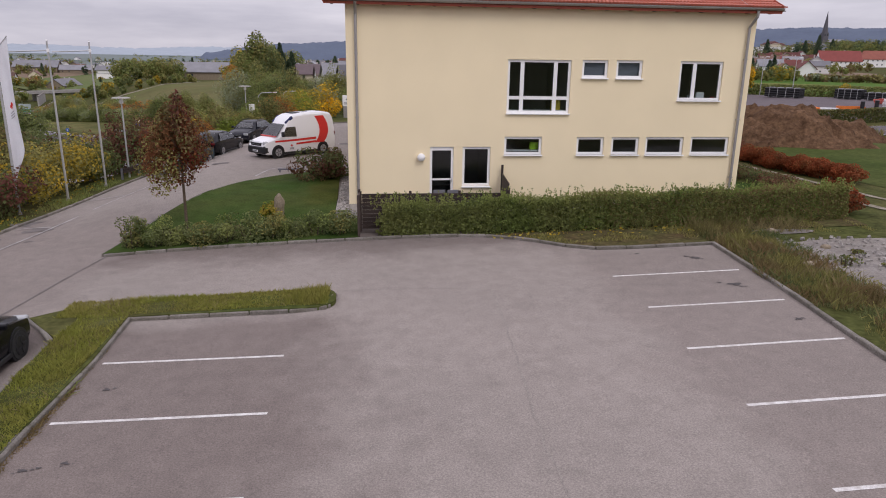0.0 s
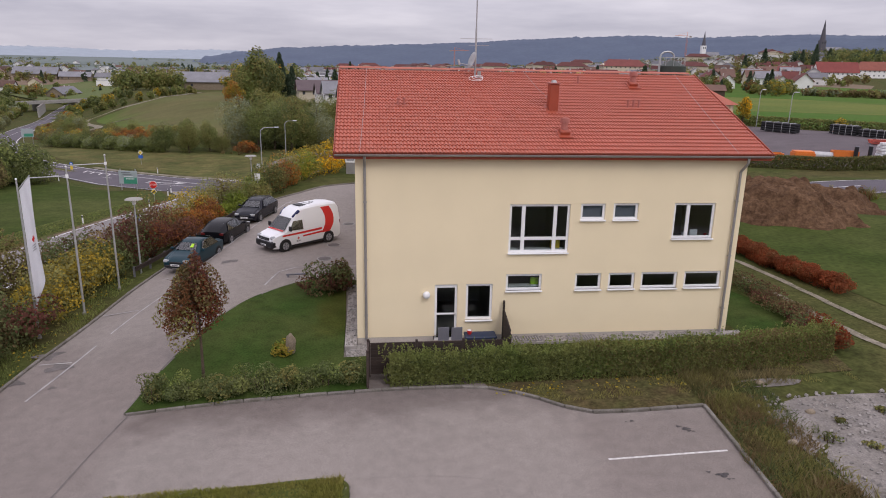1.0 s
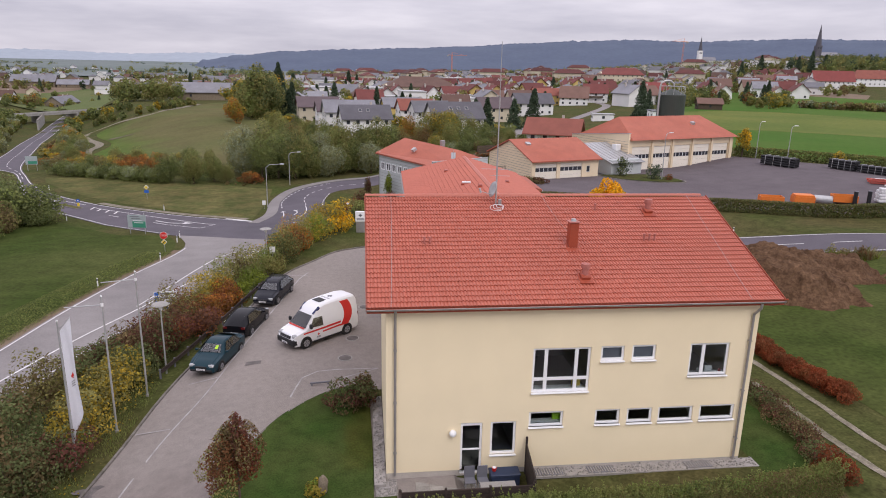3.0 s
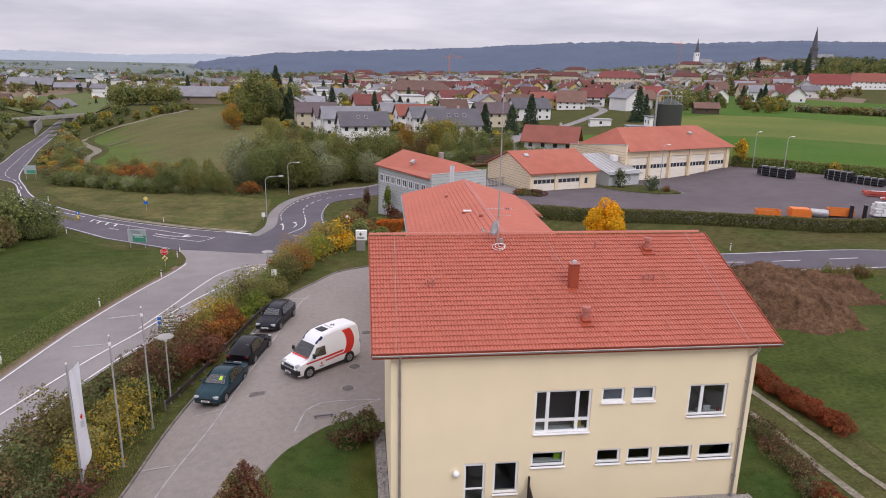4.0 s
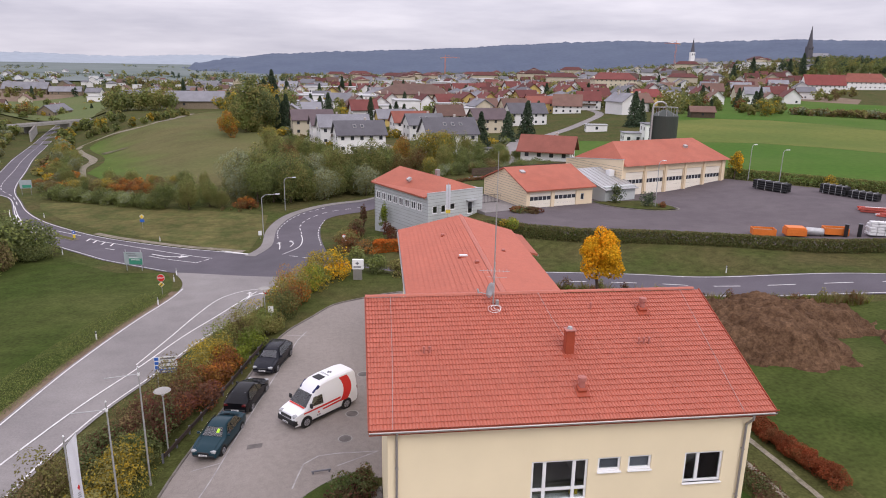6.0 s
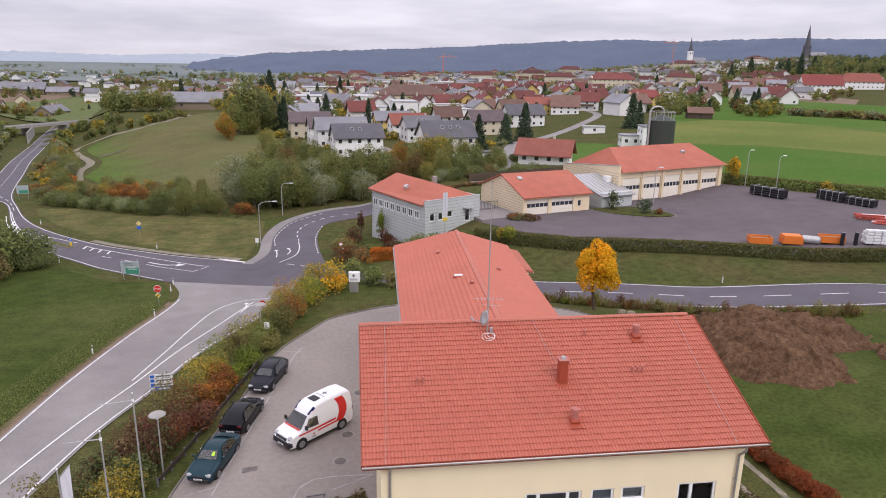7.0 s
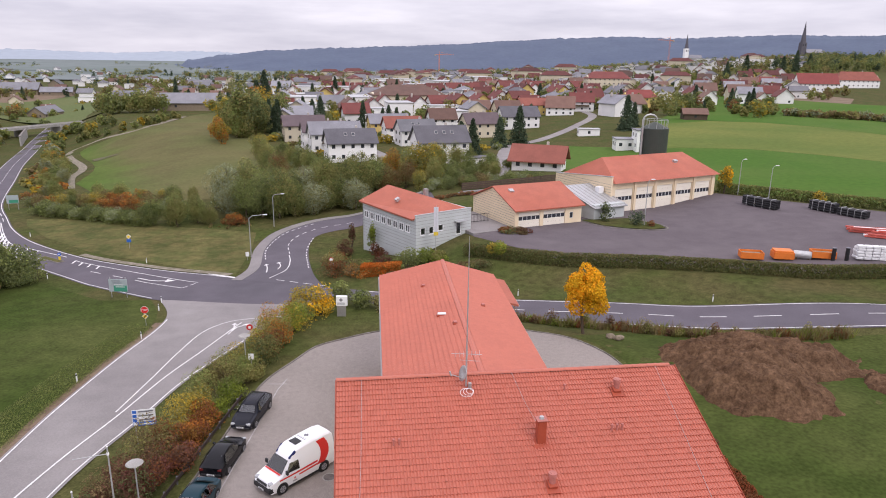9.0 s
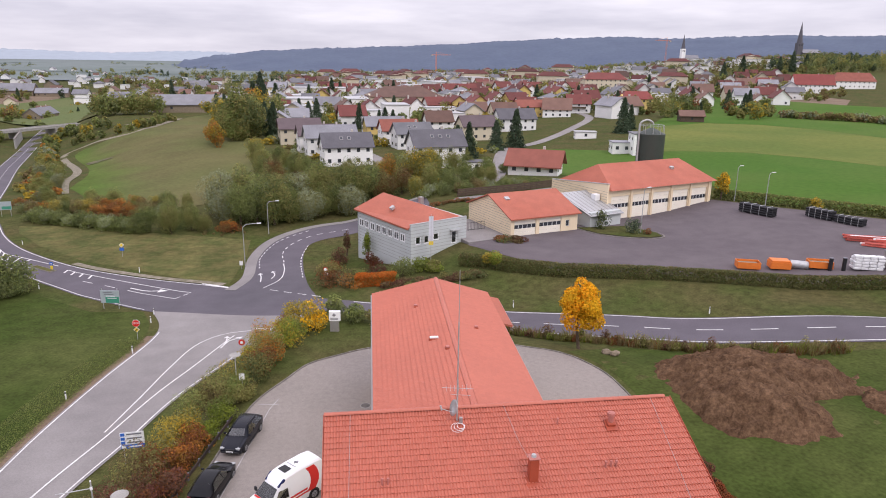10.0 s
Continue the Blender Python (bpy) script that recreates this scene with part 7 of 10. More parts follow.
# shrubs on the bank between drive and side road
BANK = [(-9, "brown dark", "dark brown"), (-6, "olive dark", "dark brown"), (-3, "dark maroon", "dark brown"), (0, "dark brown", "dark maroon"), (2.8, "dark maroon", "brown dark"), (5.4, "yellow olive", "brown dark"), (8.0, "yellow olive", "olive brown"), (10.6, "yellow olive", "dark brown"), (12.6, "dark green", "maroon dark"), (14.8, "dark maroon", "brown maroon"), (17.2, "rust maroon", "maroon brown"), (19.6, "maroon rust", "brown olive"), (21.8, "orange rust", "rust olive"), (24, "orange rust", "yellow olive"), (26.2, "lime green", "olive yellow"), (28.6, "lime green", "olive green"), (31, "olive green", "olive brown"), (33.5, "olive dark", "olive green"), (36.2, "olive rust", "olive yellow"), (38.8, "orange olive", "lime yellow"), (41.4, "yellow lime", "yellow olive"), (44, "olive green", "yellow orange")]
PLAIN = {"gold": "golden", "lime": "light green", "dark": "dark green", "maroon": "dark red", "rust": "rust brown"}
for y, *rows in BANK:
    e = -12.6 + 0.27 * max(0, y - 10)
    for row, dx in enumerate((-2.3, -4.5)):
        k2 = rows[row].split()
        big = 0.35 if k2[0] == "yellow" else 0.0
        low = -0.9 if k2[0] == "lime" else 0.8 if 13 < y < 19 and row == 0 else 0.0
        bush(e + dx + rng.uniform(-0.4, 0.4), y + rng.uniform(-0.5, 0.5), 1.3 + 0.4 * rng.random() + big, (2.3 if row == 0 else 3.3) + rng.uniform(-0.3, 0.8) + big + low, k2, "tall %s and %s autumn shrub on the bank" % tuple(PLAIN.get(q, q) for q in k2), n=3000, leaf=0.1, group="bank shrubs", k=16)
for y in (-14, -18, -24, -30):
    bush(-17 + rng.uniform(-1, 1), y, 1.8, 3.2, ["dark", "brown"], "tall dark green and brown autumn shrub on the bank", n=1100, leaf=0.17, group="bank shrubs")
for x, y, r, h, kd in ((-3.4, 45.5, 1.8, 3.2, ["yellow", "gold"]), (-5.2, 47, 1.6, 3.0, ["olive", "yellow"]), (-1.6, 49, 1.7, 2.6, ["dark", "green"]), (1.2, 48, 1.6, 2.2, ["dark", "green"]), (3.4, 46.5, 1.4, 1.8, ["olive", "brown"]), (-7.0, 49.5, 1.6, 3.0, ["rust", "olive"]), (5.6, 47, 1.5, 1.9, ["green", "brown"])):
    bush(x, y, r, h, kd, "tall autumn shrub beside the sign pillar", n=1400, leaf=0.15, group="bank shrubs")
# right of the house
row = even(smoothed([(24.8, 16.8), (24.5, 11.6), (24.9, 8.0), (25.4, 5.1)], 5), 22)
for i in range(22):
    bush(row[i].x, row[i].y, 0.85, 0.98, ["barberry", "barberry", "rust"] if i > 5 else ["maroon", "rust"], "low rust-red barberry hedge shrub in the grass", n=3200, leaf=0.06, group="barberry row", ry=0.85)
bush(22.3, 17, 1.2, 1.6, ["maroon", "dark"], "dark red shrub beside the house", n=900, leaf=0.12)
for i in range(7):
    f = i / 6
    bush(20.1 + 0.6 * math.sin(3.1 * f), -0.3 + 8.2 * f, 1.2, 0.7, ["dark", "maroon", "brown"], "low dark brownish ground cover shrub", n=1500, leaf=0.07, group="ground cover")
bush(19.95, -1.9, 1.05, 1.25, ["barberry", "red", "barberry"], "bright rust-red shrub at the end of the hedge", n=2200, leaf=0.08)
blades("tall_weeds", "tall weedy grass along the car park kerb", [(12.2, -8.2, 14.2, -4.0), (12.0, -12.8, 13.6, -8.2), (11.7, -22, 14.3, -12.8)], 0.3, 0.012, "olive", 2600, 3)
blades("tall_weeds", "dry straw-coloured grass tufts at the kerb corner", [(12.1, -6.4, 13.6, -4.2), (13.2, -5.3, 16.5, -4.0), (12.1, -16, 14.0, -8.7)], 0.7, 0.009, "straw", 420, 4)
blades("weeds", "low green weeds spread along the verge", [(12.2, -14, 14.6, -4)], 0.22, 0.022, "olive", 900, 12, 0.8)
for spots, many in (([(-6.9, -10.55, -0.3, -9.4)], 15000), ([(-6.3, -20, -5.12, -10.5)], 17000)):
    blades("island_grass", "short uneven olive grass on the parking island", spots, 0.13, 0.01, "turf", many, 26, 0.5, -0.6, 0.15)
    blades("island_grass", "yellowed dry grass on the parking island", spots, 0.15, 0.008, "straw", many // 14, 27, 0.7, -0.2, 0.15)
blades("island_grass", "longer grass at the round head of the island", [(-1.7, -10.5, -0.3, -9.4)], 0.26, 0.01, "turf", 900, 6, 0.35, -0.5, 0.15)
blades("kerb_weeds", "weeds and moss along the foot of the kerb", [(-5.1, -20, -4.96, -11.5), (-5.08, -18, -4.9, -14.2)], 0.1, 0.014, "brown", 1500, 28, 0.8)
blades("kerb_weeds", "green weeds hanging over the kerb", [(-5.3, -20, -5.0, -12.5), (-4.5, -10.85, -1.5, -10.72)], 0.16, 0.012, "green", 1300, 29, 0.9, 0.12)
blades("tall_weeds", "brown withered weeds beside the car park kerb", [(12.1, -9.5, 14.4, -5.0), (11.6, -15, 14.0, -9.5), (11.2, -21, 14.0, -15)], 0.28, 0.012, "brown", 3600, 30, 0.5)
blades("tall_weeds", "dark green weeds beside the car park kerb", [(12.1, -9.5, 15.0, -5.0), (11.6, -15, 14.2, -9.5), (11.2, -21, 14.2, -15)], 0.2, 0.018, "dark", 2200, 31, 0.7)
blades("verge_grass", "short grass strip under the hedge", [(5.5, -5.6, 12, -4.1), (12, -5.2, 19, -3.4)], 0.12, 0.01, "olive", 3400, 9, 0.5, 0.0)
blades("verge_grass", "rough grass verge along the drive", [(-15, -8, -13.5, 4), (-14.1, 4, -12.8, 12)], 0.2, 0.014, "green", 1800, 15)
strip = [p + Vector((-2.4, 0)) for p in even(minor_w, 60)][22:54]
belt = hedge(strip, 4.2, 0.16, ["green", "dark", "green", "dark"], "rough uncut grass belt beside the side road", 42000, 0.05, 1.2, name="rough_grass")
belt["category"] = "grass"
# fallen leaves
rl = random.Random(4)
pts = [(x, y, H(x, y) + 0.07 + (0.1 if -14.9 < x < -12.9 or 5 < x < 12 else 0)) for x, y in [(rl.uniform(-15, -13.1), rl.uniform(-4, 14)) for _ in range(260)] + [(rl.uniform(5, 12), rl.uniform(-5.2, -4.3)) for _ in range(90)] + [(rl.uniform(-6.4, -0.5), rl.uniform(-10.2, -9.5)) for _ in range(40)]]
me = leaf_mesh("fallen_leaves", pts, 0.07, 3, 0.9)
me.materials.append(LEAF["yellow"])
tagged(new("fallen_leaves", me), "yellow fallen leaves scattered on the grass", "leaves", kind="stuff")
# beyond the hall
tree(24.3, 40.3, 7.6, 2.85, ["gold", "gold", "gold", "amber"], label="bright golden-yellow maple behind the hall", clear=0.3, n=14000, leaf=0.17, k=50, taper=0.25, core=0.34, rag=0.22)
for i in range(24):
    x = 16 + 1.55 * i + rng.uniform(-1.0, 1.0)
    y = (64.5 - 0.6 * (x + 4) if x < 24 else 48.4 - 0.31 * (x - 24)) - 2.6 + rng.uniform(-0.7, 0.7)
    bush(x, y, 0.5 + 0.45 * rng.random(), 0.8 + 1.3 * rng.random(), rng.choice([["lime", "olive"], ["brown", "maroon"], ["rust", "brown"], ["lime", "straw"], ["olive", "straw"], ["brown", "olive"]]), "scruffy roadside sapling and weeds", n=420, leaf=0.11, group="roadside scrub")
edge = [(x, (64.5 - 0.6 * (x + 4) if x < 24 else 48.4 - 0.31 * (x - 24)) - 2.6) for x in range(15, 53, 2)]
for kd, hh, many, sd in (("straw", 1.3, 230, 41), ("rust", 1.0, 190, 42), ("lime", 1.2, 200, 43), ("brown", 1.1, 320, 44), ("olive", 0.8, 420, 45)):
    blades("tall_weeds", "tall withered roadside weeds in autumn colours", [(x, y - 1.1, x + 2, y + 0.5) for x, y in edge], hh, 0.03, kd, many, sd, 0.25, 0.02)
hedge(V2([(17.5, 76.5), (24, 71), (31, 67), (53.3, 60), (71.2, 53.4), (92, 46.5)]), 1.5, 1.7, ["dark", "brown", "olive", "dark"], "long clipped brownish-green hedge round the depot yard", 60000, 0.11, 0.05, wavy=0.2)
hedge(V2([(79, 111.5), (92, 100), (104, 90), (118, 76), (122, 60)]), 1.8, 2.0, ["dark", "olive", "green"], "clipped dark green hedge behind the depot yard", 14000, 0.2, 0.1, wavy=0.3)
for x, y, r, h, kd in ((-2.5, 78, 1.9, 2.2, ["rust", "brown"]), (0.2, 76.5, 1.8, 1.8, ["orange", "brown"]), (-3.8, 82, 1.8, 2.3, ["brown", "olive"]), (-2, 86, 1.7, 2.4, ["olive", "rust"]), (1.5, 80, 1.6, 1.8, ["brown", "green"]), (5, 79.5, 1.5, 2.2, ["dark", "maroon"]), (8.5, 78.5, 1.5, 2.6, ["dark", "green"]), (4.5, 88, 1.1, 2.6, ["maroon", "red"]), (11.5, 79, 1.4, 2.0, ["green", "lime"]), (-1.5, 94, 1.2, 2.8, ["maroon", "brown"]), (13.5, 77.5, 1.3, 1.4, ["olive", "lime"]), (22, 72.5, 1.1, 2.6, ["yellow", "lime"]), (26.2, 85.2, 1.4, 1.0, ["rust", "dark"]), (28.6, 84.6, 1.2, 0.9, ["maroon", "brown"])):
    bush(x, y, r * 1.45, h * 1.1, kd, "autumn coloured shrub in the office garden", n=1500, leaf=0.16, group="office garden shrubs")
for i in range(22):
    f = i / 21
    bush(5.5 + 14.5 * f + rng.uniform(-0.5, 0.5), 74.6 - 3.6 * f + rng.uniform(-1.2, 1.2), 1.1, 0.7 + 0.4 * rng.random(), rng.choice([["brown", "dark"], ["maroon", "brown"], ["dark", "olive"]]), "low dark brown ground cover on the bank", n=420, leaf=0.14, group="bank planting")
hedge(V2([(1.2, 76.6), (7.4, 75.4)]), 2.6, 1.6, ["flame", "flame", "orange"], "clipped bright orange autumn hedge in the office garden", 9000, 0.12, 0.1, wavy=0.6)
tree(3.4, 92, 6.0, 1.0, ["green", "lime"], label="slim upright light green tree beside the office", clear=0.12, n=900, leaf=0.2)
tree(-0.2, 99, 5.0, 1.0, ["maroon", "brown"], label="slim dark red tree beside the office", clear=0.15, n=700, leaf=0.2)
bush(46.2, 92, 1.3, 3.4, ["conifer", "dark"], "small dark pine on the yard island", n=900, leaf=0.18)
bush(50.8, 88.6, 1.6, 3.2, ["conifer", "silver"], "small blue-green pine on the yard island", n=900, leaf=0.18)
bush(53.2, 87.2, 0.8, 1.3, ["rust", "brown"], "rust coloured shrub on the yard island", n=500, leaf=0.14)
tree(79.6, 109.6, 6.6, 1.9, ["gold", "yellow"], label="golden-yellow tree at the corner of the engine shed", clear=0.2, n=1100, leaf=0.3)
for x, y, kd in ((93, 97.5, ["olive", "yellow"]), (106, 86, ["gold", "olive"]), (111, 82, ["dark", "olive"]), (116, 77, ["dark", "green"])):
    bush(x, y, 1.5, 2.8, kd, "shrub in the hedge behind the yard", n=500, leaf=0.25, group="yard hedge shrubs")

# woods: a few grown trees, then their copies
def conifer(x, y, h, rx, seed, label="tall dark green spruce tree", n=1400, leaf=0.36):
    t = thing("spruce", label, "tree", (x, y, H(x, y)), group="spruces")
    part("trunk", rods(((0, 0, -0.3), (0, 0, h * 0.96), 0.018 * h, 0.02, 7)), M["bark"], t)
    r = np.random.RandomState(seed)
    q = r.uniform(0, 1, n) ** 1.5
    tier = (np.floor(q * 11) + r.uniform(0, 1.0, n)) / 11.5
    ang, rad = r.uniform(0, 6.28, n), r.uniform(0.15, 1.0, n) ** 0.5
    rr = rx * (1.04 - tier) ** 0.85 * rad * (0.8 + 0.2 * np.sin(ang * 4 + np.floor(q * 11) * 2.1))
    p = np.stack([rr * np.cos(ang), rr * np.sin(ang), h * (0.04 + 0.94 * tier) - 0.3 * rr], 1)
    out = np.stack([np.cos(ang) * 0.8, np.sin(ang) * 0.8, np.full(n, 0.5)], 1)
    new("crown", leaf_mesh("crown", p, leaf, seed, long=2.0, nrm=out, kinds=["conifer"])).parent = t
    return t


PARK = 4200
TREE_KINDS = ((["green", "dark"], "broad dark green deciduous tree"), (["olive", "green"], "broad olive green deciduous tree"), (["yellow", "olive", "green"], "broad yellowing deciduous autumn tree"), (["rust", "brown", "olive"], "rust brown deciduous tree"),
              (["silver", "olive", "silver"], "silvery grey-green willow tree"), (["dark", "olive", "green"], "dark green deciduous tree"), (["orange", "olive", "yellow"], "orange turning deciduous tree"))
TREES = [tree(PARK + 40 * i, -600, 10, 4.3, kd, "tree", lb, 0.0, 9000, 0.18, 38, group="woodland trees", z=-60, taper=0.12, core=0.46) for i, (kd, lb) in enumerate(TREE_KINDS)]
FAR_TREES = [tree(PARK + 40 * i, -700, 10, 4.3, kd, "tree", lb, 0.0, 4200, 0.33, 28, group="woodland trees", z=-60, taper=0.12, core=0.48) for i, (kd, lb) in enumerate(TREE_KINDS)]
SPRUCE = conifer(PARK + 400, -600, 15, 4.7, 77, n=2600, leaf=0.45)
SHRUB = [bush(PARK + 440 + 20 * i, -600, 2.2, 2.8, kd, lb, n=3000, leaf=0.125, group="field edge shrubs", k=14) for i, (kd, lb) in enumerate(((["dark", "green"], "dark green field edge shrub"), (["olive", "brown"], "olive brown field edge shrub"), (["orange", "rust", "olive"], "orange autumn field edge shrub"), (["green", "silver"], "grey-green field edge shrub"), (["yellow", "olive"], "yellowing field edge shrub")))]
TEMPLATES = TREES + FAR_TREES + [SPRUCE] + SHRUB


KF = ["green", "dark", "olive", "brown", "conifer", "yellow", "rust", "silver", "orange"]
KINDS_OF = dict([(TREES[i], kd) for i, (kd, lb) in enumerate(TREE_KINDS)] + list(zip(SHRUB, (["dark", "green"], ["olive", "brown"], ["orange", "rust", "olive"], ["green", "silver"], ["yellow", "olive"]))))
MIDDLE, FARTHEST = ([], [], []), ([], [], [])


def far_tree(x, y, h, wide, kinds, seed, n, store):
    """Adds a crown to one of the joined stretches of woodland."""
    p, out, i = clumps(n, wide, wide, h / 2, 9, seed, 0.5)
    store[0].append(p + (x, y, H(x, y) + h * 0.46))
    store[1].append(out)
    store[2].append(np.array([KF.index(k) for k in kinds])[leaf_kind(i, 9, kinds, seed)])


def plant(src, x, y, s=1.0, sz=None):
    d = math.hypot(x, y)
    if src in TREES and d > 330:
        return far_tree(x, y, 10 * s, 4.3 * s, KINDS_OF[src], int(7 * x + 3 * y) % 90000, 460 if d < 450 else 300, MIDDLE)
    if src in SHRUB and d > 190:
        return far_tree(x, y, 2.8 * s, 2.2 * s, KINDS_OF[src], int(7 * x + 3 * y) % 90000, 120, MIDDLE)
    if src in TREES and d > 235:
        src = FAR_TREES[TREES.index(src)]
    m = pose(x, y, H(x, y) - 0.15, 0, 0, rng.uniform(0, 360)) @ Matrix.Diagonal((s, s, sz or s * rng.uniform(0.85, 1.15), 1))
    return copy_thing(src, m)


def grove(line, wide, n, lo, hi, kinds, seed, gap=3.0):
    """Trees strewn along a line, none nearer to another than the gap."""
    r = random.Random(seed)
    spots, p = [], even(smoothed(line, 6), 60)
    for _ in range(n * 12):
        q = r.choice(p) + Vector((r.uniform(-wide, wide), r.uniform(-wide, wide)))
        if len(spots) < n and all((q - o).length > gap for o in spots):
            spots.append(q)
            plant(r.choice(kinds), q.x, q.y, r.uniform(lo, hi) / 10)
    return spots


G, O, Y, R, S, D, OR = TREES
K0, K1, K2, K3, K4 = SHRUB
# the belt between the bank and the houses
grove([(-26, 126), (-18, 128), (-9, 131), (0.0, 136.1)], 2.6, 16, 8.5, 11.3, [D, S, O, S, D, G], 31, 3.6)
grove([(-30.0, 136.2), (-18.0, 138.3), (-4.0, 142.2), (8.0, 146.1)], 4, 20, 9, 12.3, [S, D, D, O, G, D], 32, 4.2)
grove([(-24.1, 150.6), (-10.0, 155.5), (4.0, 158.4), (14.0, 158.2)], 5, 15, 4, 7, [O, D, G, Y, R], 33, 5)
for x, y, h, src in ((-42, 121.5, 7.6, G), (-36.5, 119.5, 6.8, O), (-33, 122.5, 6.2, D), (-30, 121, 5, O), (-38, 126, 7, D), (17.0, 146.1, 13.0, Y), (21.5, 148, 9.5, Y), (13.5, 142.1, 8.0, R), (9.0, 140.1, 8.0, R), (11.0, 150.2, 9.0, OR), (25, 141, 7, G), (30, 144, 6.5, G), (34, 147, 6, D), (23, 152, 8, O), (38, 152, 5, O)):
    plant(src, x, y, h / 10)
grove([(-30, 119), (-26, 118), (-22, 119)], 1.2, 8, 1.5, 2.4, [K1], 34, 1.4)
for x, y, s0 in ((-24.5, 119.8, 0.9), (-25.3, 120.6, 1.0), (-50, 139, 1.0), (-53, 140, 1.1), (-56, 141, 1.0), (-58.5, 141.5, 1.1), (-48, 137, 0.8)):
    plant(K2, x, y, s0)
# young trees in a row above the bank
for i in range(22):
    f = i / 21
    plant(K0 if i % 4 else K3, lerp(-72, -43, f) + rng.uniform(-0.6, 0.6), lerp(139, 121, f) + rng.uniform(-0.6, 0.6), 0.95 + 0.25 * rng.random())
grove([(-78.2, 150.9), (-68.3, 150.8), (-57.4, 147.1), (-46.4, 140.2), (-40, 133)], 2.5, 24, 8, 14, [K1, K4, K2, K3, K1, K0], 35, 2.0)
grove([(-75.4, 158.2), (-62.3, 154.7), (-48.6, 146.2), (-38.1, 139.5)], 2, 12, 3.5, 6, [O, Y, O, G], 36, 3)
# between the main road and the farm track
grove([(-78, 160.0), (-88.5, 186.1), (-99.0, 213.6), (-114.8, 257.1), (-135.4, 302.2), (-151, 342.6), (-162.8, 372.3)], 3.2, 62, 3.5, 6.0, [O, D, O, Y, G, OR, O, S], 37, 3.0)
grove([(-81.3, 165.4), (-97.5, 203.2), (-121.7, 267.1)], 4.5, 40, 7, 12, [K1, K4, K2, K1], 38, 2)
grove([(-168.8, 386.3), (-171.8, 403.6), (-170.1, 411.9), (-133.9, 369.9)], 5, 16, 5, 8, [O, D, G, Y], 39, 4.5)
grove([(-147.5, 366.3), (-123.7, 349.2), (-107.9, 347.1), (-106.0, 386.2), (-104.8, 419.6)], 3, 16, 4, 6.5, [G, D, O, Y], 40, 3.5)
for x, y, s0, src in ((-54.5, 83.5, 2.3, K0), (-52.0, 84.5, 1.9, K0), (-56.5, 80.5, 2.5, K0), (-51.2, 82.2, 1.1, K0), (-57.5, 77.5, 2.0, K1), (-53, 75.5, 1.4, K1), (-58, 84, 1.5, K0), (-52.5, 69.5, 1.2, K0), (-56.5, 71.5, 1.6, K1), (-61, 79, 1.8, K1)):
    plant(src, x, y, s0)
# beyond the main road
grove([(-112, 185), (-128, 222), (-142, 250), (-168, 308), (-188, 352), (-206, 405)], 4, 44, 4.5, 7.5, [O, D, G, D, S], 61, 3.5)
grove([(-70, 92), (-84, 108), (-98, 130), (-112.0, 160.0), (-143.2, 230.5), (-177.3, 305.4), (-206.6, 381.1), (-227.1, 433.7)], 6, 62, 6, 10, [G, D, O, D, O], 41, 4.5)
# gardens round the field's far edge and the first houses
for x, y, h, src in ((-49.6, 282.7, 17.0, O), (-52.3, 258.9, 10.2, OR), (-58.2, 309.4, 16.1, Y), (-52.1, 298.2, 18.1, D), (-42.7, 293.6, 16.8, D), (-36.3, 324.8, 18.7, D), (-55.2, 271.2, 11.4, OR), (-33.4, 230.3, 9.7, Y), (-30.3, 210.1, 8.4, O), (-26.7, 193.3, 8.2, O), (-24.4, 180.9, 9.1, D), (-20.2, 169.6, 9.1, R), (-22.8, 208.4, 8.3, G), (-60.0, 445.6, 20.9, OR), (-52.1, 437.5, 18.7, Y), (-40.3, 410.3, 20.1, D), (-12.1, 180.0, 8.1, D), (-8.0, 169.0, 9.0, G), (-0.0, 172.8, 8.0, O), (10.0, 168.5, 8.0, Y), (30, 168, 8, O), (38, 190, 7, D), (41, 170, 6, G), (22, 172, 7, D), (-16.3, 189.5, 8.1, D), (-19.5, 197.2, 7.2, O), (14.1, 183.1, 6.0, G), (40, 205, 6, O)):
    plant(src, x, y, h / 10)
grove([(-22.1, 161.1), (-14.1, 173.6), (-16.3, 194.3), (-21.3, 230.1)], 5, 20, 7, 11, [K0, K1, K3, K0], 42, 2.5)
grove([(18, 127), (26, 130.5), (34, 134), (44, 138)], 3, 22, 7, 11, [K0, K3, K1, K0], 46, 2.4)
for x, y, h, src in ((24, 133, 5, G), (29, 135.5, 5.5, G), (16, 134, 6, Y), (20.0, 137.0, 7.0, O), (36, 141, 5, O)):
    plant(src, x, y, h / 10)
grove([(10.1, 187.4), (22, 182), (36, 178), (48, 182)], 5, 16, 6, 9, [K0, K1, K3, K4], 43, 3)
for x, y, h in ((39, 214, 15), (44, 219, 14), (33, 222, 9)):
    plant(SPRUCE, x, y, h / 15)
grove([(-158, 454), (-150, 460), (-140, 462), (-131, 464)], 6, 22, 13, 17, [G, D, O, G, D], 44, 4)
grove([(-265.0, 575.5), (-268.7, 530.3), (-255.9, 558.4), (-240.6, 575.7)], 8, 12, 7, 11, [OR, O, Y, D], 45, 5)
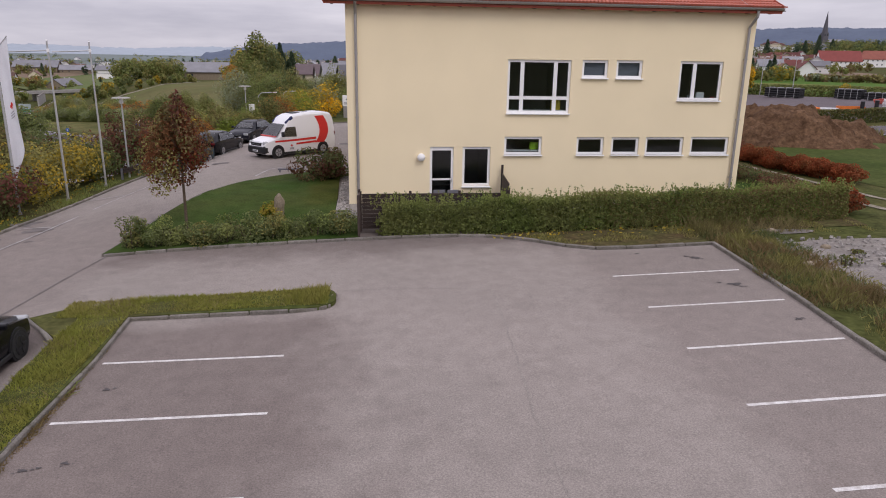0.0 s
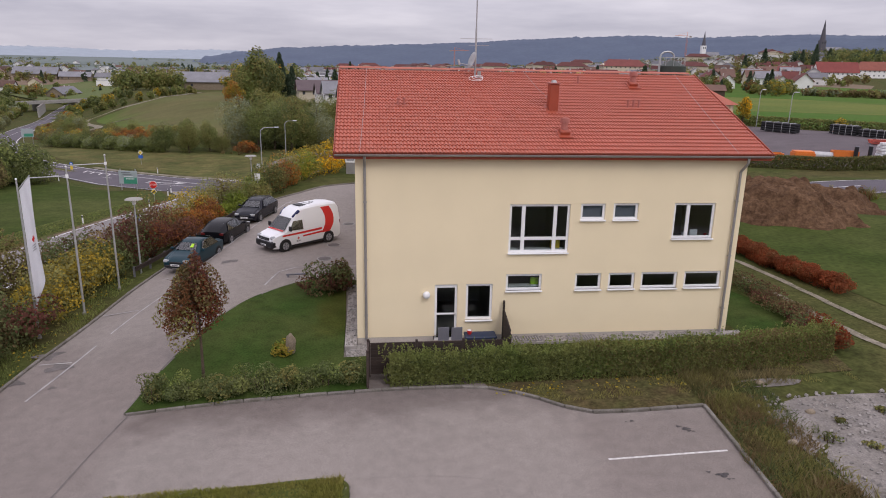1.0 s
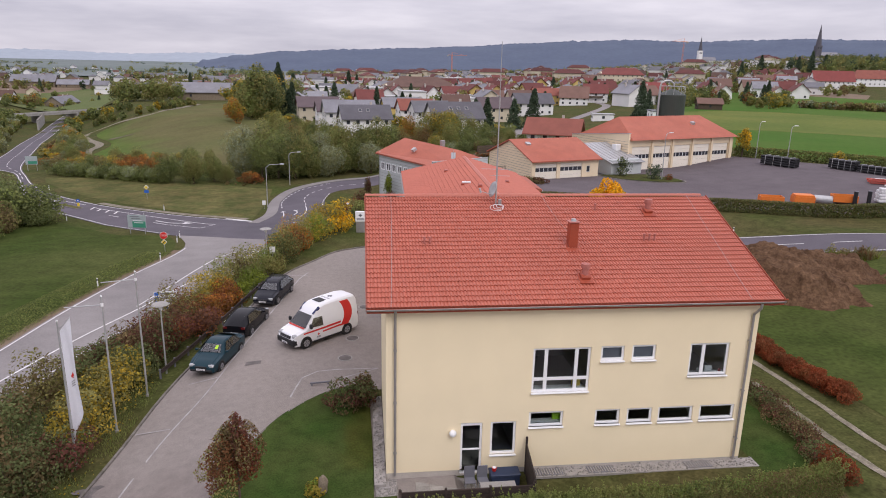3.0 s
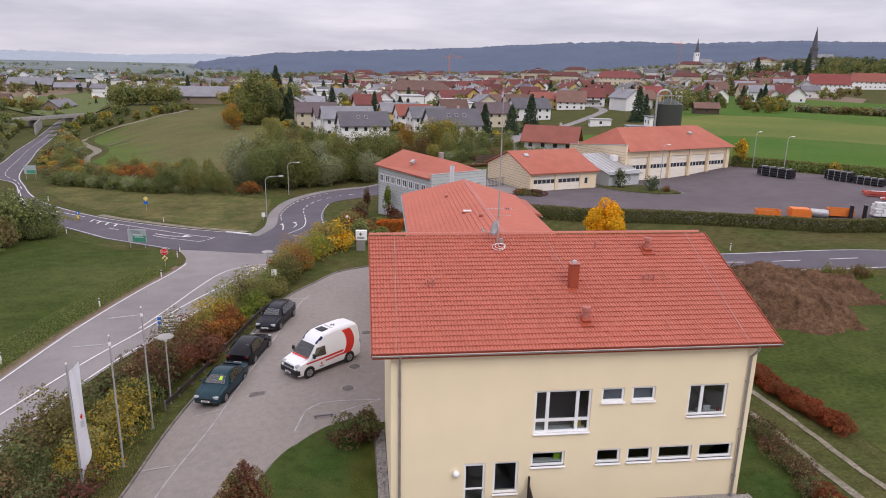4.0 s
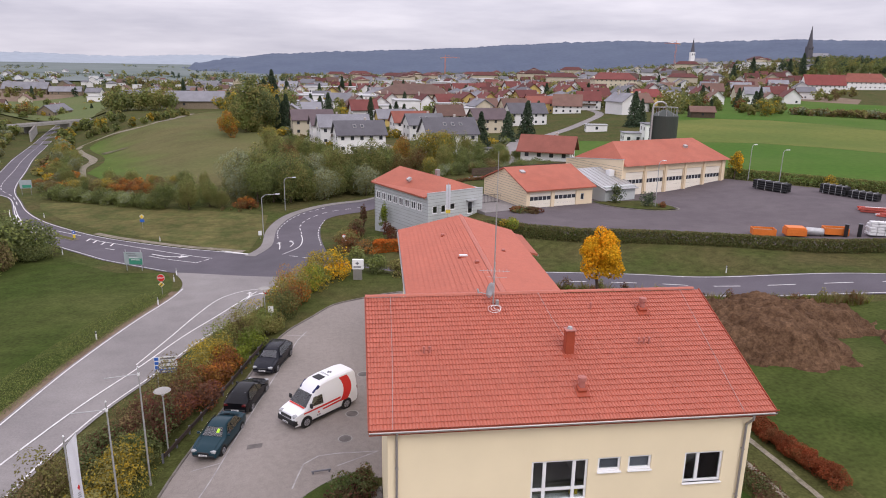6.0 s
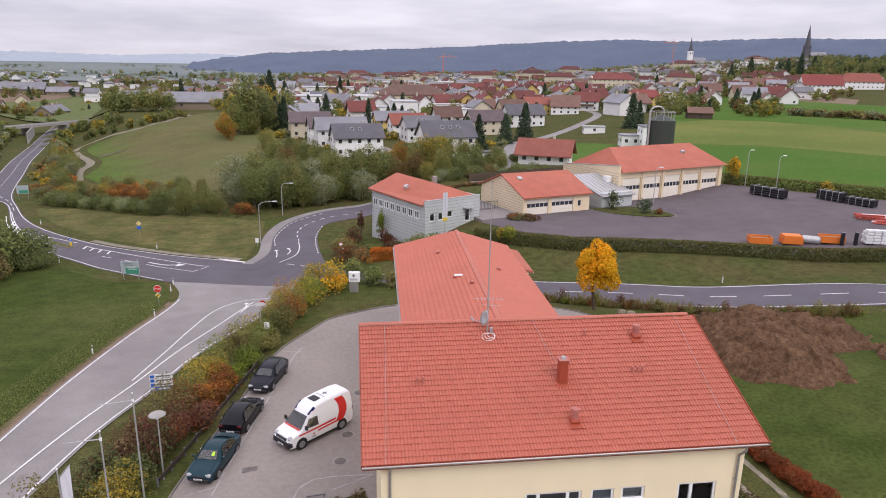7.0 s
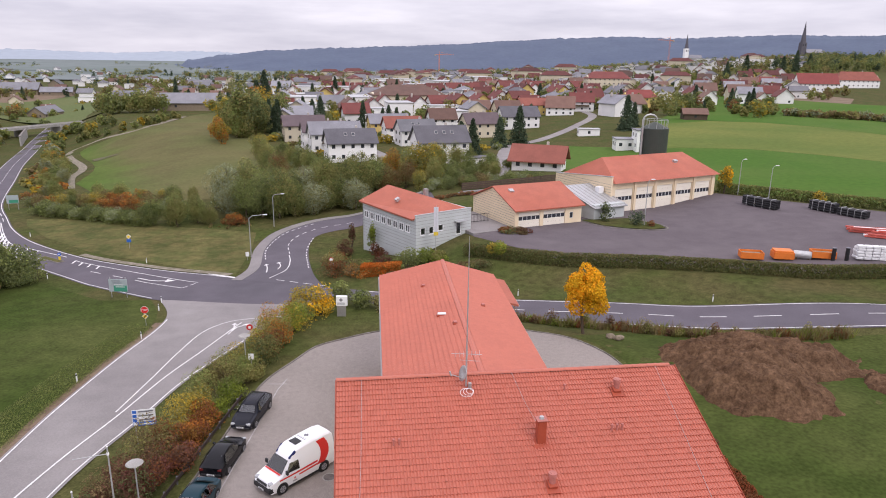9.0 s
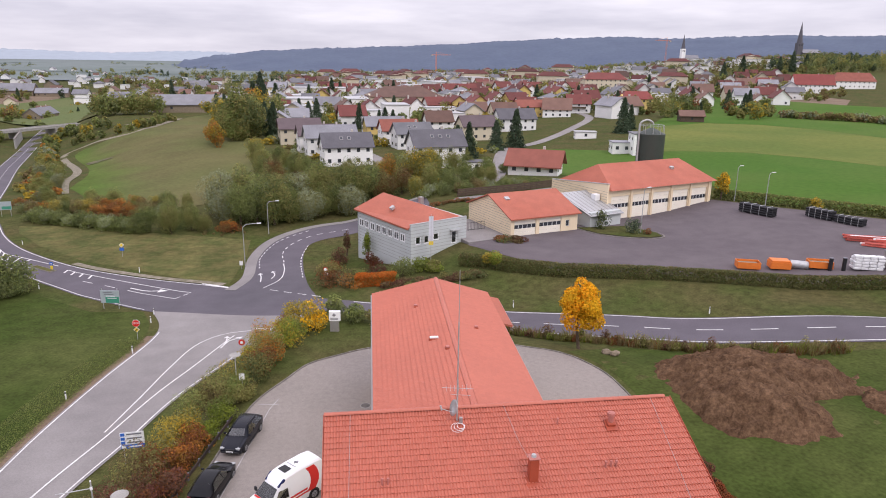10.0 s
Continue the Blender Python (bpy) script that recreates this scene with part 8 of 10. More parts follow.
for x, y, h in ((-33.4, 297.8, 15), (-38.5, 307.9, 16), (-35.5, 302, 13), (-68.3, 541, 27), (-75, 545, 24), (-14, 623, 19), (70, 254, 17), (60, 246, 15), (130, 285, 18), (2.0, 399.2, 13.1), (-65.3, 528.0, 25.3), (-55.0, 525.2, 23.2), (20.3, 346.1, 13.2), (-28.4, 394.1, 14.2), (24, 338, 12), (95, 330, 13), (140, 300, 12), (-43.5, 421.4, 14.5), (30, 420, 14), (160, 420, 14), (-92.1, 481.6, 16.4), (-86.6, 480.8, 15.5), (-16.5, 357.6, 16.5), (-21.7, 372.3, 14.4), (6.3, 337.5, 12.7)):
    plant(SPRUCE, x, y, h / 15)
for x, y, h, src in ((-47.4, 284, 21, D), (-62.3, 334, 18, O), (-52.4, 356, 17, D), (-44, 300, 18, D), (-57, 318, 15, OR), (-106, 650, 27, D), (-90, 437, 13, Y), (280.2, 417.3, 11, R), (300.6, 442.1, 8, O), (279.5, 454.9, 8, Y), (172.1, 338.7, 18, O), (190.3, 368.6, 16, G)):
    plant(src, x, y, h / 10)
hl = [(269.8, 370.8), (280.7, 353.9), (293.8, 342.0), (302.5, 326.9), (309.2, 306.0)]
for p in even(smoothed(hl, 5), 60):
    plant(rng.choice((K1, K1, K3)), p.x + rng.uniform(-4, 4), p.y + rng.uniform(-4, 4), 1.5 + 0.7 * rng.random())
for x, y, h in ((560, 900, 30), (610, 890, 26), (640, 905, 28), (520, 880, 24), (700, 960, 26)):
    plant(SPRUCE, x, y, h / 15)
for i in range(46):
    plant(rng.choice((G, D, O, D, Y)), 760 + rng.uniform(-60, 190), 900 + rng.uniform(-60, 120), 1.8 + 0.9 * rng.random())

# ---- street furniture ----
def words(text, size, parent, m, material, name="lettering"):
    cu = bpy.data.curves.new(name, "FONT")
    cu.body, cu.size, cu.align_x, cu.align_y, cu.extrude = text, size, "CENTER", "CENTER", 0.004
    o = new("lettering_source", cu)
    me = bpy.data.meshes.new_from_object(o.evaluated_get(bpy.context.evaluated_depsgraph_get()))
    bpy.data.objects.remove(o)
    me.materials.clear()
    me.materials.append(material)
    p = new(name, me)
    p.parent, p.matrix_local = parent, m
    return p


def flagpole(x, y, h, arm, flag=False):
    z = H(x, y)
    t = thing("flagpole", "slim white metal flagpole with a white flag" if flag else "bare slim white metal flagpole with a swivel arm", "flagpole", (x, y, z), group="flagpoles")
    part("pole", rods(((0, 0, -0.2), (0, 0, 3), 0.055, 0.05, 12), ((0, 0, 3), (0, 0, h), 0.05, 0.035, 12)), M["galv"], t)
    part("cap", rods(((0, 0, h), (0, 0, h + 0.06), 0.05, 0.03, 10)), M["white"], t)
    part("base", rods(((0, 0, 0), (0, 0, 0.12), 0.09, None, 12)), M["concrete"], t)
    if not flag:
        a = part("arm", rods(((0, 0, h - 0.42), (arm[0], arm[1], h - 0.5), 0.027, None, 8)), M["galv"], t)
        part("collar", rods(((0, 0, h - 0.5), (0, 0, h - 0.34), 0.065, None, 10)), M["white"], a)
    return t


flagpole(-13.45, 6.35, 7.3, (-1.7, -0.1))
flagpole(-13.1, 10.2, 7.35, (-1.7, -0.25))
fp = flagpole(-14.25, 3.4, 7.2, None, True)
def flag_point(u, w, out=0.0):
    """A point of the banner: u across from the pole, w down from its raised top edge."""
    wid = 0.5 + 0.13 * ss(0.0, 0.7, w) - 0.56 * ss(0.74, 1.0, w)
    wave = 0.13 * math.sin(2.6 * u + 4 * w) * u + 0.05 * math.sin(8 * u - 7 * w) * u
    return (0.06 + wid * u, -0.12 * u + wave - out, 6.75 + 0.62 * u * (1 - w) - 5.6 * w + 0.25 * u * w)


NX, NZ = 10, 44
v = [flag_point(i / NX, j / NZ) for j in range(NZ + 1) for i in range(NX + 1)]
f = [(j * (NX + 1) + i, j * (NX + 1) + i + 1, (j + 1) * (NX + 1) + i + 1, (j + 1) * (NX + 1) + i) for j in range(NZ) for i in range(NX)]
cloth = part("flag", (v, f), M["cloth"], fp, "long white flag with a small red cross", smooth=True)
part("flag_arm", rods(((0, 0, 6.76), (*flag_point(1, 0)[:2], flag_point(1, 0)[2] + 0.02), 0.02, None, 8)), M["galv"], fp)


def on_flag(u0, w0, u1, w1):
    """A patch a little in front of the flag."""
    nu = 3
    q = [flag_point(lerp(u0, u1, i / nu), w, 0.02) for w in (w0, w1) for i in range(nu + 1)]
    return q, [(i, i + 1, nu + 2 + i, nu + 1 + i) for i in range(nu)]


part("cross", on_flag(0.5, 0.4, 0.6, 0.445), M["van_red"], cloth)
part("cross", on_flag(0.43, 0.413, 0.67, 0.432), M["van_red"], cloth)
for k in range(3):
    part("lettering_bar", on_flag(0.4, 0.465 + 0.018 * k, 0.72, 0.472 + 0.018 * k), M["rim"], cloth)


def disc_lamp(x, y, h):
    t = thing("street_lamp", "slim grey lamp post with a flat white disc head", "street lamp", (x, y, H(x, y)), group="disc lamps")
    part("post", rods(((0, 0, -0.2), (0, 0, h - 0.35), 0.055, 0.04, 12)), M["galv"], t)
    hd = part("head", rods(((0, 0, h - 0.35), (0, 0, h - 0.08), 0.1, 0.1, 14)), M["white"], t)
    part("disc", rods(((0, 0, h - 0.06), (0, 0, h), 0.5, 0.42, 28)), M["concrete"], hd, "flat pale reflector disc")
    part("stay", rods(((0.3, 0, h - 0.06), (0.07, 0, h - 0.3), 0.012, None, 5), ((-0.3, 0, h - 0.06), (-0.07, 0, h - 0.3), 0.012, None, 5)), M["galv"], hd)


disc_lamp(-12.85, 13.1, 4.5)
disc_lamp(-9.34, 31.95, 4.15)


def mast_lamp(x, y, h, ax, ay):
    t = thing("street_lamp", "tall grey street lamp with a curved arm", "street lamp", (x, y, H(x, y)), group="mast lamps")
    part("post", rods(((0, 0, -0.2), (0, 0, h - 0.6), 0.09, 0.06, 10), ((0, 0, h - 0.6), (ax * 0.25, ay * 0.25, h - 0.1), 0.05, None, 8), ((ax * 0.25, ay * 0.25, h - 0.1), (ax, ay, h), 0.045, None, 8)), M["galv"], t)
    part("head", boxes(((ax * 1.15, ay * 1.15, h), (0.75, 0.3, 0.14), math.degrees(math.atan2(ay, ax))), bevel=0.03), M["plate"], t)


mast_lamp(-18.0, 94.6, 7.6, 2.4, 0.3)
mast_lamp(83.8, 100.1, 7.4, 0.9, 0.1)
mast_lamp(52.2, 88.1, 8.4, 0.9, 0.2)
mast_lamp(81.8, 107.9, 7.6, 0.7, 0.1)
mast_lamp(-16.5, 118, 7.0, 1.8, 0.2)
# guard rail
line = even(smoothed([(-12.9, 12.4), (-11.7, 17), (-10.3, 22.5), (-8.8, 28.3)], 6), 11)
gr = thing("guard_rail", "weathered dark steel guard rail along the parking strip", "guard rail")
for p in line:
    part("post", boxes(((p.x - 0.1, p.y, H(p.x, p.y) + 0.24), (0.1, 0.1, 0.76))), M["bar"], gr)
for a, b in zip(line, line[1:]):
    c, ang = (a + b) / 2, math.degrees(math.atan2(b.y - a.y, b.x - a.x))
    z = (H(a.x, a.y) + H(b.x, b.y)) / 2
    tilt = -math.degrees(math.atan2(H(b.x, b.y) - H(a.x, a.y), (b - a).length))
    bm = bmesh.new()
    L = (b - a).length + 0.02
    for dz, th in ((0.4, 0.05), (0.56, 0.05)):
        box(bm, (c.x, c.y, z + dz), (L, 0.06, 0.11), ang, 0, tilt)
    box(bm, (c.x - 0.02, c.y, z + 0.48), (L, 0.03, 0.26), ang, 0, tilt)
    part("rail", bm, M["fence"], gr)


def post_sign(name, label, x, y, h, rz=0.0, cat="road sign", r=0.032):
    t = thing(name, label, cat, (x, y, H(x, y)), rz)
    part("post", rods(((0, 0, -0.2), (0, 0, h), r, None, 8)), M["galv"], t)
    return t


def plate(t, z, kind, w=0.6, h=None, mt=None, y=-0.05, border=None, name="plate"):
    """A sign plate that faces -y: round, octagon, diamond, triangle or board."""
    n = {"round": 28, "octagon": 8, "diamond": 4, "triangle": 3}.get(kind)
    def shape(k, d):
        if n:
            a0 = {"octagon": math.pi / 8, "diamond": 0, "triangle": -math.pi / 2, "round": 0}[kind]
            return [(k * w / 2 * math.cos(a0 + 2 * math.pi * i / n), d, z + k * w / 2 * math.sin(a0 + 2 * math.pi * i / n)) for i in range(n)]
        return [(sx * k * w / 2, d, z + sz * (h or w) / 2 * k) for sx, sz in ((-1, -1), (1, -1), (1, 1), (-1, 1))]
    o = part(name, panel(shape(1, y), 0.02), mt, t)
    if border:
        part("face", panel(shape(border[0], y - 0.03), 0.006), border[1], o)
    return o


s = post_sign("stop_sign", "red octagonal stop sign above a yellow diamond sign", -25.8, 58.9, 2.6)
o = plate(s, 2.2, "octagon", 0.98, mt=M["white"], border=(0.93, M["van_red"]))
words("STOP", 0.32, o, pose(0, -0.1, 2.2, 90, 0, 0), M["white"])
plate(s, 1.35, "diamond", 0.75, mt=M["white"], border=(0.82, M["sign_yellow"]))
part("bar", boxes(((0, -0.1, 1.35), (0.5, 0.012, 0.1), 0, 0, -45)), M["black"], s)
s = post_sign("no_entry_sign", "round red sign on a post beside the hedge", -11.4, 47.6, 3.4)
plate(s, 3.0, "round", 0.7, mt=M["van_red"], border=(0.5, M["white"]))
s = post_sign("parking_sign", "small white sign on a post beside the lamp", -8.75, 31.2, 2.4)
plate(s, 2.1, "board", 0.45, 0.6, M["plate"])
s = post_sign("city_limit_sign", "round white road sign with a board below on a post", -3.4, 80.2, 2.4)
plate(s, 2.1, "round", 0.75, mt=M["van_red"], border=(0.78, M["white"]))
plate(s, 1.35, "round", 0.75, mt=M["white"], border=(0.5, M["bar"]))
s = post_sign("priority_sign", "yellow and blue road sign on a post in the grass bank", -41.3, 103.5, 2.6)
plate(s, 2.3, "diamond", 0.9, mt=M["white"], border=(0.75, M["sign_yellow"]))
plate(s, 1.5, "board", 0.8, 0.55, M["sign_blue"])
s = post_sign("info_sign", "small white sign board by the footway", -18.3, 92.5, 1.4)
plate(s, 1.1, "board", 0.6, 0.8, M["plate"])
# direction boards
t = thing("direction_sign", "large green and white road direction board on posts", "direction sign", (-33.7, 73.6, H(-33.7, 73.6)), -8)
for x in (-1.1, 1.1):
    part("post", rods(((x, 0.05, -0.2), (x, 0.05, 3.1), 0.05, None, 8)), M["galv"], t)
b = part("board", boxes(((0, 0, 1.85), (2.7, 0.06, 1.9)), bevel=0.02), M["sign_face"], t)
part("green_panel", boxes(((0.3, -0.04, 1.4), (1.9, 0.02, 0.9))), M["sign_green"], b)
for k in range(4):
    part("lettering_bar", boxes(((-0.3 + 0.2 * k, -0.055, 2.55 - 0.3 * k), (1.3, 0.02, 0.1))), M["bar"] if k < 2 else M["plate"], b)
t = thing("direction_sign", "white and blue direction boards on posts beside the side road", "direction sign", (-16.6, 26.8, H(-16.6, 26.8)), 6)
for x in (-0.7, 0.7):
    part("post", rods(((x, 0.05, -0.2), (x, 0.05, 3.0), 0.04, None, 8)), M["galv"], t)
for k in range(4):
    b = part("board", boxes(((0, 0, 2.85 - 0.36 * k), (1.75, 0.04, 0.33)), bevel=0.01), M["plate"] if k != 3 else M["sign_blue"], t)
    part("arrow_field", boxes(((-0.68, -0.03, 2.85 - 0.36 * k), (0.3, 0.01, 0.26))), M["sign_blue"] if k != 3 else M["plate"], b)
    part("lettering_bar", boxes(((0.15, -0.03, 2.85 - 0.36 * k), (1.1, 0.01, 0.11))), M["bar"] if k != 3 else M["plate"], b)
t = thing("direction_sign", "white and green direction board above the main road", "direction sign", (-80.3, 145.5, H(-80.3, 145.5)), 10)
for x in (-1, 1):
    part("post", rods(((x, 0.05, -0.2), (x, 0.05, 3.6), 0.05, None, 8)), M["galv"], t)
b = part("board", boxes(((0, 0, 2.6), (2.6, 0.06, 2.0)), bevel=0.02), M["sign_face"], t)
part("green_panel", boxes(((0.2, -0.04, 2.1), (1.9, 0.02, 0.7))), M["sign_green"], b)
# sign pillar
t = thing("sign_pillar", "grey steel sign pillar with a white head and red cross", "sign pillar", (-1.25, 45.1, H(-1.25, 45.1) - 1.0), -6)
part("pillar", boxes(((0, 0, 1.2), (0.95, 0.3, 2.8)), bevel=0.02), M["zinc"], t)
hd = part("head", boxes(((0.06, -0.02, 2.75), (1.2, 0.36, 1.1)), bevel=0.03), M["white"], t)
part("cross", boxes(((0, -0.21, 2.9), (0.12, 0.02, 0.36)), ((0, -0.212, 2.9), (0.36, 0.02, 0.12))), M["bar"], hd)
for k in range(2):
    part("lettering_bar", boxes(((0, -0.21, 2.55 - 0.12 * k), (0.8, 0.02, 0.06))), M["bar"], hd)
# banner at the office
t = thing("banner_pole", "pole with a long white and yellow banner before the office", "banner", (13.4, 80.6, H(13.4, 80.6)))
part("pole", rods(((0, 0, -0.2), (0, 0, 8.2), 0.06, 0.04, 10)), M["galv"], t)
part("banner", boxes(((0.0, -0.02, 5.6), (0.75, 0.03, 4.6), 8)), M["cloth"], t)
part("banner_foot", boxes(((0.0, -0.03, 3.5), (0.75, 0.03, 0.6), 8)), M["sign_yellow"], t)
# garden fence behind the garage
line = even(smoothed([(24.7, 124.2), (32.7, 127.4), (41.2, 131.0), (50.9, 137.0)], 5), 15)
fence = thing("garden_fence", "weathered dark board fence behind the garage", "fence", (line[0].x, line[0].y, H(line[0].x, line[0].y)))
for a, b in zip(line, line[1:]):
    ang, ln, mid = math.degrees(math.atan2(b.y - a.y, b.x - a.x)), (b - a).length, (a + b) / 2 - line[0]
    zz = H(*((a + b) / 2)) - fence.location.z
    part("post", boxes(((a.x - line[0].x, a.y - line[0].y, zz + 0.8), (0.12, 0.12, 2.0), ang), bevel=0.01), M["timber"], fence)
    for k in range(4):
        part("board", boxes(((mid.x, mid.y, zz + 0.35 + 0.42 * k), (ln - 0.06, 0.04, 0.36), ang)), M["timber"], fence)
drape("pavement", V2([(21.5, 118.5), (28.5, 119), (36, 122.5), (50, 131.5), (50.6, 135.6), (41.4, 130.2), (33, 126.6), (24.6, 123.4)]), M["pale_road"], 0.1, 2.0, "grey paved strip in front of the board fence", "pavement")
for i in range(9):
    bush(18.2 + 1.15 * i, 117.4 + 0.28 * i, 0.8, 0.7 + 0.2 * rng.random(), ["rust", "brown"], "low rust-brown planting beside the paved strip", n=420, leaf=0.14, group="paved strip planting")
# edge posts
for x, y in ((-24.9, 53.8), (-27.2, 40.9), (-26.2, 66), (-48.6, 86.0), (-60.5, 97), (-35.5, 93.4), (45.2, 51.2), (21.9, 59.2), (-28.6, 25), (-64, 116), (70, 43.5), (-26.9, 70.0)):
    t = thing("delineator", "white roadside marker post with a dark band", "marker post", (x, y, H(x, y)), group="marker posts")
    p = part("post", boxes(((0, 0, 0.45), (0.12, 0.1, 0.95), 0), bevel=0.02), M["white"], t)
    part("band", boxes(((0, 0, 0.78), (0.125, 0.105, 0.16))), M["black"], p)
# traffic island on the main road
t = thing("traffic_island", "small kerbed traffic island with low signs", "traffic island", (-52.5, 97.2, H(-52.5, 97.2)), -38, kind="structure")
part("kerb", boxes(((0, 0, 0.12), (6, 1.3, 0.14)), bevel=0.04), M["kerb"], t)
part("grass", boxes(((0, 0, 0.2), (5.4, 0.9, 0.04))), M["dry"], t)
s = post_sign("arrow_sign", "round blue arrow sign above a yellow board", -50.5, 95.8, 1.7)
plate(s, 1.4, "round", 0.6, mt=M["sign_blue"], border=(0.4, M["white"]))
plate(s, 0.7, "board", 0.4, 0.6, M["sign_yellow"])
# stones
def rock(x, y, r, h, label, nm="standing_stone", dz=0.0):
    bm = bmesh.new()
    bmesh.ops.create_icosphere(bm, subdivisions=3, radius=1)
    for q in bm.verts:
        q.co *= 1 + 0.22 * noise.noise(q.co * 1.7 + Vector((x, y, 0)))
        q.co = Vector((q.co.x * r, q.co.y * r * 0.8, (q.co.z * 0.5 + 0.42) * h))
    o = part(nm, bm, M["stone"])
    o.location = (x, y, H(x, y) + dz)
    return tagged(o, label, "stone")


rock(-2.68, -0.72, 0.2, 0.98, "upright weathered sandstone on the lawn", dz=0.14)
for x, y, r in ((26.6, 38.4, 0.5), (27.5, 38.0, 0.4), (27.0, 37.5, 0.35)):
    rock(x, y, r, 0.6, "pale boulder in the grass behind the hall", "boulder")
for x, y in ((14.9, -5.2), (15.4, -7.4), (13.6, -9.2)):
    rock(x, y, 0.16, 0.2, "small pale stone on the weedy verge", "boulder")
# stones over the gravel patch
bm = bmesh.new()
rg = random.Random(12)
for i in range(1500):
    x, y = rg.uniform(13.6, 26), rg.uniform(-15, -6)
    if x < 13.8 + (-7 - y) * 0.12:
        continue
    s0 = rg.uniform(0.03, 0.1)
    bmesh.ops.create_cube(bm, size=s0, matrix=pose(x, y, H(x, y) + 0.05, rg.uniform(0, 90), rg.uniform(0, 90), rg.uniform(0, 90)))
tagged(part("gravel_stones", bm, M["pebble"]), "loose stones on the gravel patch", "gravel", kind="stuff")
for i in range(16):
    bush(rg.uniform(14.8, 22), rg.uniform(-14, -6.8), 0.22 + 0.15 * rg.random(), 0.22 + 0.12 * rg.random(), ["dark", "olive"], "small weed tuft growing in the gravel", "weed_tuft", n=160, leaf=0.06, group="gravel weeds", k=6)
# parking stop lying at the lawn edge
stop = thing("parking_stop", "dark low steel parking stop at the lawn edge", "parking stop", (-3.4, 9.0, H(-3.4, 9.0) + 0.05), 8)
part("beam", boxes(((0, 0, 0.14), (1.1, 0.08, 0.08)), bevel=0.01), M["bar"], stop)
for sx in (-1, 1):
    part("foot", boxes(((sx * 0.45, 0, 0.05), (0.08, 0.1, 0.14))), M["bar"], stop)

# ---- town ----
WIN = {}


def win_mesh(w, h):
    if (w, h) not in WIN:
        bm = boxes(((0, 0, 0), (w, 0.12, h)))
        WIN[w, h] = bpy.data.meshes.new("window")
        bm.to_mesh(WIN[w, h])
        bm.free()
        WIN[w, h].materials.append(M["pane_far"])
    return WIN[w, h]


def dwelling(L, Wd, h, rh, wall, roof, label, rows=2, cols=3, over=0.7, hip=0.0, chimney=True, name="house", cat="house", flat=False, balcony=False, far=False, bare=False):
    """A house along x, its base at z = 0: walls with gables, roof, windows on every side."""
    t = thing(name, label, cat, (PARK, -700, 0))
    a, b = L / 2, Wd / 2
    if flat:
        part("wall", boxes(((0, 0, h / 2 - 1), (L, Wd, h + 2))), M[wall], t)
        part("roof", boxes(((0, 0, h + 0.15), (L + 0.6, Wd + 0.6, 0.3))), M[roof], t)
    else:
        g = a * (1 - hip)
        v = [(x, y, z) for x in (-a, a) for y, z in ((-b, -2), (b, -2), (b, h), (0, h + rh * (1 - hip * 0.9) - 0.12), (-b, h))]
        part("wall", (v, [(0, 4, 3, 2, 1), (5, 6, 7, 8, 9), (0, 5, 9, 4), (1, 2, 7, 6), (4, 9, 8, 3), (3, 8, 7, 2)]), M[wall], t)
        o, e = over, over * rh / b
        r0, r1 = a + o, a + o - hip * (b + o)
        if not hip:
            part("roof", gable_roof(-r0, r0, -b - o, b + o, h - e + 0.1, h + rh + 0.1, thick=0.3, along="x"), M[roof], t)
        v = [(-r0, -b - o, h - e), (r0, -b - o, h - e), (r0, b + o, h - e), (-r0, b + o, h - e), (-r1, 0, h + rh), (r1, 0, h + rh)]
        v += [(p[0], p[1], p[2] - 0.25) for p in v]
        if hip:
            part("roof", (v, [(0, 1, 5, 4), (2, 3, 4, 5), (1, 2, 5), (3, 0, 4), (6, 10, 11, 7), (8, 11, 10, 9), (7, 11, 8), (9, 10, 6), (0, 6, 7, 1), (2, 8, 9, 3), (1, 7, 8, 2), (3, 9, 6, 0)]), M[roof], t)
        if chimney:
            part("chimney", boxes(((a * 0.3, b * 0.25, h + rh), (0.7, 0.7, 1.8)), bevel=0.03), M["stucco_pale"], t)
    fl = h / rows
    for s in (() if bare else (-1,) if far else (-1, 1)):
        for r in range(1 if far else rows):
            for c in range(min(2, cols) if far else cols):
                o = new("window", win_mesh(1.15, 1.25))
                o.location, o.parent = (-a + L * (c + 0.5) / cols, s * (b + 0.0), fl * (r + 0.55)), t
            for c in range(1 if far else 2):
                o = new("window", win_mesh(1.15, 1.25))
                o.location, o.rotation_euler, o.parent = (s * a, -b + Wd * (c + 0.5) / 2, fl * (r + 0.55)), (0, 0, math.pi / 2), t
    if balcony:
        part("balcony", boxes(((0, -b - 0.7, fl), (L * 0.6, 1.3, 0.2)), ((0, -b - 1.3, fl + 0.5), (L * 0.6, 0.08, 0.9))), M["bark"], t)
    return t


def spec(*a, **b):
    return a, b


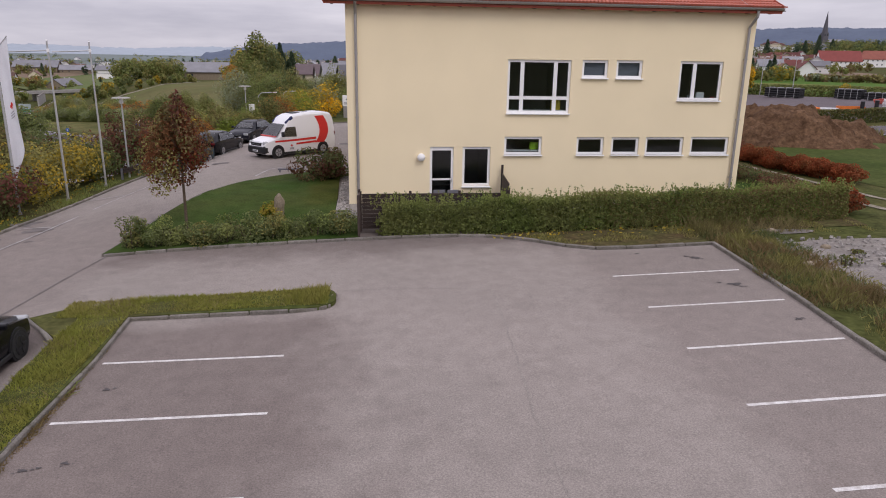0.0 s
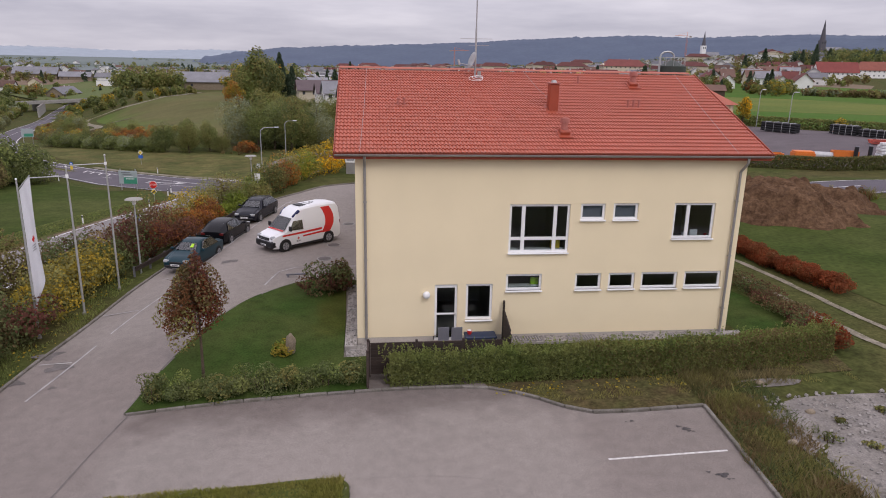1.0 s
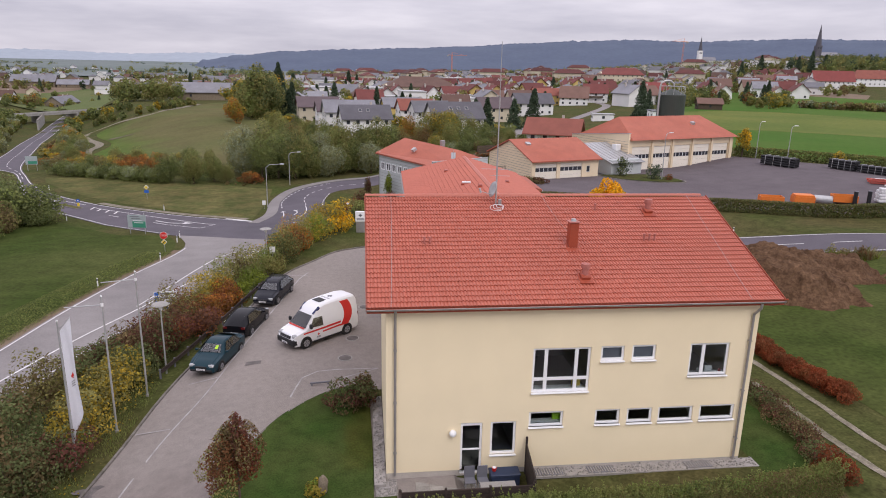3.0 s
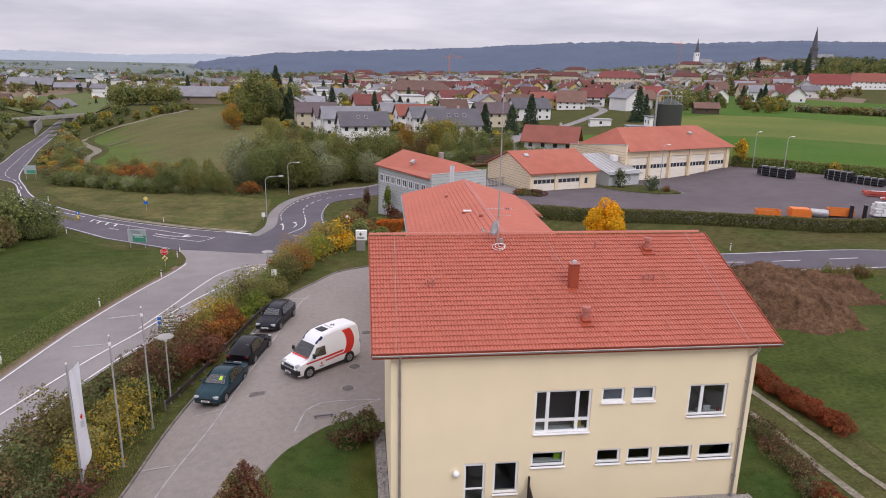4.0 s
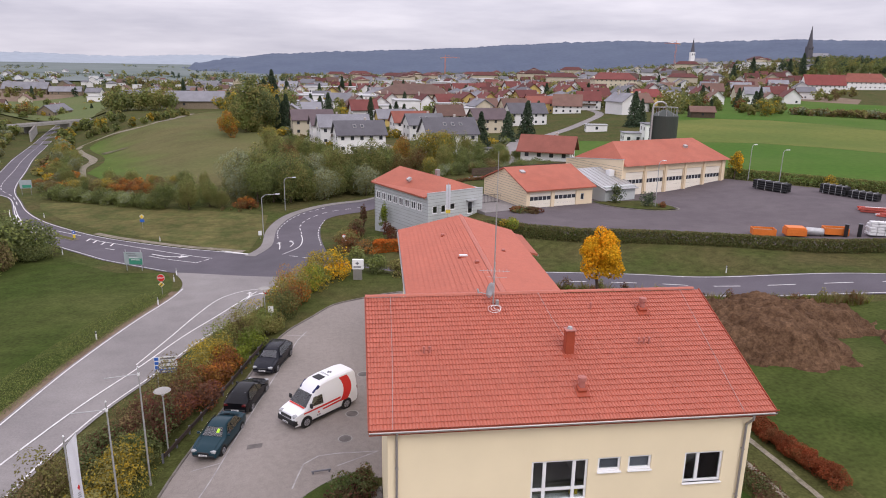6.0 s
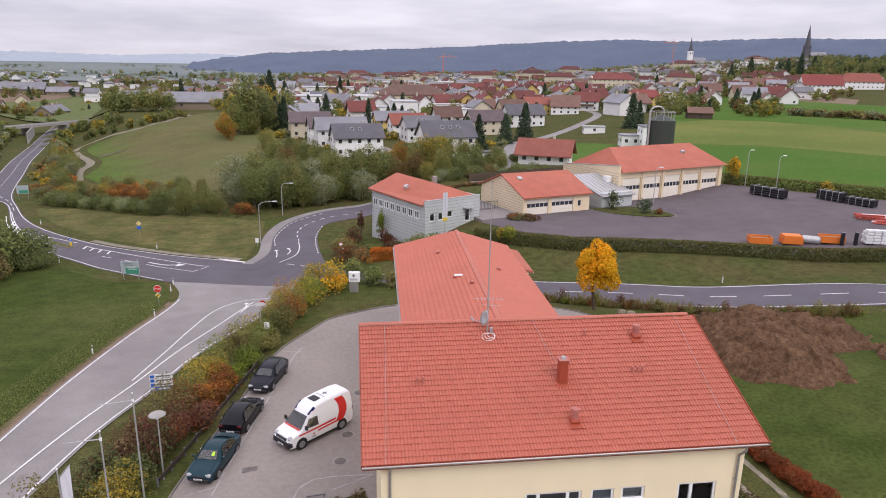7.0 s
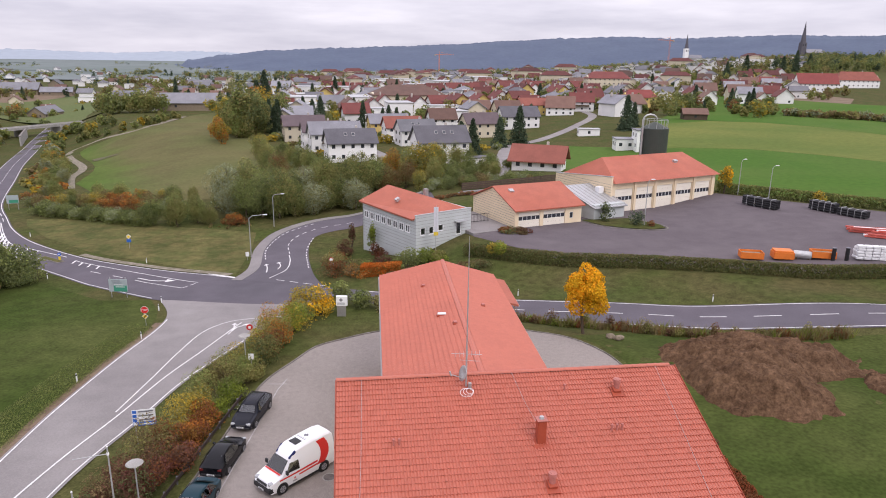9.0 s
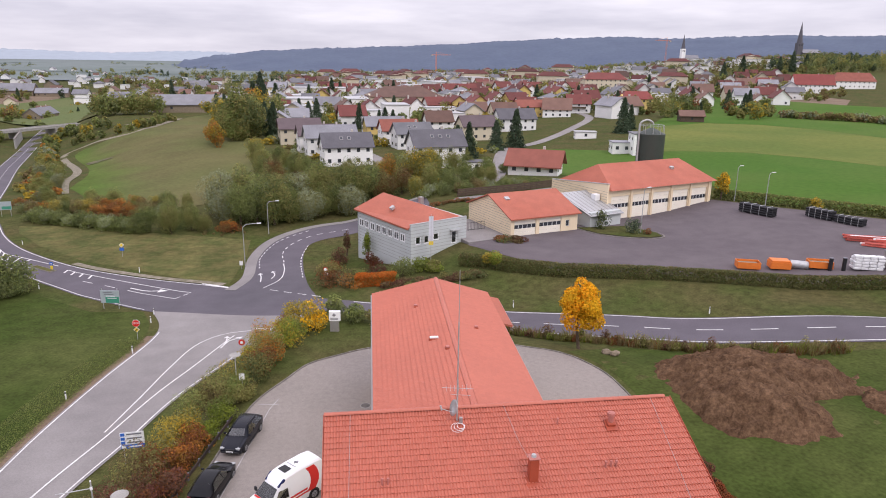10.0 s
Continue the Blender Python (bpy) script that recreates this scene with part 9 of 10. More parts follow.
SPECS = {
    "w_grey": spec(12.5, 9.5, 6.0, 3.4, "house_white", "roof_grey", "white rendered house with a dark grey gable roof"),
    "w_grey2": spec(15, 10, 6.4, 3.2, "house_white", "roof_grey", "white rendered house with a grey gable roof and balcony", cols=4, balcony=True),
    "w_dark": spec(13.5, 10.5, 6.4, 4.0, "house_white", "roof_slate", "white rendered house with a steep dark slate roof"),
    "c_grey": spec(11, 9, 6.4, 3.0, "house_cream", "roof_grey", "cream rendered house with a grey gable roof"),
    "y_grey": spec(13, 10, 5.6, 3.0, "house_yellow", "roof_grey", "yellow rendered house with a grey gable roof"),
    "w_red": spec(10.5, 9, 5.0, 3.6, "house_white", "roof_red", "white rendered house with a red gable roof"),
    "w_red2": spec(12, 9.5, 4.6, 4.2, "house_white", "roof_red", "white rendered house with a steep red roof"),
    "y_red": spec(12, 9.5, 5.6, 3.4, "house_yellow", "roof_red", "yellow rendered house with a red gable roof"),
    "c_brown": spec(12, 9.5, 5.4, 3.6, "house_cream", "roof_brown", "cream rendered house with a brown gable roof"),
    "w_brown": spec(11, 9, 5.0, 3.8, "house_white", "roof_brown", "white rendered house with a dark brown gable roof"),
    "w_orange": spec(16, 10.5, 4.4, 3.2, "house_white", "roof_orange", "white rendered house with an orange-red gable roof", cols=4, rows=1),
    "w_dull": spec(13.5, 9.5, 3.7, 3.3, "house_white", "roof_mid", "white bungalow with a weathered red gable roof", cols=4, rows=1, over=1.1),
    "w_hip": spec(11, 11, 5.8, 2.8, "house_white", "roof_grey", "white rendered house with a grey hipped roof", hip=0.9),
    "w_flat": spec(15, 10, 6.2, 0, "house_white", "galv", "white modern house with a flat roof", flat=True, cols=4),
    "ind": spec(42, 20, 6.5, 0, "house_white", "galv", "long pale industrial hall with a flat roof", flat=True, cols=7, rows=1, name="industrial_hall", cat="industrial hall"),
    "block": spec(30, 14, 10.5, 3.5, "house_cream", "roof_red", "cream apartment block with a red hipped roof", rows=3, cols=7, hip=0.8, name="apartment_block", cat="apartment block"),
    "school": spec(40, 22, 7.5, 5.0, "house_cream", "roof_brown", "long school building with a grey-brown hipped roof", rows=2, cols=9, hip=0.9, name="school", cat="school"),
    "barn": spec(30, 12, 4.5, 4.5, "stone", "roof_grey", "grey farm barn with a long dark roof", rows=1, cols=5, name="barn", cat="barn"),
    "garden": spec(5, 4, 2.4, 1.2, "house_white", "roof_brown", "small white garden shed", rows=1, cols=1, chimney=False, name="garden_shed", cat="shed"),
}
HOUSES = {k: dwelling(*a, **b) for k, (a, b) in SPECS.items()}
FAR = {k: dwelling(*a, far=True, **b) for k, (a, b) in SPECS.items()}
placed = []


JV, JF, JM = [], [], []
JMATS = ["stone", "house_white", "house_cream", "house_yellow", "roof_grey", "roof_red", "roof_brown", "roof_orange", "galv", "roof_mid", "roof_slate", "roof_plum", "roof_bright"]


def join_house(kind, m):
    """Adds the walls and roof of a house to the joined far quarters of the town."""
    for o in FAR[kind].children:
        if o.name.split(".")[0] in ("wall", "roof"):
            mm, k = m @ o.matrix_basis, len(JV)
            JV.extend(tuple(mm @ v.co) for v in o.data.vertices)
            JF.extend(tuple(k + q for q in p.vertices) for p in o.data.polygons)
            JM.extend([[M[q] for q in JMATS].index(o.data.materials[0])] * len(o.data.polygons))


def put(kind, x, y, rz, s=1.0):
    placed.append((x, y, 16 if kind in ("ind", "block", "school", "barn") else 9))
    m, d = pose(x, y, H(x, y), 0, 0, rz) @ Matrix.Scale(s, 4), math.hypot(x, y)
    if d > 800:
        return join_house(kind, m)
    return copy_thing((FAR if d > 330 else HOUSES)[kind], m)


def home(x, y, rz, L, Wd, h, rh, wall, roof, label, lights=0, **kw):
    """A house of its own: x, y is the middle of the side that faces the site."""
    d = math.hypot(x, y + 24)
    cx, cy = x + Wd / 2 * x / d, y + Wd / 2 * (y + 24) / d
    placed.append((cx, cy, max(10, L * 0.6)))
    t = dwelling(L, Wd, h, rh, wall, roof, label, **kw)
    t.matrix_world = pose(cx, cy, H(cx, cy), 0, 0, rz)
    for i in range(lights):
        q = pose(L * (-0.12 + 0.16 * i), -Wd * 0.24, h + rh * 0.52 + 0.22, math.degrees(math.atan2(rh, Wd / 2)))
        sk = part("skylight", boxes(((0, 0, 0), (1.1, 1.5, 0.14)), bevel=0.03), M["zinc"], t)
        sk.matrix_local = q
        part("pane", boxes(((0, 0, 0.075), (0.85, 1.2, 0.03))), M["pane_far"], sk)
    return t


# the nearest row, west of the street
home(-20, 268, 12, 17, 10, 7.0, 3.6, "house_cream", "roof_plum", "cream rendered house with a purple-brown gable roof", cols=4)
home(-10.9, 242, 12, 16, 9, 7.0, 3.4, "house_white", "roof_plum", "white rendered house with a purple-brown gable roof", cols=4)
home(-3.0, 262, 10, 9, 8, 4.6, 2.6, "house_white", "roof_orange", "small white house with an orange-red roof", chimney=False)
home(-6.2, 229, 12, 18.5, 9.5, 7.5, 3.8, "house_white", "roof_grey", "white rendered double house with a grey gable roof", cols=5, balcony=True)
home(-0.4, 206, 12, 16.5, 9.5, 6.8, 4.0, "house_white", "roof_slate", "white rendered house with a dark grey gable roof and skylights", cols=5, lights=2)
home(16.7, 287, 10, 18, 10, 6.4, 3.6, "house_yellow", "roof_grey", "yellow rendered house with a pale grey gable roof", cols=4)
home(21.7, 267, 12, 16, 9.5, 6.4, 4.0, "house_white", "roof_mid", "white rendered house with an orange-red gable roof", cols=4)
home(25.9, 251, 14, 15, 9.5, 6.6, 3.8, "house_white", "roof_grey", "white rendered house with a grey gable roof and roof windows", cols=4, lights=2)
home(28.7, 196, 12, 17.5, 10.5, 7.8, 4.6, "house_white", "roof_slate", "large white house with a dark slate roof and skylights", cols=5, lights=3)
home(39.8, 186, 10, 6.5, 5, 2.7, 0, "house_white", "roof_slate", "small white garage with a flat dark roof", rows=1, cols=1, flat=True, name="garage", cat="garage")
home(54, 165, -26, 14.5, 9.5, 3.9, 3.5, "house_white", "roof_mid", "white bungalow with a weathered red gable roof and wide eaves", cols=4, rows=1, over=1.2)
# along the street
home(56.4, 393, 6, 19, 11, 7.5, 0, "house_white", "galv", "white modern house with a flat roof", flat=True, cols=4)
home(58.3, 282, 14, 16.5, 10, 6.8, 4.2, "house_cream", "roof_plum", "cream rendered house with a purple-brown gable roof and small windows", cols=4)
home(77, 394, 10, 17, 11, 5.6, 5.0, "house_yellow", "roof_brown", "yellow rendered house with a brown gable roof", cols=4)
home(94, 384, 10, 16, 11, 5.2, 5.0, "house_cream", "roof_brown", "cream house with a dark brown gable roof", cols=4)
home(85, 318, 8, 20, 11, 6.6, 4.6, "house_white", "roof_slate", "white house with a large dark grey gable roof", cols=5)
home(113, 390, 8, 21, 11, 6.6, 3.8, "house_yellow", "roof_mid", "pale yellow house with a long orange-red roof", cols=5)
home(128.7, 500, 8, 18, 15, 8.2, 4.0, "house_white", "roof_slate", "white house with a dark hipped roof", hip=0.9, cols=4)
home(127, 381, -18, 17, 13, 5.0, 6.2, "house_white", "roof_brown", "white house with a steep dark red-brown roof", cols=4)
home(148, 404, -12, 15, 12, 6.5, 5.2, "house_white", "roof_red", "white house with a steep red roof and a dark balcony", cols=3, balcony=True)
home(250, 628, -4, 42, 18, 15, 6, "house_cream", "roof_red", "cream apartment block with a red hipped roof", rows=4, cols=9, hip=0.7, name="apartment_block", cat="apartment block")
home(198, 429, -10, 21, 13, 8.2, 4.6, "house_yellow", "roof_bright", "yellow villa with a bright red hipped roof", hip=0.5, cols=5)
home(315, 573, -8, 26, 12, 5.4, 3.4, "house_white", "roof_plum", "white low house with a purple-brown roof", cols=6, rows=1)
home(190, 335, -14, 13, 8, 3.8, 2.6, "timber", "roof_brown", "brown timber field barn", rows=1, cols=1, chimney=False, name="barn", cat="barn")
# by the silo, and under the far fields
home(109.4, 214, -10, 11, 9, 7.6, 0, "house_white", "roof_grey", "white modern two-storey house with a flat roof", flat=True, cols=3)
home(102.5, 221, -10, 7, 7, 4.2, 0, "house_white", "roof_grey", "low white wing of a modern house", flat=True, cols=2, rows=1)
home(106.7, 272, -10, 9.5, 5, 2.9, 0, "house_white", "galv", "white carport with a flat roof", flat=True, cols=1, rows=1, name="carport", cat="carport")
home(441, 583, -16, 36, 17, 8.5, 9.0, "house_white", "roof_bright", "large white farmhouse with a big red roof", cols=9)
home(516, 625, -18, 40, 18, 8.0, 8.0, "house_white", "roof_mid", "large white farmhouse with an orange-red hipped roof", hip=0.5, cols=9)
home(-55, 322, 8, 19, 8, 2.8, 1.8, "timber", "roof_bright", "long low shed with a bright red sheet roof", rows=1, cols=3, chimney=False, name="shed", cat="shed")
for kind, x, y, rz in (("school", 42, 496, 6), ("w_flat", 8, 500, 6), ("ind", -14, 472, 2), ("ind", -30, 674, 2), ("ind", -58, 560, 2), ("barn", -115, 487, 6), ("garden", -136, 484, 10), ("barn", -330, 715, 4),
                       ("block", 200, 1050, 0), ("ind", 60, 900, 5), ("ind", 90, 760, 3), ("block", 300, 1120, -6), ("w_hip", 461, 817, -10), ("w_red2", 479, 768, -12), ("y_red", 505, 756, -12), ("w_grey", 451, 944, -8), ("w_dark", 470, 850, 60)):
    put(kind, x, y, rz, 1.35)


def near_line(x, y, line, d):
    return any((p.x - x) ** 2 + (p.y - y) ** 2 < d * d for p in line)


def settle(n, az0, az1, d0, d1, kinds, gap, seed, power=1.0, size=(1.1, 1.5)):
    """Houses strewn over a sector as seen from the site, on loose street lines."""
    r = random.Random(seed)
    tries = done = 0
    while done < n and tries < n * 40:
        tries += 1
        a, d = radians(r.uniform(az0, az1)), d0 + (d1 - d0) * r.random() ** power
        x, y = d * math.sin(a), -24 + d * math.cos(a)
        g = gap * (1 + d / 3000)
        if any((x - p) ** 2 + (y - q) ** 2 < (g * 0.55 + rr) ** 2 for p, q, rr in placed) or near_line(x, y, town_road, 11):
            continue
        put(r.choice(kinds), x, y, r.choice((6, 96)) - 24 * ss(0, 500, x) + 12 * math.sin(x / 90) + r.uniform(-6, 6), r.uniform(*size))
        done += 1


MIX = ["w_red", "w_red2", "w_red", "c_brown", "w_brown", "w_grey", "w_red2", "w_hip", "y_red", "w_grey", "c_grey"]
REDS = ["w_red", "w_red2", "w_red", "w_brown", "w_red2", "y_red", "w_hip"]
settle(12, -6, 11, 330, 440, ["w_grey", "c_brown", "w_brown", "w_hip", "w_red", "c_grey", "w_flat"], 24, 1)
settle(52, 4, 20, 450, 760, REDS, 22, 12)
settle(60, -6, 23, 420, 820, MIX, 26, 2, 0.8)
settle(110, -5, 30, 780, 1350, MIX + ["w_flat", "block", "ind"], 18, 3)
settle(26, 23, 34, 600, 1000, ["w_red2", "w_grey", "w_brown", "c_brown", "y_red"], 30, 4)
settle(24, 24, 35, 560, 900, ["w_red2", "w_red", "w_brown", "w_grey", "w_flat"], 24, 14)
settle(90, -33, -5, 600, 1300, ["w_grey", "w_brown", "w_flat", "barn", "w_hip", "c_brown", "w_grey"], 28, 5, 1.0, (0.8, 1.1))
settle(45, -40, -18, 1200, 1900, ["w_red", "w_grey", "w_brown", "w_flat"], 50, 6, 1.0, (0.8, 1.1))
settle(110, -4, 36, 1200, 1600, ["w_grey", "w_flat", "w_hip", "block", "w_red", "c_grey", "w_brown", "ind"], 20, 7)
# trees between the houses
rt = random.Random(21)


def free(x, y, a, k=0.8):
    if any((x - p) ** 2 + (y - q) ** 2 < (rr * k) ** 2 for p, q, rr in placed) or near_line(x, y, town_road, 5):
        return False
    if a > radians(13) and math.hypot(x, y) < 420 or 95 < x < 560 and y < 0.9 * x + 60 and y < 640 and a > radians(20):
        return False
    return not (-150 < x < -34 and 140 < y < 500) and not (-240 < x < -60 and y < 470)


n = 0
while n < 560:
    a, d = radians(rt.uniform(-34, 34)), 235 + 560 * rt.random()
    x, y = d * math.sin(a), -24 + d * math.cos(a)
    if not free(x, y, a) or x < -75 and rt.random() < 0.7:
        continue
    k = rt.random() * (1 if d > 330 else 0.42)
    if d < 330 and k < 0.07:
        continue
    if k < 0.07:
        plant(SPRUCE, x, y, rt.uniform(0.6, 1.2))
    elif k < 0.42:
        plant(rt.choice(SHRUB[:2] + SHRUB[3:]), x, y, rt.uniform(0.8, 1.5))
    else:
        plant(rt.choice(TREES[:4] + [TREES[0], TREES[1], TREES[5], TREES[5]]), x, y, rt.uniform(0.6, 1.25))
    n += 1
# woods and gardens too far to count
for i in range(2300):
    a, d = radians(rt.uniform(-38, 38)), 640 + 1100 * rt.random()
    x, y = d * math.sin(a), -24 + d * math.cos(a)
    if not free(x, y, a, 0.7) or a < radians(-6) and noise.noise(Vector((x / 130, y / 130, 3))) < 0.12:
        continue
    h = rt.uniform(5, 13) * (1.25 if d > 1300 else 1)
    kd = rt.choice((0, 1, 2, 1, 0, 3, 4, 5))
    far_tree(x, y, h, h * (0.26 if kd == 3 else 0.45), [["green", "olive"], ["dark", "olive"], ["olive", "brown"], ["conifer"], ["brown", "olive"], ["olive", "green"]][kd % 6], i, 90, FARTHEST)
for i in range(300):
    a, d = radians(rt.uniform(3, 39)), rt.uniform(1560, 1760)
    far_tree(d * math.sin(a), d * math.cos(a) - 24, rt.uniform(8, 14), rt.uniform(5, 9), rt.choice((["green", "olive"], ["dark", "olive"])), 2000 + i, 60, FARTHEST)
for i in range(420):
    a, d = radians(rt.uniform(-13, 36)), rt.uniform(1180, 1560)
    far_tree(d * math.sin(a), d * math.cos(a) - 24, rt.uniform(9, 19), rt.uniform(4, 8), rt.choice((["green", "olive"], ["dark", "olive"], ["conifer"], ["dark", "brown"])), 4000 + i, 60, FARTHEST)
for i in range(420):
    a, d = radians(rt.uniform(-42, -9)), rt.uniform(950, 2500)
    if noise.noise(Vector((d * math.sin(a) / 260, d / 160, 9))) > 0.08:
        far_tree(d * math.sin(a), d * math.cos(a) - 24, rt.uniform(8, 14), rt.uniform(6, 14), rt.choice((["dark", "green"], ["dark", "olive"], ["conifer"])), 8000 + i, 50, FARTHEST)
for i in range(150):
    x, y = rt.uniform(640, 1000), rt.uniform(-60, 160)
    y += 150 + 1.05 * x
    h = rt.uniform(12, 22)
    far_tree(x, y, h, h * rt.uniform(0.25, 0.42), rt.choice((["dark", "green"], ["dark"], ["conifer"], ["olive", "dark"])), 6000 + i, 160, FARTHEST)
for store, size, lb in ((MIDDLE, 0.95, "garden trees and hedges among the houses of the town"), (FARTHEST, 1.5, "distant garden trees and woods behind the town")):
    me = leaf_mesh("far_woods", np.concatenate(store[0]), size, 5, nrm=np.concatenate(store[1]), kinds=KF, which=np.concatenate(store[2]))
    tagged(new("far_woods", me), lb, "woods", kind="stuff")
town = part("far_town", (JV, JF), M["house_white"])
town.data.materials.clear()
for q in JMATS:
    town.data.materials.append(M[q])
town.data.polygons.foreach_set("material_index", JM)
tagged(town, "distant quarters of houses with white walls and red, brown and grey roofs", "town", kind="stuff")
for ob in TEMPLATES + list(HOUSES.values()) + list(FAR.values()):
    for o in list(ob.children_recursive) + [ob]:
        bpy.data.objects.remove(o)


def church(x, y, tower, spire, w, walls, label):
    z = H(x, y)
    t = thing("church", label, "church", (x, y, z))
    part("tower", boxes(((0, 0, tower / 2), (w, w, tower))), walls, t)
    part("spire", rods(((0, 0, tower), (0, 0, tower + spire), w * 0.52, 0.15, 8)), M["church"], t)
    part("nave", boxes(((w * 2.2, 0, tower * 0.2), (w * 3.5, w * 1.6, tower * 0.4))), walls, t)
    part("nave_roof", gable_roof(w * 0.4, w * 4.0, -w * 0.9, w * 0.9, tower * 0.4, tower * 0.62, along="x"), M["roof_grey"], t)
    for s in (-1, 1):
        part("belfry_window", boxes(((s * w * 0.22, -w / 2, tower * 0.86), (w * 0.2, 0.3, tower * 0.12))), M["pane_far"], t)


church(1010, 1429, 36, 45, 12, M["church"], "dark stone church with a tall pointed spire")
church(734, 1429, 34, 30, 9, M["house_white"], "white church tower with a slim dark spire")


def crane(x, y, h, jib, rz):
    t = thing("tower_crane", "orange tower crane standing over the town", "crane", (x, y, H(x, y)), rz, "cranes")
    part("mast", rods(*[((sx, sy, 0), (sx, sy, h), 0.16, None, 4) for sx in (-0.9, 0.9) for sy in (-0.9, 0.9)], *[((-0.9, -0.9 if i % 2 else 0.9, h * i / 12), (0.9, 0.9 if i % 2 else -0.9, h * (i + 1) / 12), 0.1, None, 4) for i in range(12)]), M["orange"], t)
    part("jib", rods(((-jib * 0.3, 0, h), (jib, 0, h), 0.4, 0.25, 4), ((0, 0, h), (0, 0, h + 6), 0.35, None, 4), ((0, 0, h + 6), (jib * 0.8, 0, h + 0.4), 0.12, None, 4)), M["orange"], t)
    part("counterweight", boxes(((-jib * 0.28, 0, h - 1.2), (4, 2, 2.6))), M["concrete"], t)


crane(590, 1210, 52, 30, 200)
crane(195, 1500, 45, 34, 10)
# overbridge
t = thing("road_bridge", "pale concrete road bridge over the main road", "bridge", (-196, 433, -21), 63)
part("deck", boxes(((6, 0, 5.3), (64, 8, 1.0))), M["concrete"], t)
for s in (-1, 1):
    part("parapet", boxes(((6, s * 3.9, 6.1), (64, 0.3, 0.7))), M["concrete"], t)
part("abutment", boxes(((-12, 0, 2.2), (2.0, 9, 5.6))), M["concrete"], t)
part("abutment", boxes(((14, 0, 2.2), (2.0, 9, 5.6))), M["concrete"], t)
t = thing("retaining_wall", "pale concrete wing wall beside the main road at the bridge", "wall", (-190, 400, -21.2), 110)
part("wall", boxes(((0, 0, 2.6), (52, 0.8, 6.2))), M["concrete"], t)
part("coping", boxes(((0, 0, 5.75), (52.2, 1.1, 0.25))), M["kerb"], t)
ramp = part("road", boxes(((0, 0, -0.6), (70, 9, 1.2))), M["pale_road"])
ramp.matrix_world = pose(-153, 480, -12.6, 0, -5, 40)
tagged(ramp, "pale road climbing from the overbridge to the farm", "road", kind="structure")

# ---- distance ----
def skyline(name, label, radius, prof, material, bump, step=0.12, seed=1, below=-40, scale=1.0):
    """A wooded ridge far off: prof holds (bearing in degrees, height in metres)."""
    v, f = [], []
    a, k, rings = prof[0][0], 0, 10
    while a <= prof[-1][0]:
        for p, q in zip(prof, prof[1:]):
            if p[0] <= a <= q[0]:
                h = 28 + (lerp(p[1], q[1], ss(p[0], q[0], a)) - 28) * scale
                slope = h
                break
        s, c = math.sin(radians(a)), math.cos(radians(a))
        h += bump * (noise.noise(Vector((a * 2.2, seed, 0))) + 0.35 * noise.noise(Vector((a * 9, seed, 3))))
        crest = bump * (0.45 * noise.noise(Vector((a * 31, seed, 5))) + 0.3 * noise.noise(Vector((a * 70, seed, 6))))
        for j in range(rings + 1):
            t = j / rings
            rr = radius - 620 * (1 - t)
            hh = lerp(below, h if j == rings else slope, t ** 0.7) + (crest if j == rings else 2 * noise.noise(Vector((a * 0.5, j * 0.6, seed))))
            v.append((rr * s, rr * c - 24, hh))
        v.append(((radius + 200) * s, (radius + 200) * c - 24, below))
        if k:
            w = rings + 2
            for j in range(w - 1):
                b = w * k + j
                f.append((b - w, b, b + 1, b - w + 1))
        a += step
        k += 1
    return tagged(part(name, (v, f), material, smooth=True), label, "backdrop", kind="structure")


# both skylines show haze by tinted, glowing materials
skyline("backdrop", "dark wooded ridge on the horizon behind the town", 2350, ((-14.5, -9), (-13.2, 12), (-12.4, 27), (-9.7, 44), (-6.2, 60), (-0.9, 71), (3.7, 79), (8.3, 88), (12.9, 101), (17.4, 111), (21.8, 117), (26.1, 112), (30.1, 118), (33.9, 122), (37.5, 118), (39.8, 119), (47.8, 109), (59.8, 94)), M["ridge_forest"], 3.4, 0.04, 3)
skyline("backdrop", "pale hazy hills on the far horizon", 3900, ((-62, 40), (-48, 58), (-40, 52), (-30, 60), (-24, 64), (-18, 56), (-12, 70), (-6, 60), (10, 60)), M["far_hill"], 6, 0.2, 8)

# ---- roof tiles ----
PROFILE = [(0.0, 0.0), (0.03, 0.034), (0.065, 0.05), (0.1, 0.03), (0.125, 0.002), (0.15, 0.0), (0.18, 0.034), (0.215, 0.05), (0.25, 0.03), (0.275, 0.002), (0.302, 0.0)]
TW, TL = 0.3, 0.32


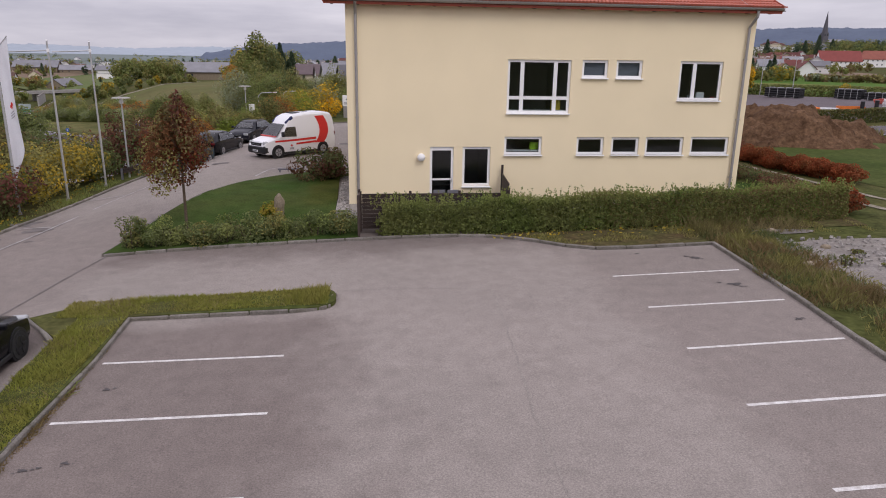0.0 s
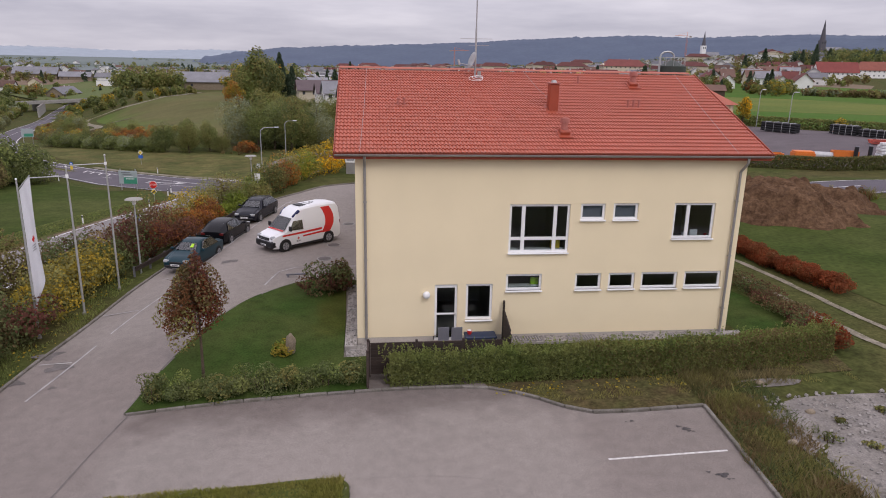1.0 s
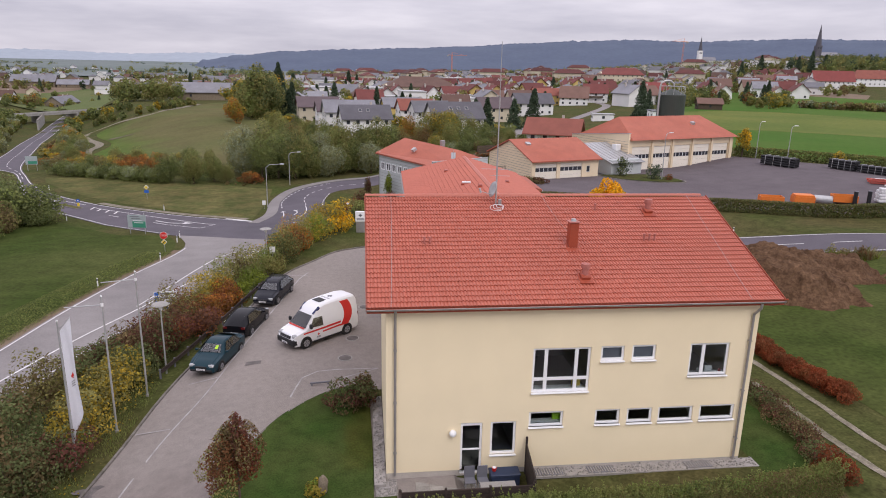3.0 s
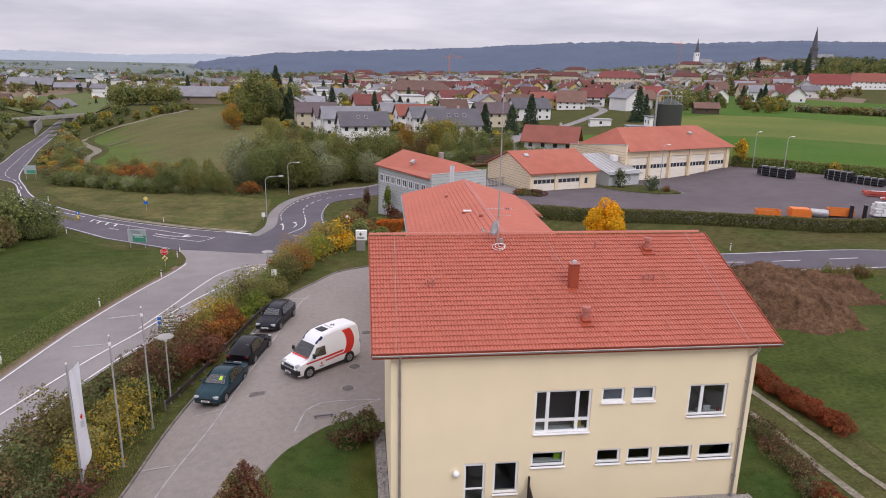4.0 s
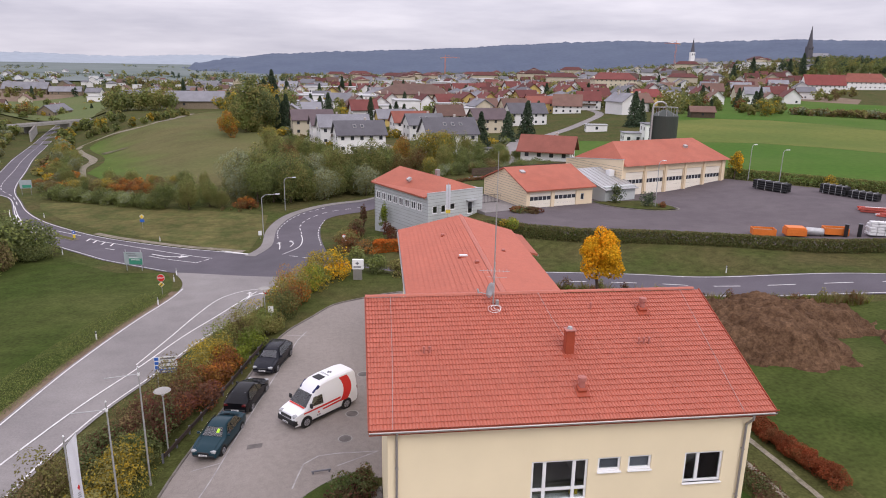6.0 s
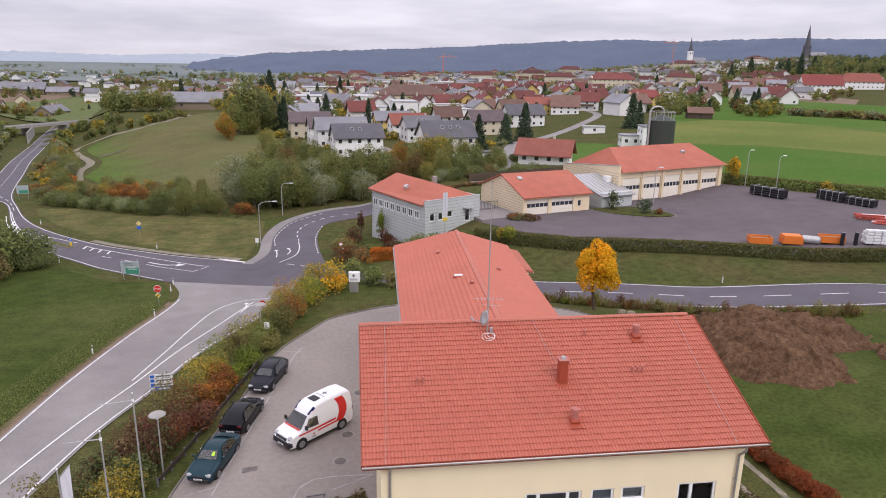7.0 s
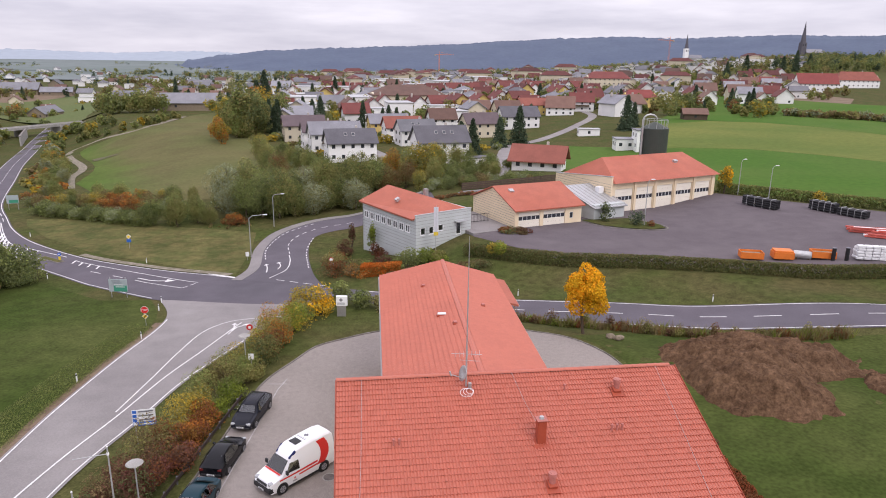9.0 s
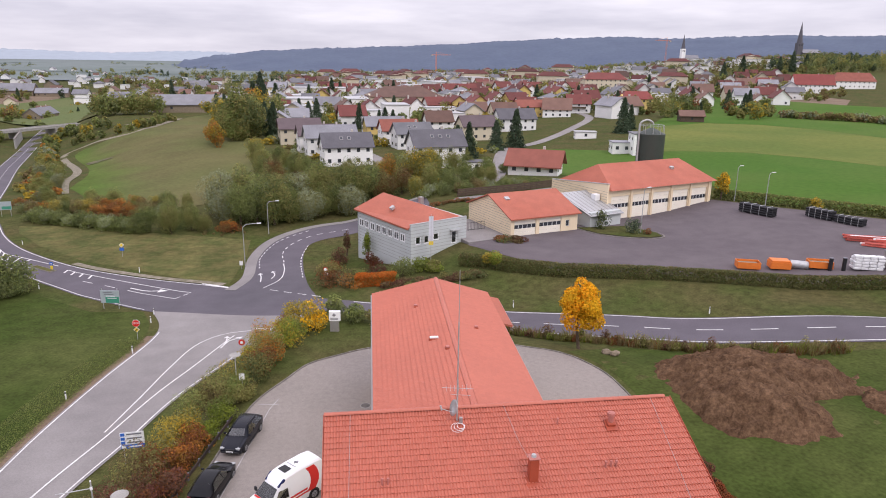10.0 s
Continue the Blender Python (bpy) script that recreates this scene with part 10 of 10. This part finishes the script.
def tile_geometry():
    """One pantile: x across, y up the slope, z out of it; its lower edge is a lip."""
    v = [(x, 0.0, z + 0.054) for x, z in PROFILE] + [(x, TL + 0.03, z + 0.008) for x, z in PROFILE] + [(x, 0.02, z - 0.01) for x, z in PROFILE]
    n = len(PROFILE)
    f = [(i, i + 1, n + i + 1, n + i) for i in range(n - 1)] + [(2 * n + i, 2 * n + i + 1, i + 1, i) for i in range(n - 1)]
    return v, f


tv, tf = tile_geometry()
tile_me = bpy.data.meshes.new("roof_tile")
tile_me.from_pydata(tv, [], tf)
tile_me.materials.append(M["tile"])


def tiled(name, parent, origin, across, up, nx, ny, skip=0, material=None):
    """Courses of tiles on a slope from its lower corner; the lowest courses are pieces of their own."""
    a, u = Vector(across).normalized(), Vector(up).normalized()
    w = a.cross(u)
    rg = random.Random(nx)
    V, F = [], []
    base = np.array(tv)
    B = np.array([a, u, w])
    for j in range(ny):
        for i in range(nx):
            o = Vector(origin) + a * (i * TW) + u * (j * TL)
            jit = rg.uniform(-0.005, 0.005)
            if j < skip:
                ob = new("roof_tile", tile_me)
                m = Matrix((a, u, w)).transposed().to_4x4()
                m.translation = o + w * jit
                ob.matrix_world, ob.parent = m, parent
            else:
                k = len(V)
                V += [tuple(q) for q in (base + (0, 0, jit)) @ B + np.array(o)]
                F += [tuple(k + q for q in c) for c in tf]
    if V:
        o = part(name, (V, F), material or M["tile"], parent, "courses of red clay pantiles")
        o["kind"] = "stuff"


n_across = round((ROOF_X1 - ROOF_X0) / TW)
slope_len = math.hypot(RIDGE_Y - EY0, RIDGE - roof_z(EY0))
n_up = int(slope_len / TL)
TL = (slope_len - 0.06) / n_up
TW = (ROOF_X1 - ROOF_X0) / n_across
tiled("tile_field", house, (ROOF_X0, EY0 - 0.03, roof_z(EY0) - 0.07), (1, 0, 0), (0, RIDGE_Y - EY0, RIDGE - roof_z(EY0)), n_across, n_up, 5)
ny_h = int(math.hypot(HR - HX0, HTOP - HE) / TL)
tiled("tile_field", hall, (HX0 - 0.02, HY1, HE + 0.005), (0, -1, 0), (HR - HX0, 0, HTOP - HE), int((HY1 - HY0) / TW), ny_h)
ny_h2 = int(math.hypot(HXR - HR, HTOP - HE) / TL)
tiled("tile_field", hall, (HXR + 0.02, HY0, HE + 0.005), (0, 1, 0), (HR - HXR, 0, HTOP - HE), int((HY1 - HY0) / TW), ny_h2)
